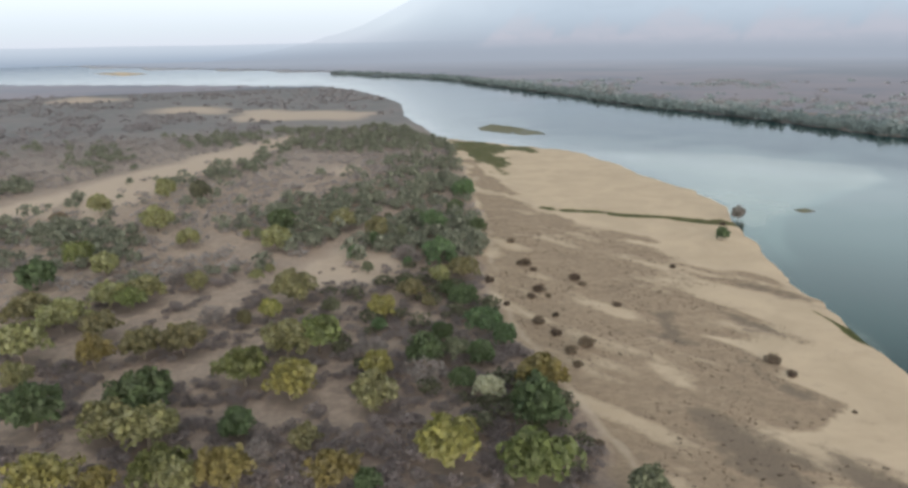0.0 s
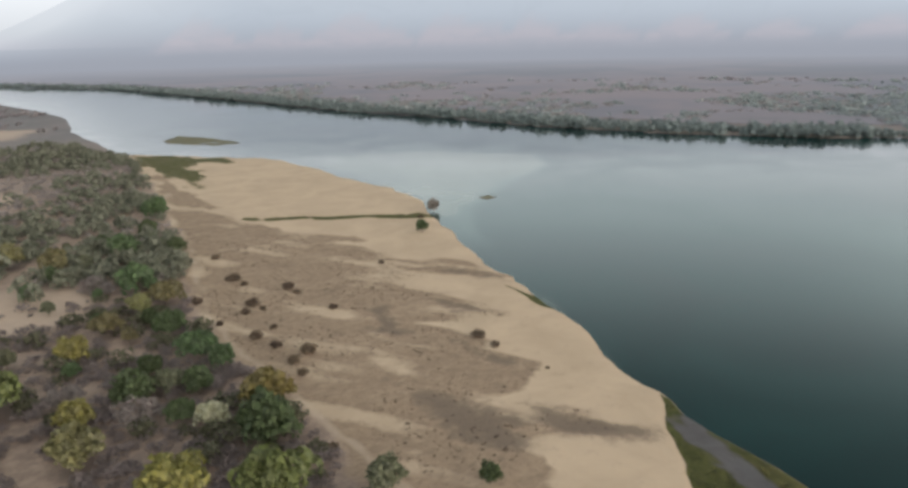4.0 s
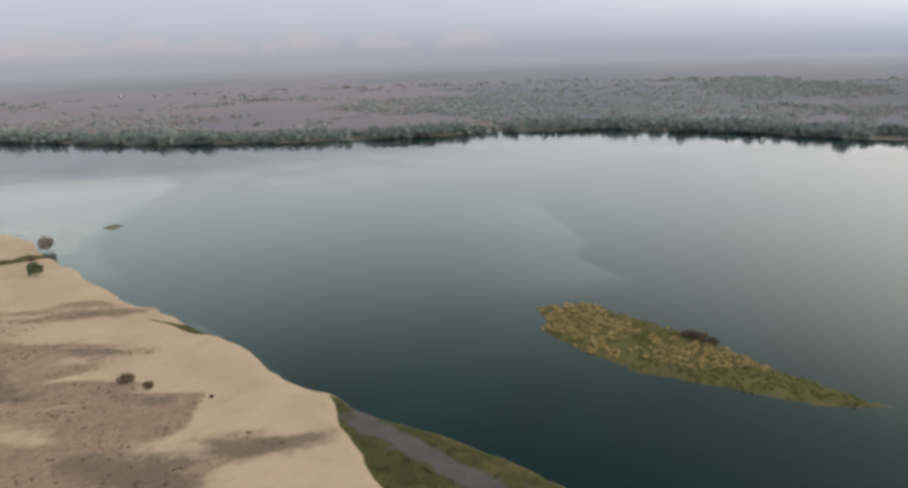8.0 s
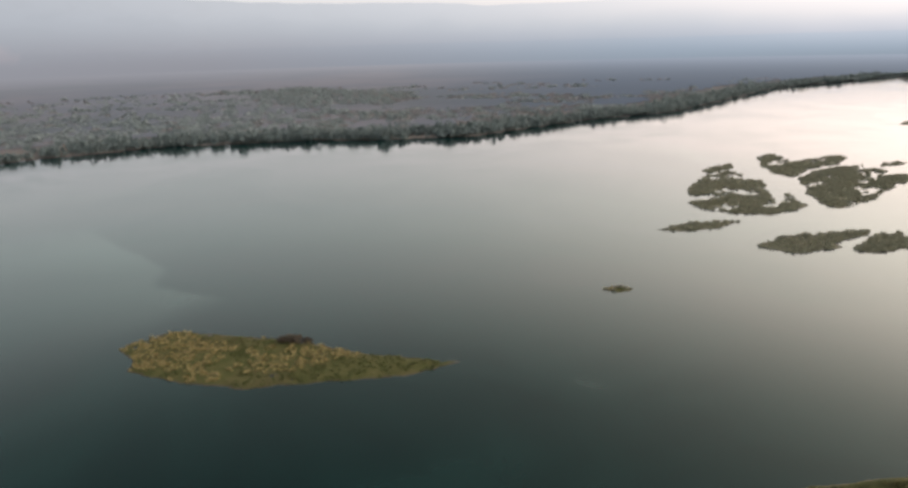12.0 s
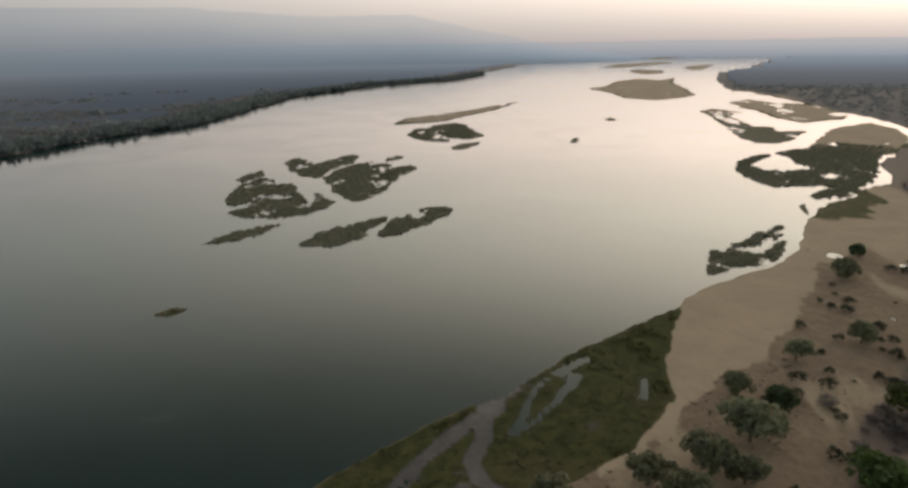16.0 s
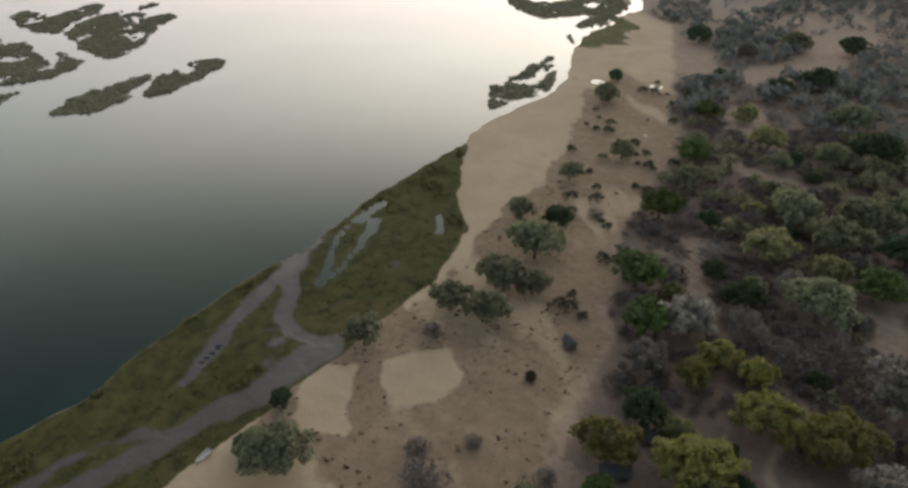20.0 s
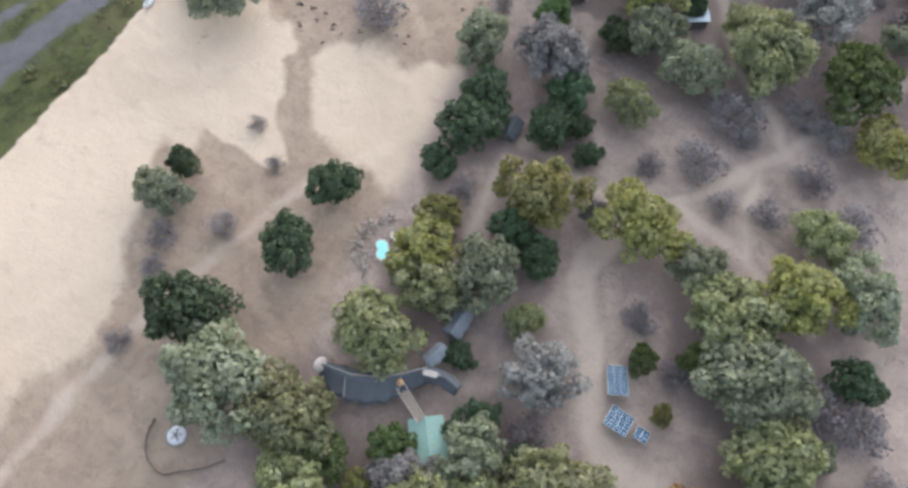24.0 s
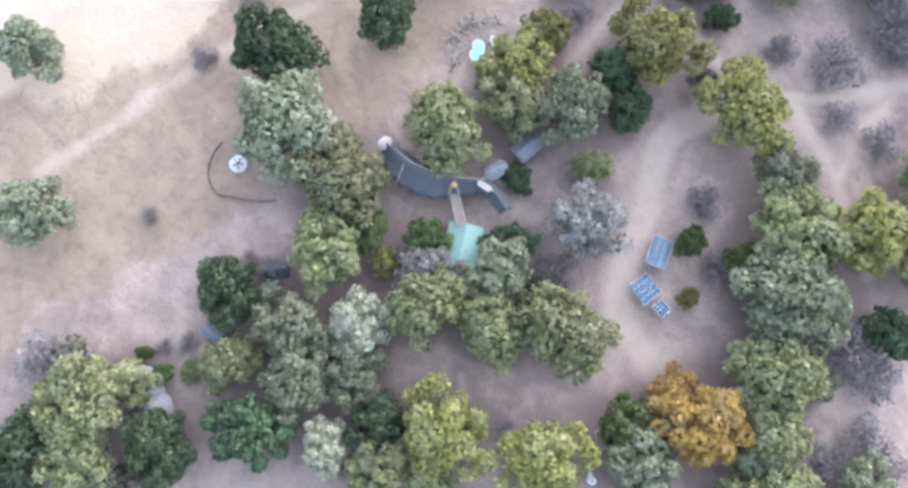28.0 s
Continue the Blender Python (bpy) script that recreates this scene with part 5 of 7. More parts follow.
plant_all("bare", [(68, -79.5, 3), (60.3, -87.8, 2.2), (90.6, -113.1, 2.9), (13.9, -151.5, 6.8), (5.4, -160.6, 6.3), (26.8, -159, 6.7), (-53.8, 160.5, 4.9), (45.2, -191.5, 6.4), (-10, 202.4, 7.5), (86.6, -197.7, 3.4), (60.7, -208.5, 5.9), (43.7, -217.9, 7.1), (-30.9, 225.2, 6.2), (-96.6, 255.1, 7.2), (-126.7, 305.5, 7.9), (-26.1, 335.6, 7.3), (112.1, -454.7, 7.9)])
plant_all("scrub", [(61.6, -112.9, 1.8), (36.9, 164, 2), (113.7, 179.9, 0.8), (39.4, 212.4, 2), (38.6, 222.7, 2.5), (106.3, 203.1, 1.9), (45.2, 228.6, 3.2), (104.4, 212.8, 2.8), (35.8, 238.5, 2.4), (238.2, 62.2, 2.2), (238.3, 66.7, 2.9), (238.4, 70.9, 2.5), (30.7, 249.9, 2.7), (38.3, 256.7, 1.7), (19.9, 269.7, 1.7), (64.4, 266.5, 1.9), (31, 277.7, 2.2), (38, 278.8, 1.5), (34.8, 285.3, 3), (55, 292, 1.8), (14.1, 298.7, 2.6), (52.9, 299.3, 2.9), (35.6, 313.3, 1.9), (32.1, 322, 3.4), (101.7, 314.7, 1.7), (28.8, 362.4, 2.5), (153.3, 390.8, 1.8), (-250, 425.6, 5.8)])


plant_all("bare", [(-8.7, -83.6, 2.2), (-51.4, -38.2, 3.4), (27.6, 32.4, 1.5), (25.9, 29.3, 2.0)])

# more trees of the bush, scattered between those above
wild = np.random.default_rng(77)
for kind, count, (x0, x1), (y0, y1), (r0, r1) in (
    ("olive", 7, (-150, 22), (250, 420), (2.2, 4.0)), ("grey_green", 10, (-130, 24), (200, 420), (2.2, 3.8)), ("dark", 10, (-60, 24), (220, 420), (2.0, 4.0)),
    ("grey_green", 24, (-70, 50), (-330, -105), (3.0, 5.5)), ("olive", 16, (-70, 48), (-300, -100), (3.0, 5.0)), ("dark", 12, (-60, 55), (-300, -100), (2.6, 4.6)), ("ashen", 12, (-70, 45), (-260, -100), (2.8, 4.6)),
):
    spots = []
    for k in range(count * 6):
        x, y, r = float(wild.uniform(x0, x1)), float(wild.uniform(y0, y1)), float(wild.uniform(r0, r1))
        limit = float(np.interp(y, [-450, -273, -160, -126, -30, 50, 150, 238, 313, 519], [145, 89, 64, 50, 37, 42, 40, 21, 11, 12])) - 3
        if len(spots) < count and x < limit and all(math.hypot(x - px, y - py) > 0.85 * (r + pr) for px, py, pr in PLACES + spots):
            spots.append((x, y, r))
    plant_all(kind, spots)

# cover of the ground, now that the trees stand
litter_shade = np.zeros(gx.shape)
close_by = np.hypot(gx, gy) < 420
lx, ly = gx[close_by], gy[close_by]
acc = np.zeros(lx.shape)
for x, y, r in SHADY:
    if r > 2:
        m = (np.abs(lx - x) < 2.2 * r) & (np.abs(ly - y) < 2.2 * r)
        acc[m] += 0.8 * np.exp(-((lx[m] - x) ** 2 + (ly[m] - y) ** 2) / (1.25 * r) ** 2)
litter_shade[close_by] = np.clip(acc, 0, 0.9) * np.where(S["sand"][close_by] > 0.5, 0.7, 1.0)
# darker soil in dense brush: litter plus painted shade between shrubs, most downstream
brush = np.clip((0.5 * grit(gx, gy, 45, 31) + 0.5 * grit(gx, gy, 13, 32) - 0.36 + np.where((gx > -70) & (gx < 40) & (gy > 110) & (gy < 520), 0.15, 0) + np.where((gy < -95) & (S["sand"] < 0.4), 0.2, 0)) * 3.5, 0, 1) * np.where(np.hypot(gx - 10, gy + 20) > 62, 1.0, 0.5) * (S["sand"] < 0.5) * (S["lane"] < 0.4) * (S["near"] > 15)
litter_shade = np.maximum(litter_shade, np.where(gy < -95, 0.8, 0.5) * brush * (1 - np.clip((np.hypot(gx, gy) - 350) / 400, 0, 1)))
gm = ground.data
colours(gm, "cover_a", S["sand"], S["green"], S["mud"])
colours(gm, "cover_b", S["track"], litter_shade, S["scrub"])
colours(gm, "cover_c", S["dark"], S["pale"], S["dun"])
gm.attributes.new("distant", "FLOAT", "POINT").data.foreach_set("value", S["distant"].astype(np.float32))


def strew(name, templates, x, y, z, r, mat, label, category, tall=1.0, seed=1):
    """Many small plants past counting, joined into one object."""
    rng = np.random.default_rng(seed)
    V, F, base = [], [], 0
    pick = rng.integers(0, len(templates), len(x))
    for k, (tv, tf) in enumerate(templates):
        m = pick == k
        n = int(m.sum())
        if not n:
            continue
        a = rng.uniform(0, math.tau, n)
        c, s = np.cos(a)[:, None], np.sin(a)[:, None]
        X = (tv[None, :, 0] * c - tv[None, :, 1] * s) * r[m][:, None] + x[m][:, None]
        Y = (tv[None, :, 0] * s + tv[None, :, 1] * c) * r[m][:, None] + y[m][:, None]
        Z = tv[None, :, 2] * (r[m] * rng.uniform(0.8, 1.2, n) * tall)[:, None] + z[m][:, None]
        V.append(np.stack([X, Y, Z], -1).reshape(-1, 3))
        F.append((tf[None] + (np.arange(n) * len(tv))[:, None, None] + base).reshape(-1, tf.shape[1]))
        base += n * len(tv)
    return tagged(new(name, mesh_from(name, np.concatenate(V), np.concatenate(F), mat)), label, category, kind="stuff")


def clear_of(x, y, gap):
    ok = np.ones(x.shape, bool)
    for px, py, pr in PLACES:
        ok &= (x - px) ** 2 + (y - py) ** 2 > (pr * gap) ** 2
    return ok


# small plants of few leaves, for what is strewn
small_twigs = [full_crown(150 + k, 8, 17, 0.0, 1.0, 0.125, 0.62, 0.42) for k in range(4)]
fine_twigs = [crown_arrays(170 + k, lobes=7, leaves=9, low=0.0, top=1.0, size=0.12, lump=0.36, slim=0.3) for k in range(4)]
stubs = [twig_arrays(k, 14, 0.8, 0.12) for k in range(3)]
small_crowns = [full_crown(50 + k, 9, 14, 0.0, 1.2, 0.17, 0.66, 0.4) for k in range(4)]
mid_crowns = [full_crown(110 + k, 7, 8, 0.0, 1.2, 0.25, 0.62, 0.44) for k in range(4)]
brush_crowns = [full_crown(190 + k, 5, 6, 0.0, 1.0, 0.25, 0.6, 0.48) for k in range(4)]
bank_crowns = [crown_arrays(130 + k, lobes=3, leaves=5, low=0.0, top=1.2, size=0.4, lump=0.45) for k in range(4)]
far_crowns = [full_crown(90 + k, 4, 5, 0.0, 1.1, 0.42, 0.6, 0.5) for k in range(4)]
bush_crowns = [full_crown(210 + k, 14, 24, 0.0, 1.1, 0.11, 0.7, 0.36) for k in range(4)]

# bare thicket between the trees
rng = np.random.default_rng(11)
n = 100000
ang = rng.uniform(0, math.tau, n)
rad2 = 20 + 880 * rng.uniform(0, 1, n) ** 0.8
px, py = rad2 * np.cos(ang), rad2 * np.sin(ang)
Q = survey(px, py)
bush = (Q["near"] > 20) & (Q["lane"] < 0.35) & (Q["sand"] < 0.35) & (Q["green"] < 0.4) & (Q["track"] < 0.3) & (rng.uniform(0, 1, n) > Q["pale"] * 0.8)
edge_x = np.interp(py, [-450, -273, -160, -126, -30, 0, 50, 150, 238, 313, 519, 781], [145, 89, 64, 50, 37, 36, 42, 40, 21, 11, 12, -11])
strip = np.clip(1 - (edge_x - px) / np.where(py > 250, 115, 75), 0, 1) * (px < edge_x) * (np.abs(py) > 70)
camp = (np.hypot(px - 10, py + 20) < 62)
dense = 0.5 * grit(px, py, 45, 31) + 0.5 * grit(px, py, 13, 32)
built = np.zeros(n, bool)
for hx, hy, hr in ((22, -14, 11), (11, -11, 8), (17, -29, 6), (-10, -31, 9), (-48, -10, 6), (34, -34, 9), (42, 9, 9), (23, 37, 8), (33, -97, 7), (31, -110, 7), (28, -64, 6), (10, -104, 6), (-24, -8, 5)):
    built |= np.hypot(px - hx, py - hy) < hr
keep = bush & ~built & (rng.uniform(0, 1, n) < np.clip((dense - 0.36 + np.where((py < -95) & (px < 70), 0.27, 0) + np.where(py > 100, 0.1, 0) + np.where((px > -70) & (px < 40) & (py > 110) & (py < 520), 0.2, 0)) * 5.0 + strip * np.where(py > 250, 0.95, 0.65), 0, 1) * np.where(camp, 0.12, 1.0)) & clear_of(px, py, 0.7)
kx, ky, kz = px[keep], py[keep], Q["z"][keep]
kind_roll = rng.uniform(0, 1, len(kx))
green_zone = grit(kx, ky, 70, 33) + np.where(np.hypot(kx, ky) < 330, -0.16, -0.05) + np.where(np.abs(ky) > 190, 0.3, 0.12) * strip[keep]
near_by = np.hypot(kx, ky) < 330
grey = (kind_roll > (green_zone - np.where((ky > 100) & near_by, 0.5 - 0.22 * strip[keep], 0.34)) * 1.3)
beside = grey & (np.hypot(kx, ky) < 125)
strew("bare_shrubs", fine_twigs, kx[beside], ky[beside], kz[beside], rng.uniform(0.7, 2.3, beside.sum()), LEAF["bare"], "small grey leafless shrubs on the dry soil", "shrubs", 0.8, 15)
m = grey & near_by & ~beside
strew("bare_thicket", small_twigs, kx[m], ky[m], kz[m], rng.uniform(1.0, 3.3, m.sum()), LEAF["thicket"], "grey leafless thorn thicket covering the dry soil", "thicket", 0.8, 1)
m = grey & ~near_by
m &= rng.uniform(0, 1, len(kx)) < 0.5
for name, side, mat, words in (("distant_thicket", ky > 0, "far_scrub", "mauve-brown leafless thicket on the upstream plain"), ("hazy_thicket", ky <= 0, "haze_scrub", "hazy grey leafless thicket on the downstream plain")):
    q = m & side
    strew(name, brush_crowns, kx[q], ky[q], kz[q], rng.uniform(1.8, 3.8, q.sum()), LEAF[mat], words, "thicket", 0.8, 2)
m = ~grey & near_by & ((strip[keep] < 0.3) | (rng.uniform(0, 1, len(kx)) < 0.5))
for name, side, mat, words in (("green_undergrowth", ky > -60, "bush_green", "dull green undergrowth between the trees"), ("pale_undergrowth", ky <= -60, "grey_green", "grey-green undergrowth in the downstream bush")):
    q = m & side
    strew(name, small_crowns, kx[q], ky[q], kz[q], rng.uniform(1.4, 3.6, q.sum()) * np.where((ky[q] < -120) | (strip[keep][q] > 0.3), 1.4, 1.0), LEAF[mat], words, "undergrowth", 1.0, 3)
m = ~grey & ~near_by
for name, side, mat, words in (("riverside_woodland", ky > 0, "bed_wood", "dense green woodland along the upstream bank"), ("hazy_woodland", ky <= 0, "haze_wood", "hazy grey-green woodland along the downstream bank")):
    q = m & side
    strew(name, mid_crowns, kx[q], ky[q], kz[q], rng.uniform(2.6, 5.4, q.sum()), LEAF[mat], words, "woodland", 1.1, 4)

# woods and scrub out to the horizon on this side
n = 16000
ang = rng.uniform(0, math.tau, n)
rad2 = 860 + 1000 * rng.uniform(0, 1, n)
px, py = rad2 * np.cos(ang), rad2 * np.sin(ang)
Q = survey(px, py)
keep = ((Q["near"] > 15) | (Q["far"] > 900) & (rng.uniform(0, 1, n) < 0.4)) & (Q["pale"] < 0.4) & (grit(px, py, 160, 35) > np.where((py < 0) & (Q["near"] > 15), 0.2, 0.42))
for name, side, mat, words in (("plain_scrub", py > 0, "upstream_scrub", "mauve leafless scrub far over the upstream plain"), ("plain_woodland", py <= 0, "hazed_far_wood", "hazy blue-green woodland far over the plain")):
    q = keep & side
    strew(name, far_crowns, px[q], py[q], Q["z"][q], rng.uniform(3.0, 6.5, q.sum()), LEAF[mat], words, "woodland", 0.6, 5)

# the far bank: a dense belt of trees at the water, scrub behind
n = 60000
t = rng.uniform(0, 1, n)
far_line = np.array(FAR_BANK[3:26], float)
seg = np.concatenate([[0], np.cumsum(np.hypot(*np.diff(far_line, axis=0).T) ** 0.7)])
t *= seg[-1]
fx, fy = np.interp(t, seg, far_line[:, 0]), np.interp(t, seg, far_line[:, 1])
off = rng.uniform(0, 1, n) ** 2.2 * 1100
nx, ny = np.interp(t, seg, np.gradient(-far_line[:, 1])), np.interp(t, seg, np.gradient(far_line[:, 0]))
nn = np.hypot(nx, ny)
px, py = fx + nx / nn * off + rng.normal(0, 12, n), fy + ny / nn * off + rng.normal(0, 12, n)
Q = survey(px, py)
belt = (Q["far"] > 3) & (Q["far"] < 60) & (grit(px, py, 45, 36) - Q["far"] * 0.004 > 0.2) & (rng.uniform(0, 1, n) < 0.6) & (np.hypot(px, py) < 2600)
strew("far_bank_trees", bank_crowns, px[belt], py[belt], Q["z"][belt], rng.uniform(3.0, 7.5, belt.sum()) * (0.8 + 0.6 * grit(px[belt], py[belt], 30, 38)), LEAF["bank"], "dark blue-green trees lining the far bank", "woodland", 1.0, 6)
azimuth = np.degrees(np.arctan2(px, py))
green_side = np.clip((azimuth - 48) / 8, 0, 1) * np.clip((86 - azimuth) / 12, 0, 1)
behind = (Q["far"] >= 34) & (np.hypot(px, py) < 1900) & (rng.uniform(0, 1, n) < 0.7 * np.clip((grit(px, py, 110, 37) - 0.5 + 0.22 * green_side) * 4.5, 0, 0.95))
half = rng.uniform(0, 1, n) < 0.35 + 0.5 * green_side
strew("far_bank_bush", far_crowns, px[behind & half], py[behind & half], Q["z"][behind & half], rng.uniform(4.0, 9.0, (behind & half).sum()), LEAF["hazed_bush"], "dull green bush on the far plain", "bush", 0.5, 7)
strew("far_bank_scrub", far_crowns, px[behind & ~half], py[behind & ~half], Q["z"][behind & ~half], rng.uniform(4.0, 9.0, (behind & ~half).sum()), LEAF["hazed_mauve"], "mauve-grey leafless scrub on the far plain", "scrub", 0.35, 8)


def blades(seed, n=14, lean=0.35):
    rng = np.random.default_rng(seed)
    root = np.stack([rng.normal(0, 0.4, n), rng.normal(0, 0.4, n), np.zeros(n)], 1)
    tip = root + np.stack([rng.normal(0, lean, n), rng.normal(0, lean, n), rng.uniform(0.6, 1.2, n)], 1)
    w = np.stack([rng.normal(0, 0.16, n), rng.normal(0, 0.16, n), np.zeros(n)], 1)
    return np.stack([root - w, root + w, tip + w * 0.5, tip - w * 0.5], 1).reshape(-1, 3), np.arange(n * 4).reshape(n, 4)


tufts = [blades(k) for k in range(4)]
turf = [blades(20 + k, 9, 0.9) for k in range(4)]
n = 30000
px, py = rng.uniform(98, 300, n), rng.uniform(-240, 155, n)
Q = survey(px, py)
Q["z"] = np.where(Q["isle"] > 0, Q["isle_z"], Q["z"])
wetland = (Q["z"] > WATER_Z + 0.03) & (Q["mud"] < 0.3)
m = wetland & (Q["marsh"] > 1) & (rng.uniform(0, 1, n) < 0.3 + 0.5 * grit(px, py, 9, 41))
strew("marsh_grass", turf, px[m], py[m], Q["z"][m], rng.uniform(0.4, 0.9, m.sum()), LEAF["marsh"], "short green marsh grass on wet silt", "grass", 0.3, 9)
m = wetland & (Q["isle"] > 0.5)
m2 = m & (grit(px, py, 14, 42) > 0.46) & (px + 0.6 * py > 232 + 40 * grit(px, py, 15, 44))
strew("island_reeds", tufts, px[m2], py[m2], Q["z"][m2], rng.uniform(0.5, 1.1, m2.sum()), LEAF["reed"], "straw-coloured reeds on the long river island", "reeds", 0.8, 10)
m3 = m & ~m2 & (grit(px, py, 7, 43) > 0.4)
strew("island_grass", tufts, px[m3], py[m3], Q["z"][m3], rng.uniform(0.4, 0.8, m3.sum()), LEAF["isle_grass"], "green grass on the long river island", "grass", 0.6, 11)
m4 = wetland & (Q["marsh"] > 1) & (Q["marsh"] < 14) & (grit(px, py, 8, 45) > 0.66)
strew("marsh_reeds", tufts, px[m4], py[m4], Q["z"][m4], rng.uniform(0.6, 1.1, m4.sum()), LEAF["marsh_reed"], "yellowing reeds at the marsh edge", "reeds", 0.8, 12)

# reed beds on the broken islands downstream
px, py = [], []
for outline, broken in ISLANDS.values():
    if broken > 0.2 or abs(outline[0][1]) < 130:
        xs, ys = [p[0] for p in outline], [p[1] for p in outline]
        if min(xs) > 170 and max(xs) < 800 and max(ys) < -40 and min(ys) > -800:
            n = int(min(6000, 0.2 * (max(xs) - min(xs)) * (max(ys) - min(ys))))
            px.append(rng.uniform(min(xs), max(xs), n)), py.append(rng.uniform(min(ys), max(ys), n))
px, py = np.concatenate(px), np.concatenate(py)
Q = survey(px, py)
m = (Q["isle"] > 0.3) & (Q["isle_z"] > WATER_Z + 0.06)
strew("reed_beds", tufts, px[m], py[m], Q["isle_z"][m], rng.uniform(0.8, 1.6, m.sum()), LEAF["bed"], "dull green reed beds on low broken islands", "reeds", 0.7, 13)

# small dry tufts on the sand
n = 9000
px, py = rng.uniform(15, 125, n), rng.uniform(-220, 430, n)
Q = survey(px, py)
m = (Q["sand"] > 0.6) & (Q["dun"] > 0.4) & (Q["track"] < 0.2) & (grit(px, py, 25, 51) > 0.44) & ((py > 60) | (py < -60))
strew("dry_tufts", stubs, px[m], py[m], Q["z"][m], rng.uniform(0.15, 0.8, m.sum()) * (0.7 + 0.6 * grit(px[m], py[m], 12, 53)), LEAF["scrub"], "small dry grass tufts on the trodden sand", "grass tufts", 0.8, 14)

# dark bushes on the sand along the edge of the downstream bush
n = 90
py = -140 - 240 * rng.uniform(0, 1, n)
px = np.interp(py, [-450, -273, -160, -126, -30], [145, 89, 64, 50, 37]) + 46 * rng.uniform(0, 1, n) ** 1.7 - 4
Q = survey(px, py)
m = (Q["green"] < 0.3) & (Q["near"] > 25) & clear_of(px, py, 1.0) & (grit(px, py, 20, 52) > 0.42)
strew("sand_bushes", bush_crowns, px[m], py[m], Q["z"][m], rng.uniform(0.8, 3.0, m.sum()), LEAF["sand_bush"], "small dark bushes scattered on the sand", "bushes", 0.9, 16)

# ---- the camp ----
CANVAS = plain_material("slate_canvas", (0.095, 0.099, 0.109), (0.058, 0.062, 0.069), 0.9, 0.85, 0.0, 0.2)
PALE_CANVAS = plain_material("pale_grey_thatch", (0.25, 0.236, 0.23), (0.18, 0.168, 0.163), 1.2, 0.9)
LIGHT_CANVAS = plain_material("pale_canvas", (0.25, 0.26, 0.285), (0.20, 0.21, 0.23), 0.5, 0.85, 0.0, 0.2)
GREEN_ROOF = plain_material("faded_green_roofing", (0.27, 0.40, 0.33), (0.22, 0.33, 0.28), 0.4, 0.6, 0.0, 0.1)
TIMBER = plain_material("weathered_timber", (0.36, 0.29, 0.23), (0.22, 0.175, 0.14), 2.0, 0.85)
PALE_WOOD = plain_material("bleached_wood", (0.46, 0.40, 0.35), (0.32, 0.27, 0.235), 2.0, 0.85)
THATCH = plain_material("tan_thatch", (0.42, 0.27, 0.14), (0.30, 0.18, 0.09), 2.0, 0.95)
STONE = plain_material("river_stone", (0.36, 0.33, 0.31), (0.22, 0.20, 0.19), 2.0, 0.85)
ASH = plain_material("white_ash", (0.72, 0.70, 0.69), (0.50, 0.48, 0.47), 1.2, 0.95)
CHAR = plain_material("charred_log", (0.05, 0.045, 0.04), (0.10, 0.085, 0.075), 3.0, 0.95)
STEEL = plain_material("galvanised_steel", (0.50, 0.51, 0.52), (0.42, 0.43, 0.44), 2.0, 0.4, 0.8, 0.05)
WHITE_PAINT = plain_material("white_paint", (0.74, 0.74, 0.73), (0.66, 0.66, 0.65), 1.5, 0.5, 0.0, 0.05)
TIN = plain_material("pale_tin_roof", (0.50, 0.54, 0.58), (0.42, 0.46, 0.50), 0.8, 0.5, 0.3, 0.1)
DARK_INSIDE = plain_material("shaded_canvas_wall", (0.16, 0.15, 0.14), (0.12, 0.11, 0.10), 1.0, 0.9)
CUSHION = plain_material("cream_cushion", (0.62, 0.56, 0.46), (0.55, 0.49, 0.40), 2.0, 0.9)
PLASTER = plain_material("pale_plaster", (0.60, 0.53, 0.46), (0.50, 0.43, 0.37), 1.5, 0.8)


def pool_water():
    m, nt, p = material("pool_water")
    pos = node(nt, "ShaderNodeTexCoord").outputs["Object"]
    n = noise_of(nt, 1.2, 3.0, 0.5, pos)
    nt.links.new(blend(nt, n, (0.28, 0.66, 0.62), (0.40, 0.78, 0.74)), p.inputs["Base Color"])
    p.inputs["Roughness"].default_value = 0.06
    p.inputs["IOR"].default_value = 1.33
    bumped(nt, p, noise_of(nt, 5.0, 2.0, 0.5, pos), 0.1, 0.03)
    return m


def cell_material():
    m, nt, p = material("solar_cells")
    pos = node(nt, "ShaderNodeTexCoord").outputs["Object"]
    b = node(nt, "ShaderNodeTexBrick", {"Vector": pos, "Color1": (0.02, 0.06, 0.11, 1), "Color2": (0.028, 0.075, 0.13, 1), "Mortar": (0.55, 0.63, 0.68, 1), "Scale": 1.0, "Mortar Size": 0.008, "Brick Width": 0.33, "Row Height": 0.5})
    b.offset = 0.0
    nt.links.new(b.outputs["Color"], p.inputs["Base Color"])
    p.inputs["Roughness"].default_value = 0.45
    p.inputs["Specular IOR Level"].default_value = 0.2
    return m


POOL_WATER, CELLS = pool_water(), cell_material()


def at_ground(x, y, turn=0.0, dz=0.0):
    return pose(x, y, height(x, y) + dz, 0, 0, turn)


def thing(name, m, label, category, group=""):
    ob = new(name)
    ob.matrix_world = m
    return tagged(ob, label, category, group)


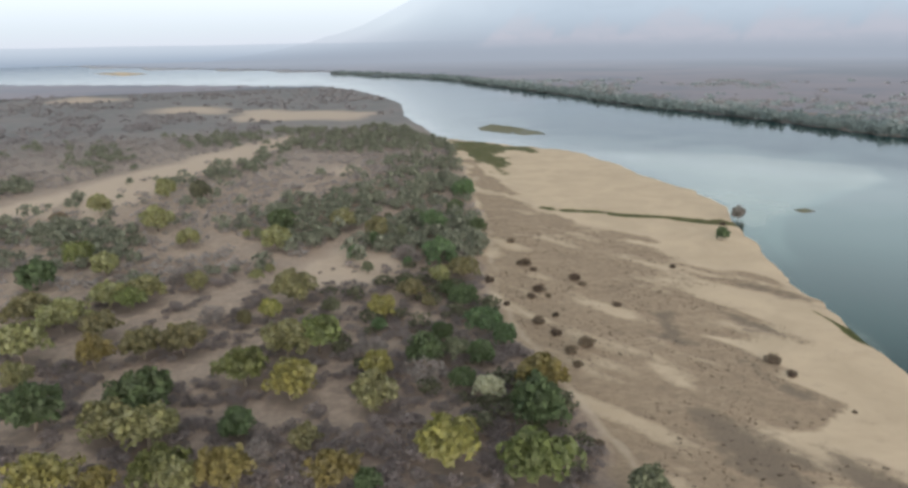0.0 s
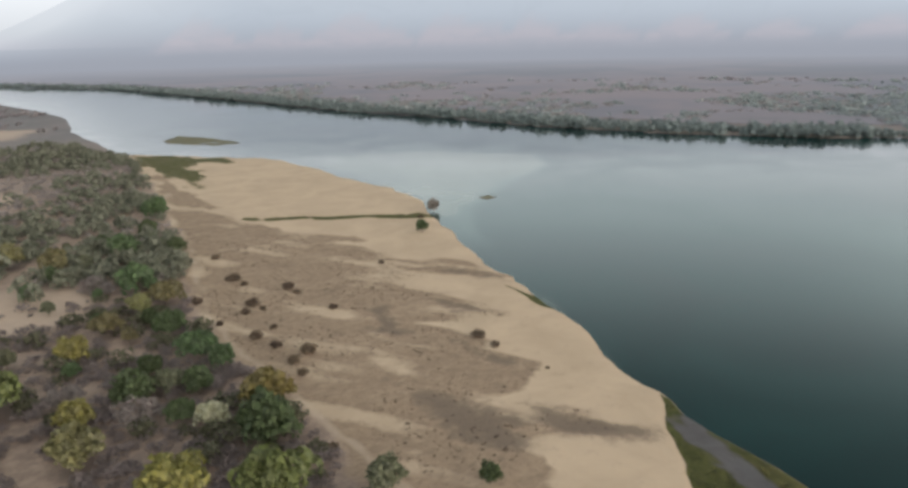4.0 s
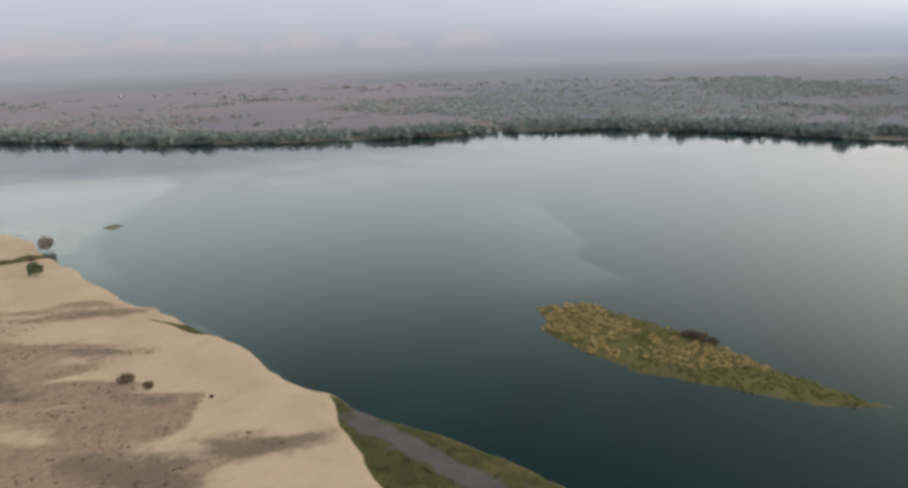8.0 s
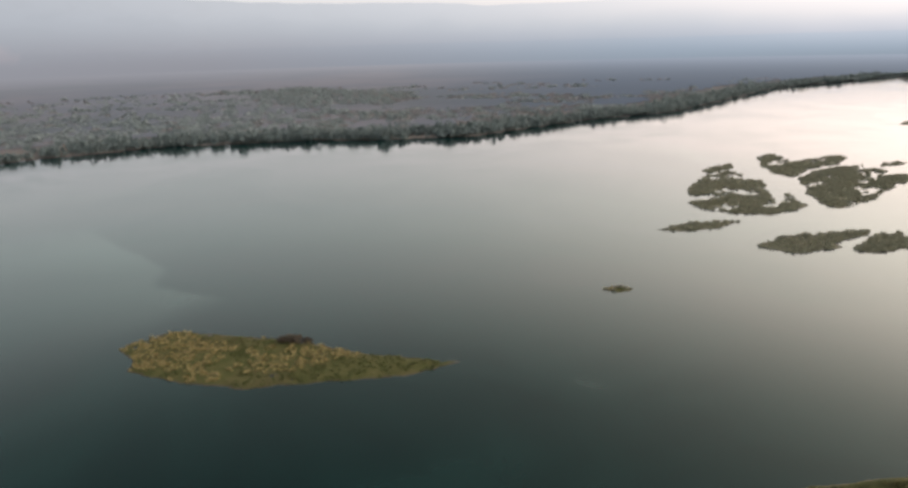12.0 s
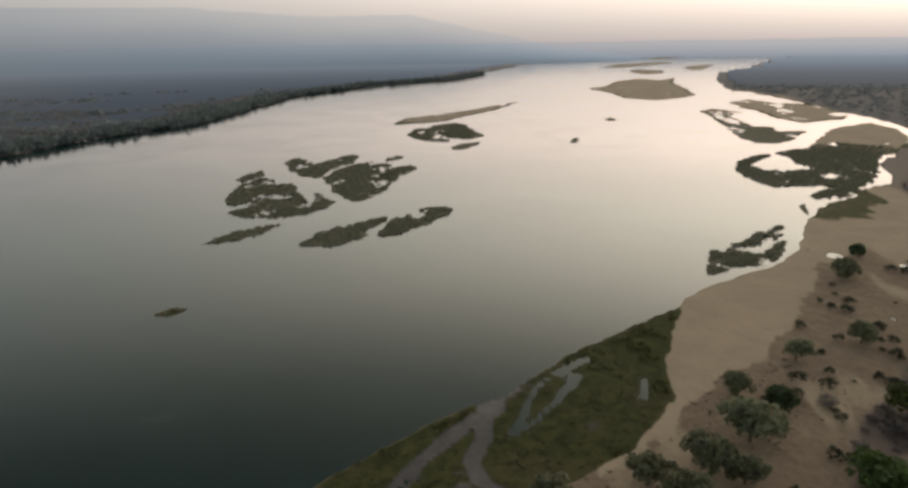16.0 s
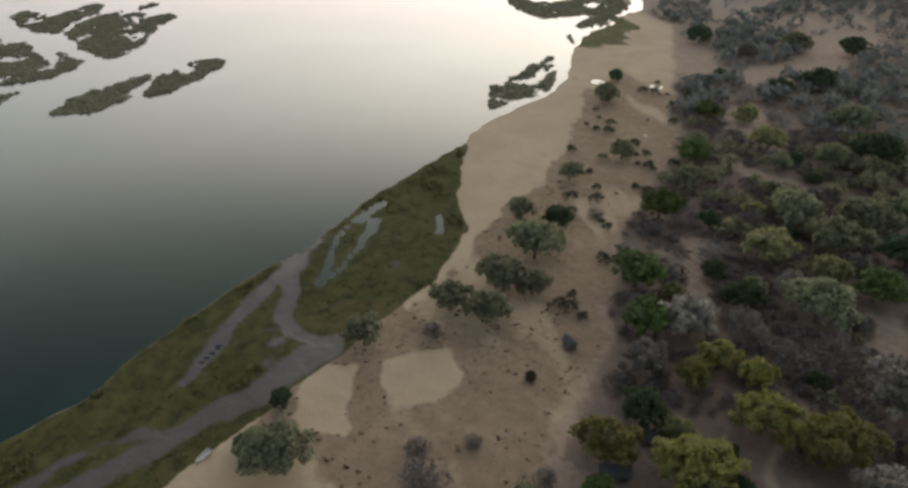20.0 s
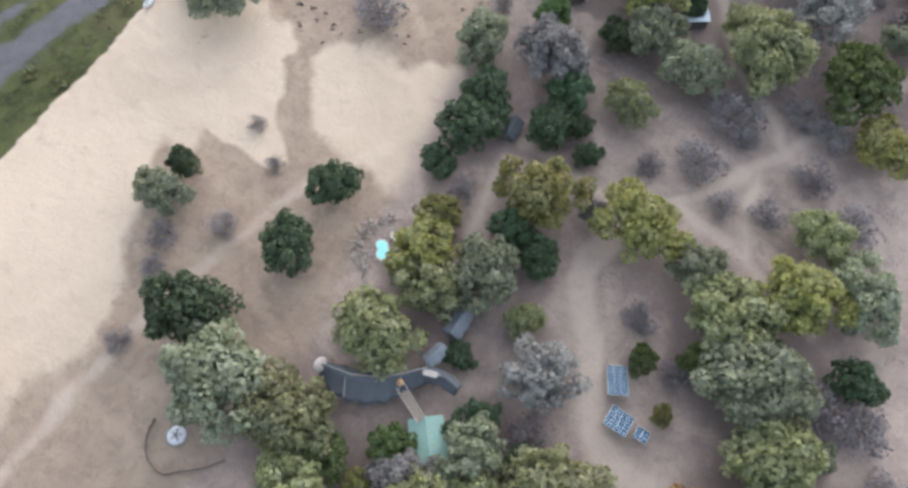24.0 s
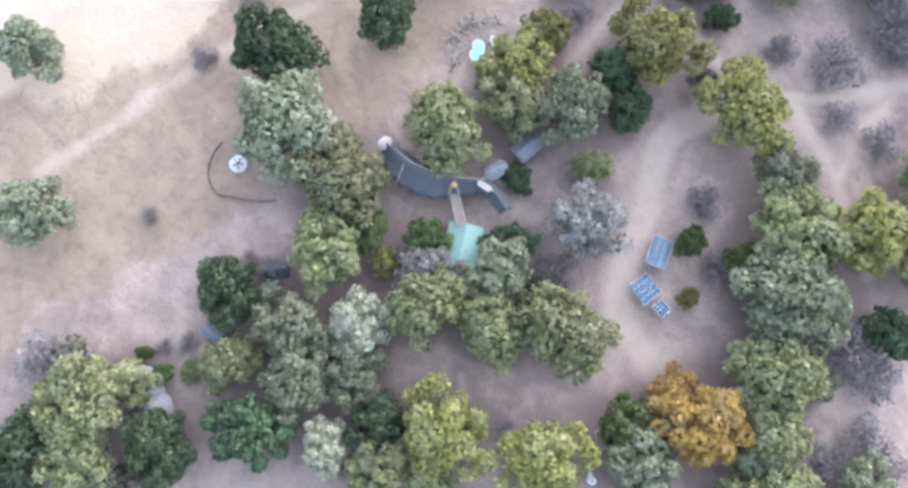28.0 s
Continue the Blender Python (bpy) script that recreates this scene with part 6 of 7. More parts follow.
def add_box(bm, c, s, turn=0.0, tilt=0.0, bevel=0.0):
    r = bmesh.ops.create_cube(bm, size=1.0, matrix=pose(c[0], c[1], c[2], tilt, 0, turn) @ Matrix.Diagonal((s[0], s[1], s[2], 1)))
    if bevel:
        edges = list({e for v in r["verts"] for e in v.link_edges})
        bmesh.ops.bevel(bm, geom=edges, offset=bevel, segments=1, affect="EDGES")


def add_rod(bm, a, b, r0, r1=None, sides=7):
    a, b = Vector(a), Vector(b)
    turn = (b - a).to_track_quat("Z", "Y").to_matrix().to_4x4()
    bmesh.ops.create_cone(bm, cap_ends=True, segments=sides, radius1=r0, radius2=r0 if r1 is None else r1, depth=(b - a).length, matrix=Matrix.Translation((a + b) / 2) @ turn)


def box_part(name, c, s, mat, parent, label="", turn=0.0, tilt=0.0, bevel=0.02):
    bm = bmesh.new()
    add_box(bm, c, s, turn, tilt, bevel)
    return part(name, bm, mat, parent, label)


def rod_part(name, a, b, r0, mat, parent, label="", r1=None):
    bm = bmesh.new()
    add_rod(bm, a, b, r0, r1)
    return part(name, bm, mat, parent, label)


def smooth_line(points, n):
    """Points at even steps on a smooth curve through those given."""
    P = [np.array(p, float) for p in points]
    P = [2 * P[0] - P[1], *P, 2 * P[-1] - P[-2]]
    out = []
    for t in np.linspace(0, len(points) - 1 - 1e-6, n):
        i, f = int(t), t - int(t)
        a, b, c, d = P[i:i + 4]
        out.append(0.5 * (2 * b + (c - a) * f + (2 * a - 5 * b + 4 * c - d) * f * f + (3 * b - a - 3 * c + d) * f ** 3))
    return np.array(out)


def roof_sheet(line, left, right, ridge, eaves, steps=26, sag=0.25, seed=1, ends=0.55, taper=1.0):
    """A draped canvas roof along a curved ridge, sagging to scalloped eaves, with thickness."""
    rng = np.random.default_rng(seed)
    L = smooth_line(line, steps)
    T = np.gradient(L, axis=0)
    T /= np.linalg.norm(T, axis=1)[:, None]
    N = np.stack([-T[:, 1], T[:, 0]], 1)
    bm = bmesh.new()
    k = np.linspace(-1, 1, 11)
    rows = []
    for i in range(steps):
        e = min(1.0, ends + (1 - ends) * math.sin(min(1.0, min(i, steps - 1 - i) / (steps * 0.2)) * math.pi / 2))
        e *= 1 + (taper - 1) * min(1.0, max(0.0, (i / steps - 0.5) / 0.25))
        scallop = 1 + 0.07 * math.sin(i * 1.55) + rng.normal(0, 0.015)
        row = []
        for q in k:
            w = (left if q > 0 else right) * e * scallop
            p = L[i] + N[i] * q * w
            z = ridge - (ridge - eaves) * (abs(q) ** 0.9) - sag * math.sin(abs(q) * math.pi) - 0.06 * (1 - math.cos(i * 1.55)) * abs(q) - 0.35 * (1 - e)
            row.append(bm.verts.new((p[0], p[1], z + rng.normal(0, 0.02))))
        rows.append(row)
    faces = [bm.faces.new((a[j], b[j], b[j + 1], a[j + 1])) for a, b in zip(rows, rows[1:]) for j in range(10)]
    bmesh.ops.recalc_face_normals(bm, faces=faces)
    bmesh.ops.solidify(bm, geom=faces, thickness=0.06)
    for f in bm.faces:
        f.smooth = True
    return bm, L


def lodge():
    top = thing("lodge", pose(0, 0, 0), "curved open lodge under a slate-grey draped canvas roof", "lodge")
    bm, L = roof_sheet([(30.2, -11.9), (26.4, -12.6), (23.2, -13.6), (20.6, -15.6), (18.4, -17.6), (16.6, -19.6)], 1.3, 3.4, 4.9, 3.1, 34, taper=0.6)
    part("main_roof", bm, CANVAS, top, "slate-grey canvas roof")
    bm, L2 = roof_sheet([(17.4, -18.6), (14.4, -19.6), (11.2, -19.3)], 1.15, 1.15, 4.2, 3.0, 14, 0.15, 2, 0.8)
    part("side_roof", bm, CANVAS, top)
    bm, L3 = roof_sheet([(17.6, -20.2), (17.0, -22.0), (16.6, -24.0)], 1.2, 1.2, 4.0, 2.9, 12, 0.2, 4, 0.7)
    part("porch_roof", bm, LIGHT_CANVAS, top, "paler grey canvas porch roof")
    for j in (0, 8, 16, 24):
        a, b = L[j], L[min(33, j + 9)]
        rod_part("ridge_pole", (a[0], a[1], 4.93 if j else 4.6), (b[0], b[1], 4.95), 0.07, PALE_WOOD, top, "pale ridge pole")
    rod_part("ridge_pole", (26.0, -11.9, 4.6), (24.9, -9.6, 3.35), 0.06, PALE_WOOD, top)
    rod_part("ridge_pole", (17.4, -18.6, 4.3), (14.4, -19.6, 4.3), 0.07, PALE_WOOD, top)
    rod_part("ridge_pole", (19.6, -17.4, 4.9), (18.4, -14.0, 3.3), 0.06, PALE_WOOD, top)
    box_part("landing_roof", (15.9, -19.0, 4.5), (2.2, 0.9, 0.12), PALE_WOOD, top, "bleached plank landing over the side roof", turn=18)
    bm = bmesh.new()
    bmesh.ops.create_uvsphere(bm, u_segments=16, v_segments=8, radius=1.0, matrix=pose(30.5, -11.7, 3.9) @ Matrix.Diagonal((0.9, 1.25, 0.7, 1)))
    for v in bm.verts:
        v.co += Vector((noise.noise(v.co * 2) * 0.15, noise.noise(v.co * 2 + Vector((9, 0, 0))) * 0.15, 0))
    part("end_cap", bm, PALE_WOOD, top, "pale rounded end of the roof")
    bm = bmesh.new()
    bmesh.ops.create_cone(bm, cap_ends=True, segments=14, radius1=0.55, radius2=0.15, depth=0.6, matrix=pose(18.9, -15.6, 4.7))
    part("thatch_cap", bm, THATCH, top, "tan thatched cap over the walkway")
    g0 = height(22, -13)
    for i in range(1, 34, 4):
        for side in (-1, 1):
            t = L[min(33, i + 1)] - L[i - 1]
            t = t / np.linalg.norm(t)
            p = L[i] + np.array([-t[1], t[0]]) * side * (1.5 if i < 18 else 0.9)
            rod_part("post", (p[0], p[1], g0 - 0.1), (p[0], p[1], 3.55), 0.1, TIMBER, top)
    for i in range(0, 33):
        a, b = L[i], L[i + 1]
        c = (a + b) / 2
        ang = math.degrees(math.atan2(*(b - a)[::-1]))
        box_part("deck_board", (c[0], c[1], g0 + 0.22), (np.linalg.norm(b - a) - 0.03, 3.6 if i < 18 else 2.2, 0.12), TIMBER, top, turn=ang, bevel=0)
    return top


lodge()


def walkway(a, b, width=1.3):
    a, b = np.array(a), np.array(b)
    ln = float(np.linalg.norm(b - a))
    ang = math.degrees(math.atan2(b[1] - a[1], b[0] - a[0]))
    top = thing("walkway", at_ground(a[0], a[1], ang), "raised timber walkway with pale rails", "walkway")
    n = int(ln / 0.28)
    me = None
    for i in range(n):
        if me is None:
            ob = box_part("plank", ((i + 0.5) * ln / n, 0, 2.9), (ln / n - 0.03, width, 0.05), TIMBER, top, bevel=0)
            me = ob.data
        else:
            piece("plank", me, top, m=Matrix.Translation((i * ln / n, 0, 0)))
    for s in (-1, 1):
        rod_part("rail", (0, s * width / 2, 3.75), (ln, s * width / 2, 3.75), 0.06, PALE_WOOD, top, "pale handrail")
        rod_part("rail", (0, s * width / 2, 3.35), (ln, s * width / 2, 3.35), 0.04, PALE_WOOD, top)
        box_part("beam", (ln / 2, s * width * 0.42, 2.78), (ln, 0.12, 0.2), TIMBER, top, bevel=0)
        for i in range(5):
            x = 0.1 + i * (ln - 0.2) / 4
            rod_part("post", (x, s * width / 2, -0.2), (x, s * width / 2, 3.8), 0.06, TIMBER, top)
    return top


walkway((18.9, -15.4), (13.6, -12.8))


def gable_hut(x, y, turn, length, width, wall_h, roof_h, roof_mat, wall_mat, label, category, ribs=0, over=0.3):
    """A hut: four walls with a door opening, two roof slopes with ribs, a ridge cap."""
    top = thing("hut" if category == "hut" else category.replace(" ", "_"), at_ground(x, y, turn, -0.05), label, category)
    box_part("wall", (0, width / 2 - 0.06, wall_h / 2), (length, 0.12, wall_h), wall_mat, top, bevel=0)
    box_part("wall", (0, -width / 2 + 0.06, wall_h / 2), (length, 0.12, wall_h), wall_mat, top, bevel=0)
    box_part("wall", (-length / 2 + 0.06, 0, wall_h / 2), (0.12, width - 0.26, wall_h), wall_mat, top, bevel=0)
    for s in (-1, 1):
        box_part("wall", (length / 2 - 0.06, s * (width / 4 + 0.2), wall_h / 2), (0.12, width / 2 - 0.7, wall_h), wall_mat, top, bevel=0)
        slope = math.hypot(width / 2 + over, roof_h)
        ang = math.degrees(math.atan2(roof_h, width / 2 + over))
        bm = bmesh.new()
        cy, cz = s * (width / 2 + over) / 2, wall_h + roof_h / 2
        add_box(bm, (0, cy, cz), (length + 2 * over, slope, 0.06), 0, -s * ang)
        sheet = part("roof_slope", bm, roof_mat, top)
        for i in range(ribs):
            rx = -length / 2 - over + (i + 0.5) * (length + 2 * over) / ribs
            bm = bmesh.new()
            add_box(bm, (rx, cy, cz + 0.045), (0.05, slope, 0.05), 0, -s * ang)
            part("roof_rib", bm, roof_mat, sheet)
    rod_part("ridge_cap", (-length / 2 - over, 0, wall_h + roof_h + 0.02), (length / 2 + over, 0, wall_h + roof_h + 0.02), 0.08, roof_mat, top)
    return top


gable_hut(11.2, -10.9, 129, 6.4, 4.6, 2.3, 0.75, GREEN_ROOF, DARK_INSIDE, "kitchen hut with a faded pale green ribbed roof", "hut", 16)
gable_hut(-43.4, -3.6, 60, 4.8, 2.0, 1.6, 0.3, GREEN_ROOF, DARK_INSIDE, "low store shed with a pale green roof", "shed", 10)
gable_hut(10.3, -104.1, -146, 4.0, 3.4, 2.2, 0.35, TIN, DARK_INSIDE, "small store shed with a pale tin roof", "shed", 10)


def tent(x, y, turn, length, width, label, mat=None, h=2.9, seed=3):
    """A safari tent: draped fly sheet over a ridge, inner walls, poles, guy ropes and pegs."""
    mat = mat or CANVAS
    top = thing("tent", at_ground(x, y, turn, -0.03), label, "tent", "guest tents in the bush")
    bm, L = roof_sheet([(-length / 2, 0), (0, 0), (length / 2, 0)], width / 2, width / 2, h, h * 0.55, 16, 0.12, seed, 0.9)
    part("fly_sheet", bm, mat, top, "draped grey fly sheet")
    for s in (-1, 1):
        box_part("side_wall", (0, s * width * 0.32, h * 0.3), (length * 0.8, 0.05, h * 0.6), DARK_INSIDE, top, bevel=0)
        box_part("end_wall", (s * length * 0.4, 0, h * 0.3), (0.05, width * 0.62, h * 0.6), DARK_INSIDE, top, bevel=0)
        rod_part("pole", (s * length * 0.47, 0, 0), (s * length * 0.47, 0, h - 0.25), 0.05, TIMBER, top)
        for e in (-1, 0, 1):
            rod_part("guy_rope", (e * length * 0.42, s * width * 0.48, h * 0.55), (e * length * 0.5, s * width * 0.75, 0.03), 0.015, PALE_WOOD, top)
    return top


tent(16.9, -29.0, 92, 5.8, 3.2, "pale grey canvas guest tent under trees beside the lodge", LIGHT_CANVAS)
tent(33.4, -97.2, -145, 6.4, 4.2, "slate-grey canvas tent at the edge of the sand", seed=4)
tent(31.0, -110.2, -146, 6.0, 3.6, "slate-grey canvas tent under a dark tree", seed=5)
tent(27.6, -63.8, -85, 4.6, 3.4, "grey canvas tent beside dark evergreens", seed=6)
tent(24.6, 25.4, 20, 3.6, 2.2, "pale grey canvas tent half under a dark tree", LIGHT_CANVAS, seed=7)
tent(26.0, 12.6, 60, 3.6, 2.6, "small blue-grey canvas shelter in thicket", seed=8)
tent(60.0, -129.0, -30, 4.0, 3.0, "small grey canvas tent under trees", seed=9)


def thatched_hut(x, y, r, label, seed):
    """A round thatched hut: wall, shaggy cone in tiers, cap."""
    top = thing("round_hut", at_ground(x, y, seed * 40, -0.05), label, "hut", "thatched huts")
    bm = bmesh.new()
    bmesh.ops.create_cone(bm, cap_ends=False, segments=20, radius1=r * 0.82, radius2=r * 0.82, depth=2.0, matrix=pose(0, 0, 1.0))
    part("wall", bm, PLASTER, top)
    rng = np.random.default_rng(seed)
    for k, (r0, r1, z0, z1) in enumerate(((1.12, 0.62, 1.7, 2.7), (0.70, 0.3, 2.55, 3.2), (0.36, 0.04, 3.1, 3.6))):
        bm = bmesh.new()
        res = bmesh.ops.create_cone(bm, cap_ends=True, segments=28, radius1=r * r0, radius2=r * r1, depth=z1 - z0, matrix=pose(0, 0, (z0 + z1) / 2))
        for v in res["verts"]:
            v.co += Vector(rng.normal(0, 0.05, 3))
        part("thatch_tier", bm, PALE_CANVAS, top)
    return top


thatched_hut(25.0, 37.2, 2.1, "round hut with a weathered pale grey thatched roof", 1)
thatched_hut(21.0, 38.2, 2.3, "larger round hut with a pale grey thatched roof", 2)
thatched_hut(23.2, 37.0, 1.3, "small thatched lean-to between two round huts", 3)

# solar arrays on a steel frame
def panel_mesh(PANEL_W, PANEL_L):
    bm = bmesh.new()
    add_box(bm, (PANEL_W / 2, PANEL_L / 2, 0), (PANEL_W - 0.05, PANEL_L - 0.05, 0.035))
    me = bpy.data.meshes.new("panel")
    bm.to_mesh(me)
    bm.free()
    me.materials.append(CELLS)
    return me


def solar_array(x, y, turn, cols, rows, PANEL_W, PANEL_L, label):
    PANEL = panel_mesh(PANEL_W, PANEL_L)
    top = thing("solar_array", at_ground(x, y, turn), label, "solar panels", "solar arrays by the camp road")
    tilt = 12.0
    w, ln = cols * PANEL_W, rows * PANEL_L
    rack = pose(0, 0, 1.45, tilt, 0, 0)
    bm = bmesh.new()
    for i in range(rows * 2):
        add_box(bm, (0, -ln / 2 + (i + 0.5) * ln / (rows * 2), -0.06), (w, 0.06, 0.06))
    rails = part("rack", bm, STEEL, top, "galvanised rack")
    rails.matrix_basis = rack
    for i in range(cols):
        for j in range(rows):
            piece("panel", PANEL, top, "blue solar panel with pale grid lines" if i == j == 0 else "", rack @ Matrix.Translation((-w / 2 + i * PANEL_W, -ln / 2 + j * PANEL_L, 0)))
    for i in range(cols + 1):
        r = rod_part("frame_bar", (-w / 2 + i * PANEL_W, -ln / 2, 0.01), (-w / 2 + i * PANEL_W, ln / 2, 0.01), 0.032, WHITE_PAINT, top, "pale frame bar" if i == 0 else "")
        r.matrix_basis = rack
    for j in range(rows * 3 + 1):
        r = rod_part("cross_bar", (-w / 2, -ln / 2 + j * PANEL_L / 3, 0.015), (w / 2, -ln / 2 + j * PANEL_L / 3, 0.015), 0.02, WHITE_PAINT, top)
        r.matrix_basis = rack
    for sx in (-1, 1):
        for sy in (-1, 1):
            zt = 1.4 + sy * ln * 0.42 * math.sin(radians(tilt))
            rod_part("leg", (sx * w * 0.42, sy * ln * 0.41, -0.1), (sx * w * 0.42, sy * ln * 0.41, zt), 0.045, STEEL, top)
    return top


solar_array(-8.0, -33.4, 27, 3, 3, 1.0, 1.58, "tilted solar array of nine blue panels")
solar_array(-10.8, -28.1, -5, 4, 2, 0.9, 1.75, "tilted solar array of eight blue panels")
solar_array(-14.5, -28.0, 0, 2, 1, 1.0, 1.95, "small tilted solar array of two blue panels")
solar_array(-49.0, -10.6, 46, 4, 2, 0.88, 1.5, "tilted solar array of blue panels in the bush")

# swimming pool with its terrace
def kidney(scale, n=30):
    pts = []
    for i in range(n):
        a = i * math.tau / n
        r = 1.25 + 0.38 * math.cos(2 * a) - 0.45 * math.exp(-((a - 1.05) ** 2) * 3)
        pts.append((r * math.cos(a) * 0.95 * scale, r * math.sin(a) * 1.05 * scale))
    return pts


def prism(pts, z0, z1):
    bm = bmesh.new()
    lo, hi = [bm.verts.new((x, y, z0)) for x, y in pts], [bm.verts.new((x, y, z1)) for x, y in pts]
    bm.faces.new(hi), bm.faces.new(lo[::-1])
    for i in range(len(pts)):
        j = (i + 1) % len(pts)
        bm.faces.new((lo[i], lo[j], hi[j], hi[i]))
    return bm


pool = thing("swimming_pool", at_ground(34.3, -33.0, 316), "small kidney-shaped turquoise plunge pool in sandy ground", "pool")
part("rim", prism(kidney(1.28), -0.2, 0.16), PLASTER, pool, "pale plaster rim")
part("pool_surface", prism(kidney(1.08), -0.1, 0.185), POOL_WATER, pool, "bright turquoise water")
for k in range(14):
    a = k * math.tau / 14 + 0.1
    rr = 2.0 + 0.35 * math.cos(2 * a)
    bm = bmesh.new()
    bmesh.ops.create_icosphere(bm, subdivisions=1, radius=0.26, matrix=pose(rr * math.cos(a) * 1.05, rr * math.sin(a) * 1.1, 0.1, 0, 0, k * 50) @ Matrix.Diagonal((1.1, 0.8, 0.6, 1)))
    part("edge_stone", bm, STONE, pool)


def lounger(x, y, turn):
    top = thing("sun_lounger", at_ground(x, y, turn), "low wooden sun lounger with a cream cushion by the pool", "sun lounger", "loungers by the pool")
    box_part("bed_frame", (0, 0, 0.3), (0.65, 1.3, 0.07), TIMBER, top)
    box_part("cushion", (0, -0.02, 0.38), (0.58, 1.24, 0.1), CUSHION, top, "cream cushion", bevel=0.03)
    box_part("backrest", (0, 0.85, 0.5), (0.6, 0.65, 0.1), CUSHION, top, tilt=40, bevel=0.03)
    for sx in (-1, 1):
        for sy in (-1, 1):
            box_part("leg", (sx * 0.27, sy * 0.55, 0.13), (0.06, 0.06, 0.3), TIMBER, top, bevel=0)
    return top


lounger(34.3, -36.0, 215)
lounger(33.3, -35.4, 215)
lounger(32.5, -34.9, 215)

# driftwood barrier round the pool
rng = np.random.default_rng(5)
barrier = thing("driftwood_fence", at_ground(37.5, -33.0), "rough barrier of grey dead branches round the pool", "fence")
arc = smooth_line([(-3.2, 4.4), (-0.6, 3.0), (0.8, 0.8), (1.0, -2.0), (0.0, -4.2), (-2.0, -5.4)], 90)
for i, p in enumerate(arc):
    a = rng.uniform(0, math.tau)
    ln = rng.uniform(0.8, 2.2)
    q = (p[0] + rng.normal(0, 0.45), p[1] + rng.normal(0, 0.45), rng.uniform(0.0, 0.25))
    rod_part("branch", q, (q[0] + math.cos(a) * ln, q[1] + math.sin(a) * ln, q[2] + rng.uniform(-0.05, 0.6)), rng.uniform(0.08, 0.2), PALE_WOOD if i % 3 else BARK, barrier, r1=0.02)

# fire place with its curved windbreak
fire = thing("fire_pit", at_ground(43.4, 7.4), "round fire pit full of white ash", "fire pit")
bm = bmesh.new()
bmesh.ops.create_cone(bm, cap_ends=True, segments=26, radius1=1.45, radius2=1.1, depth=0.16, matrix=pose(0, 0, 0.06))
for v in bm.verts:
    v.co += Vector((noise.noise(v.co * 3) * 0.1, noise.noise(v.co * 3 + Vector((5, 0, 0))) * 0.1, 0))
part("ash_bed", bm, ASH, fire, "white ash")
for k in range(18):
    a = k * math.tau / 18
    bm = bmesh.new()
    bmesh.ops.create_icosphere(bm, subdivisions=1, radius=0.2, matrix=pose(1.6 * math.cos(a), 1.6 * math.sin(a), 0.08, k * 20, 0, k * 70) @ Matrix.Diagonal((1.2, 0.9, 0.7, 1)))
    part("hearth_stone", bm, STONE, fire)
for k in range(5):
    a = k * 1.3
    rod_part("burnt_log", (0.9 * math.cos(a), 0.9 * math.sin(a), 0.2), (-0.2 * math.cos(a + 0.4), -0.2 * math.sin(a + 0.4), 0.28), 0.08, CHAR, fire, r1=0.05)
boma = thing("stick_windbreak", at_ground(41.0, 10.0), "low curved windbreak of dark upright sticks round the fire", "fence")
curve = smooth_line([(6.6, -2.8), (5.8, 0.0), (3.6, 2.1), (0.5, 2.7), (-1.2, 1.3), (-4.0, -1.0), (-6.0, -3.6)], 84)
for i, p in enumerate(curve):
    rod_part("stick", (p[0], p[1], -0.1), (p[0] + rng.normal(0, 0.08), p[1] + rng.normal(0, 0.08), rng.uniform(0.5, 1.0)), rng.uniform(0.05, 0.09), BARK, boma, r1=0.03)
for i in range(0, 78, 6):
    a, b = curve[i], curve[i + 6]
    rod_part("cross_rail", (a[0], a[1], 0.45), (b[0], b[1], 0.5), 0.05, BARK, boma)

# boat drawn up on the sand
boat = thing("boat", at_ground(102.4, -53.2, 99, 0.02), "small pale aluminium boat drawn up on the sand", "boat")
bm = bmesh.new()
prof = [(-1.9, 0.72), (-0.6, 0.78), (0.8, 0.7), (1.6, 0.42), (2.1, 0.04)]
ringz = ((0.0, 0.72), (0.25, 0.9), (0.55, 1.0))
rows = []
for z, k in ringz:
    rows.append([bm.verts.new((x, w * k, z + 0.12 * max(0, x - 0.8))) for x, w in prof] + [bm.verts.new((x, -w * k, z + 0.12 * max(0, x - 0.8))) for x, w in prof[::-1]])
for a, b in zip(rows, rows[1:]):
    for i in range(10):
        j = (i + 1) % 10
        bm.faces.new((a[i], a[j], b[j], b[i]))
bm.faces.new(rows[0][::-1])
bmesh.ops.solidify(bm, geom=list(bm.faces), thickness=0.04)
part("hull", bm, WHITE_PAINT, boat, "pale grey hull")
for x in (-1.2, -0.1, 0.9):
    box_part("thwart", (x, 0, 0.42), (0.3, 1.25 if x < 0.5 else 1.0, 0.04), STEEL, boat)
box_part("outboard_motor", (-2.02, 0, 0.6), (0.26, 0.32, 0.5), CHAR, boat, "dark outboard motor")

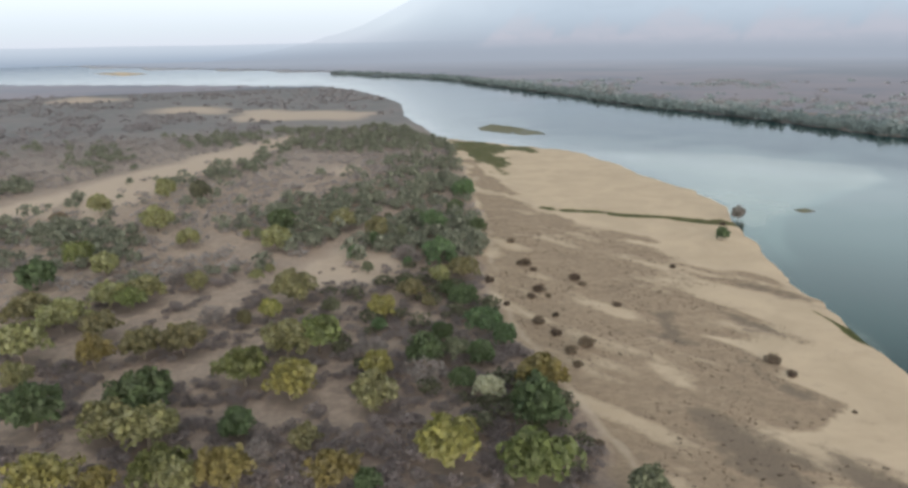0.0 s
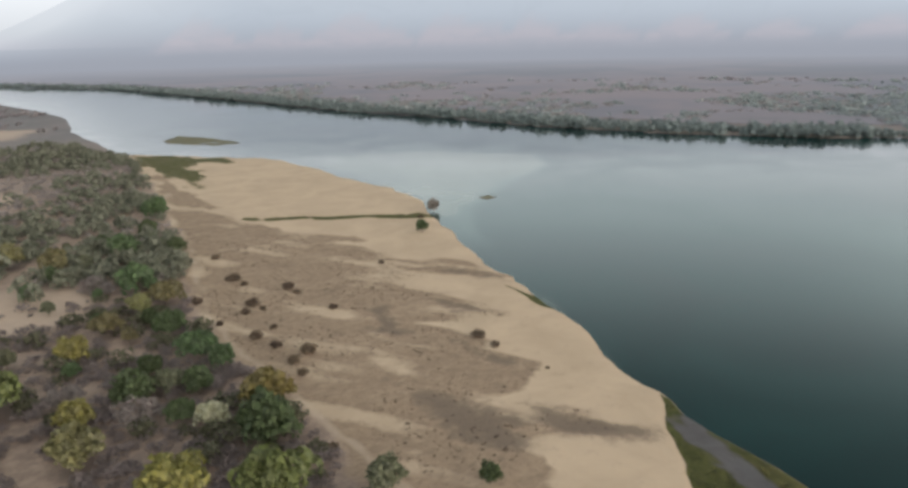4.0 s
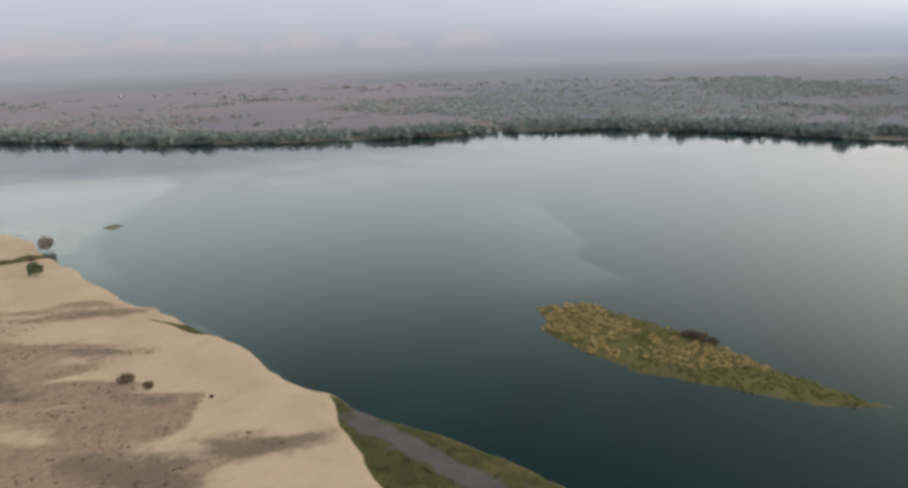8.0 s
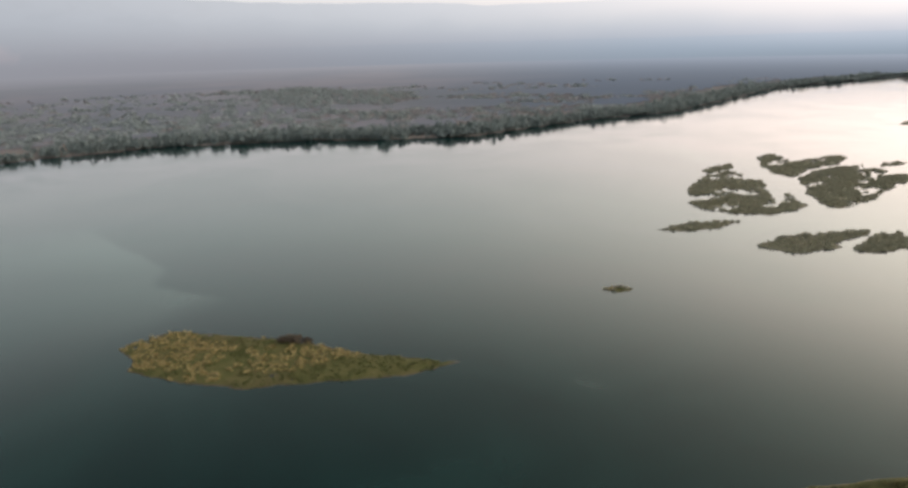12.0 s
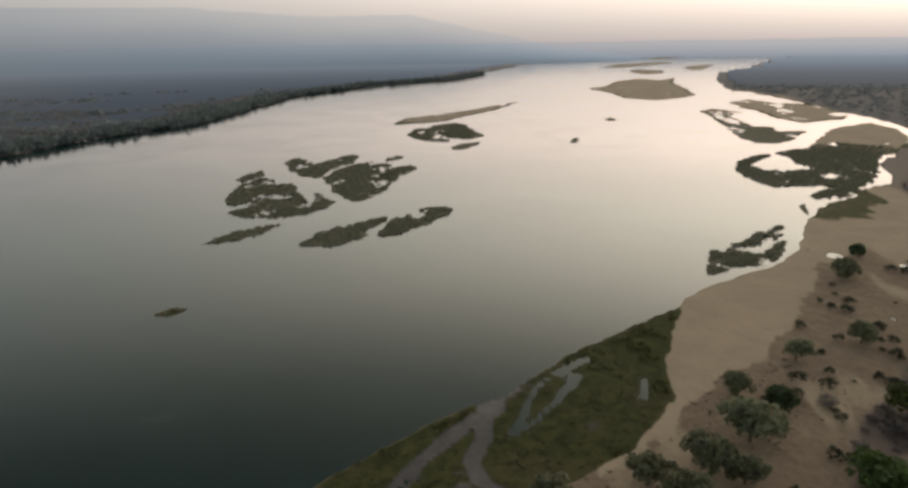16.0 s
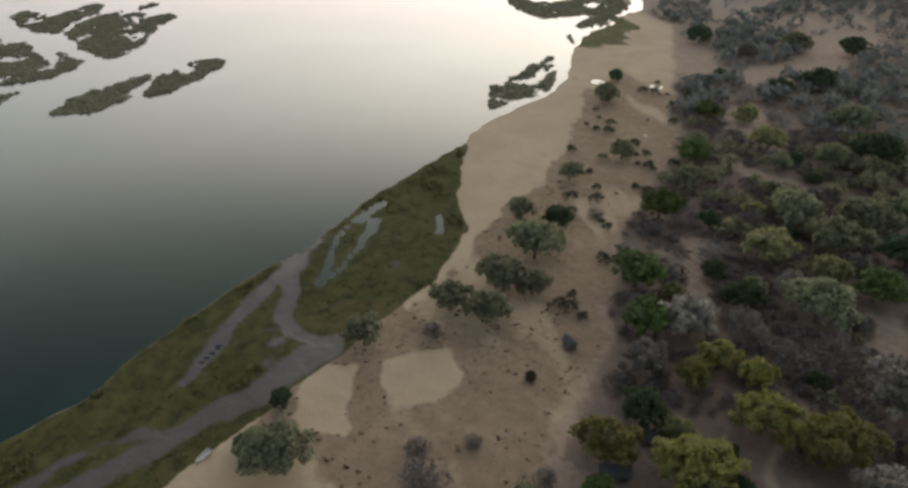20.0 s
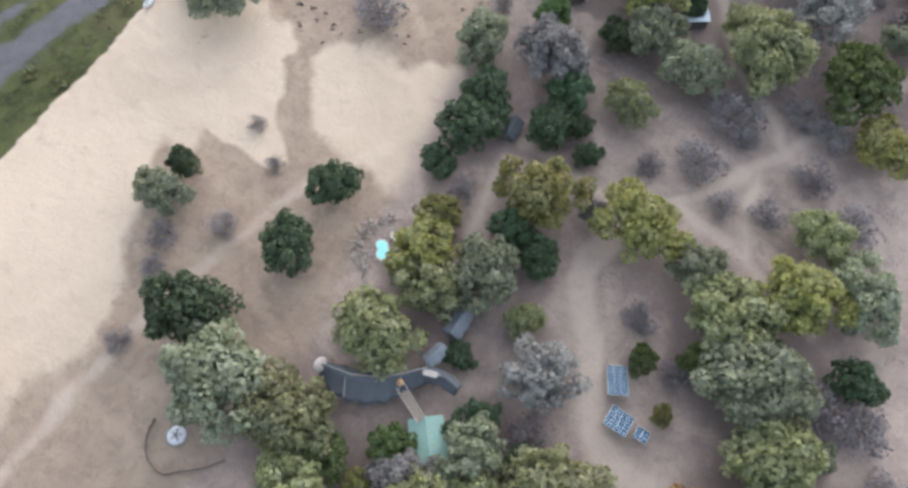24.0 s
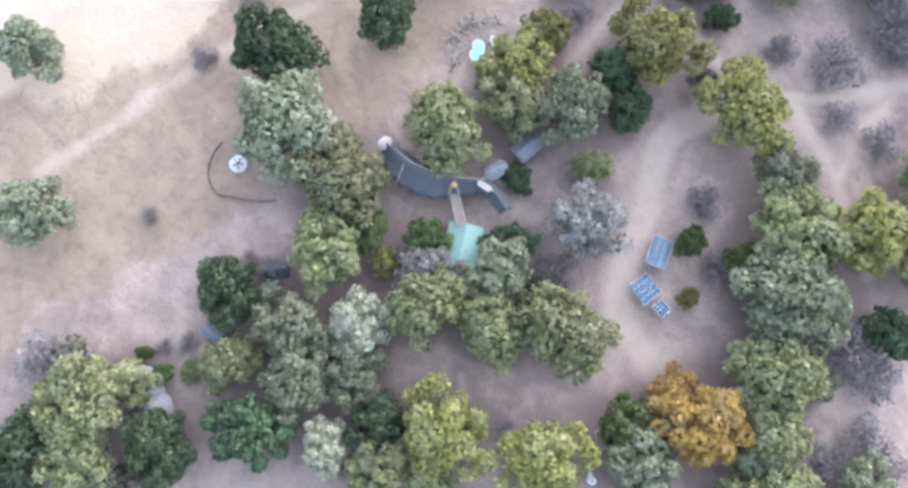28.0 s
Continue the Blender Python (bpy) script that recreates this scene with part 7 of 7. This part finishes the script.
# small things about the camp
rack_thing = thing("timber_frame", at_ground(-23.0, -10.0, 60), "low bleached timber frame on the ground", "frame")
for k, (a, b) in enumerate((((-1.6, -0.5, 0.5), (1.6, -0.5, 0.5)), ((-1.6, 0.5, 0.5), (-1.6, -0.5, 0.5)), ((1.6, -0.5, 0.5), (1.6, 0.6, 0.5)))):
    rod_part("pole", a, b, 0.08, PALE_WOOD, rack_thing)
for x, y in ((-1.6, -0.5), (1.6, -0.5), (-1.6, 0.5), (1.6, 0.6)):
    rod_part("leg", (x, y, -0.1), (x, y, 0.5), 0.06, PALE_WOOD, rack_thing)


def plastic_chair(x, y, turn):
    top = thing("plastic_chair", at_ground(x, y, turn), "white moulded plastic garden chair", "chair", "white chairs")
    box_part("seat", (0, 0, 0.43), (0.5, 0.48, 0.05), WHITE_PAINT, top, bevel=0.015)
    box_part("backrest", (0, 0.25, 0.68), (0.5, 0.05, 0.45), WHITE_PAINT, top, tilt=-12, bevel=0.015)
    for s in (-1, 1):
        box_part("armrest", (s * 0.26, 0, 0.64), (0.06, 0.46, 0.04), WHITE_PAINT, top, bevel=0)
        for t in (-1, 1):
            box_part("leg", (s * 0.22, t * 0.2, 0.2), (0.05, 0.05, 0.42), WHITE_PAINT, top, bevel=0)
    return top


plastic_chair(-24.2, -5.2, 30)
plastic_chair(-25.0, -4.8, 75)
plastic_chair(-25.9, -4.4, 140)
tank = thing("water_tank", at_ground(-26.6, -4.0), "small white plastic water tank on the ground", "tank")
bm = bmesh.new()
bmesh.ops.create_cone(bm, cap_ends=True, segments=20, radius1=0.6, radius2=0.58, depth=1.2, matrix=pose(0, 0, 0.6))
part("barrel", bm, WHITE_PAINT, tank)
bm = bmesh.new()
bmesh.ops.create_cone(bm, cap_ends=True, segments=16, radius1=0.3, radius2=0.24, depth=0.14, matrix=pose(0, 0, 1.26))
part("lid", bm, STEEL, tank)

log_thing = thing("fallen_trunk", at_ground(-38.8, -11.0, 0, 0.05), "pale bleached fallen tree trunk on bare soil", "log")
rod_part("stem", (2.2, -1.6, 0.15), (-2.2, 1.6, 0.2), 0.2, PALE_WOOD, log_thing, r1=0.1)
for x, y, turn, ln in ((-33.5, -3.5, 40, 3.4), (-32.2, -5.2, 65, 2.6), (-45.5, -12.2, 10, 3.0)):
    dead = thing("dead_branch", at_ground(x, y, turn, 0.05), "bleached dead branch lying on the soil", "branch", "dead branches about the camp")
    rod_part("stem", (-ln / 2, 0, 0.1), (ln / 2, 0.2, 0.18), 0.11, PALE_WOOD, dead, r1=0.05)
    rod_part("limb", (0.2, 0.08, 0.14), (ln * 0.35, -0.8, 0.4), 0.05, PALE_WOOD, dead, r1=0.02)
rod_part("limb", (-0.6, 0.5, 0.2), (-1.8, -0.3, 0.6), 0.09, PALE_WOOD, log_thing, r1=0.03)
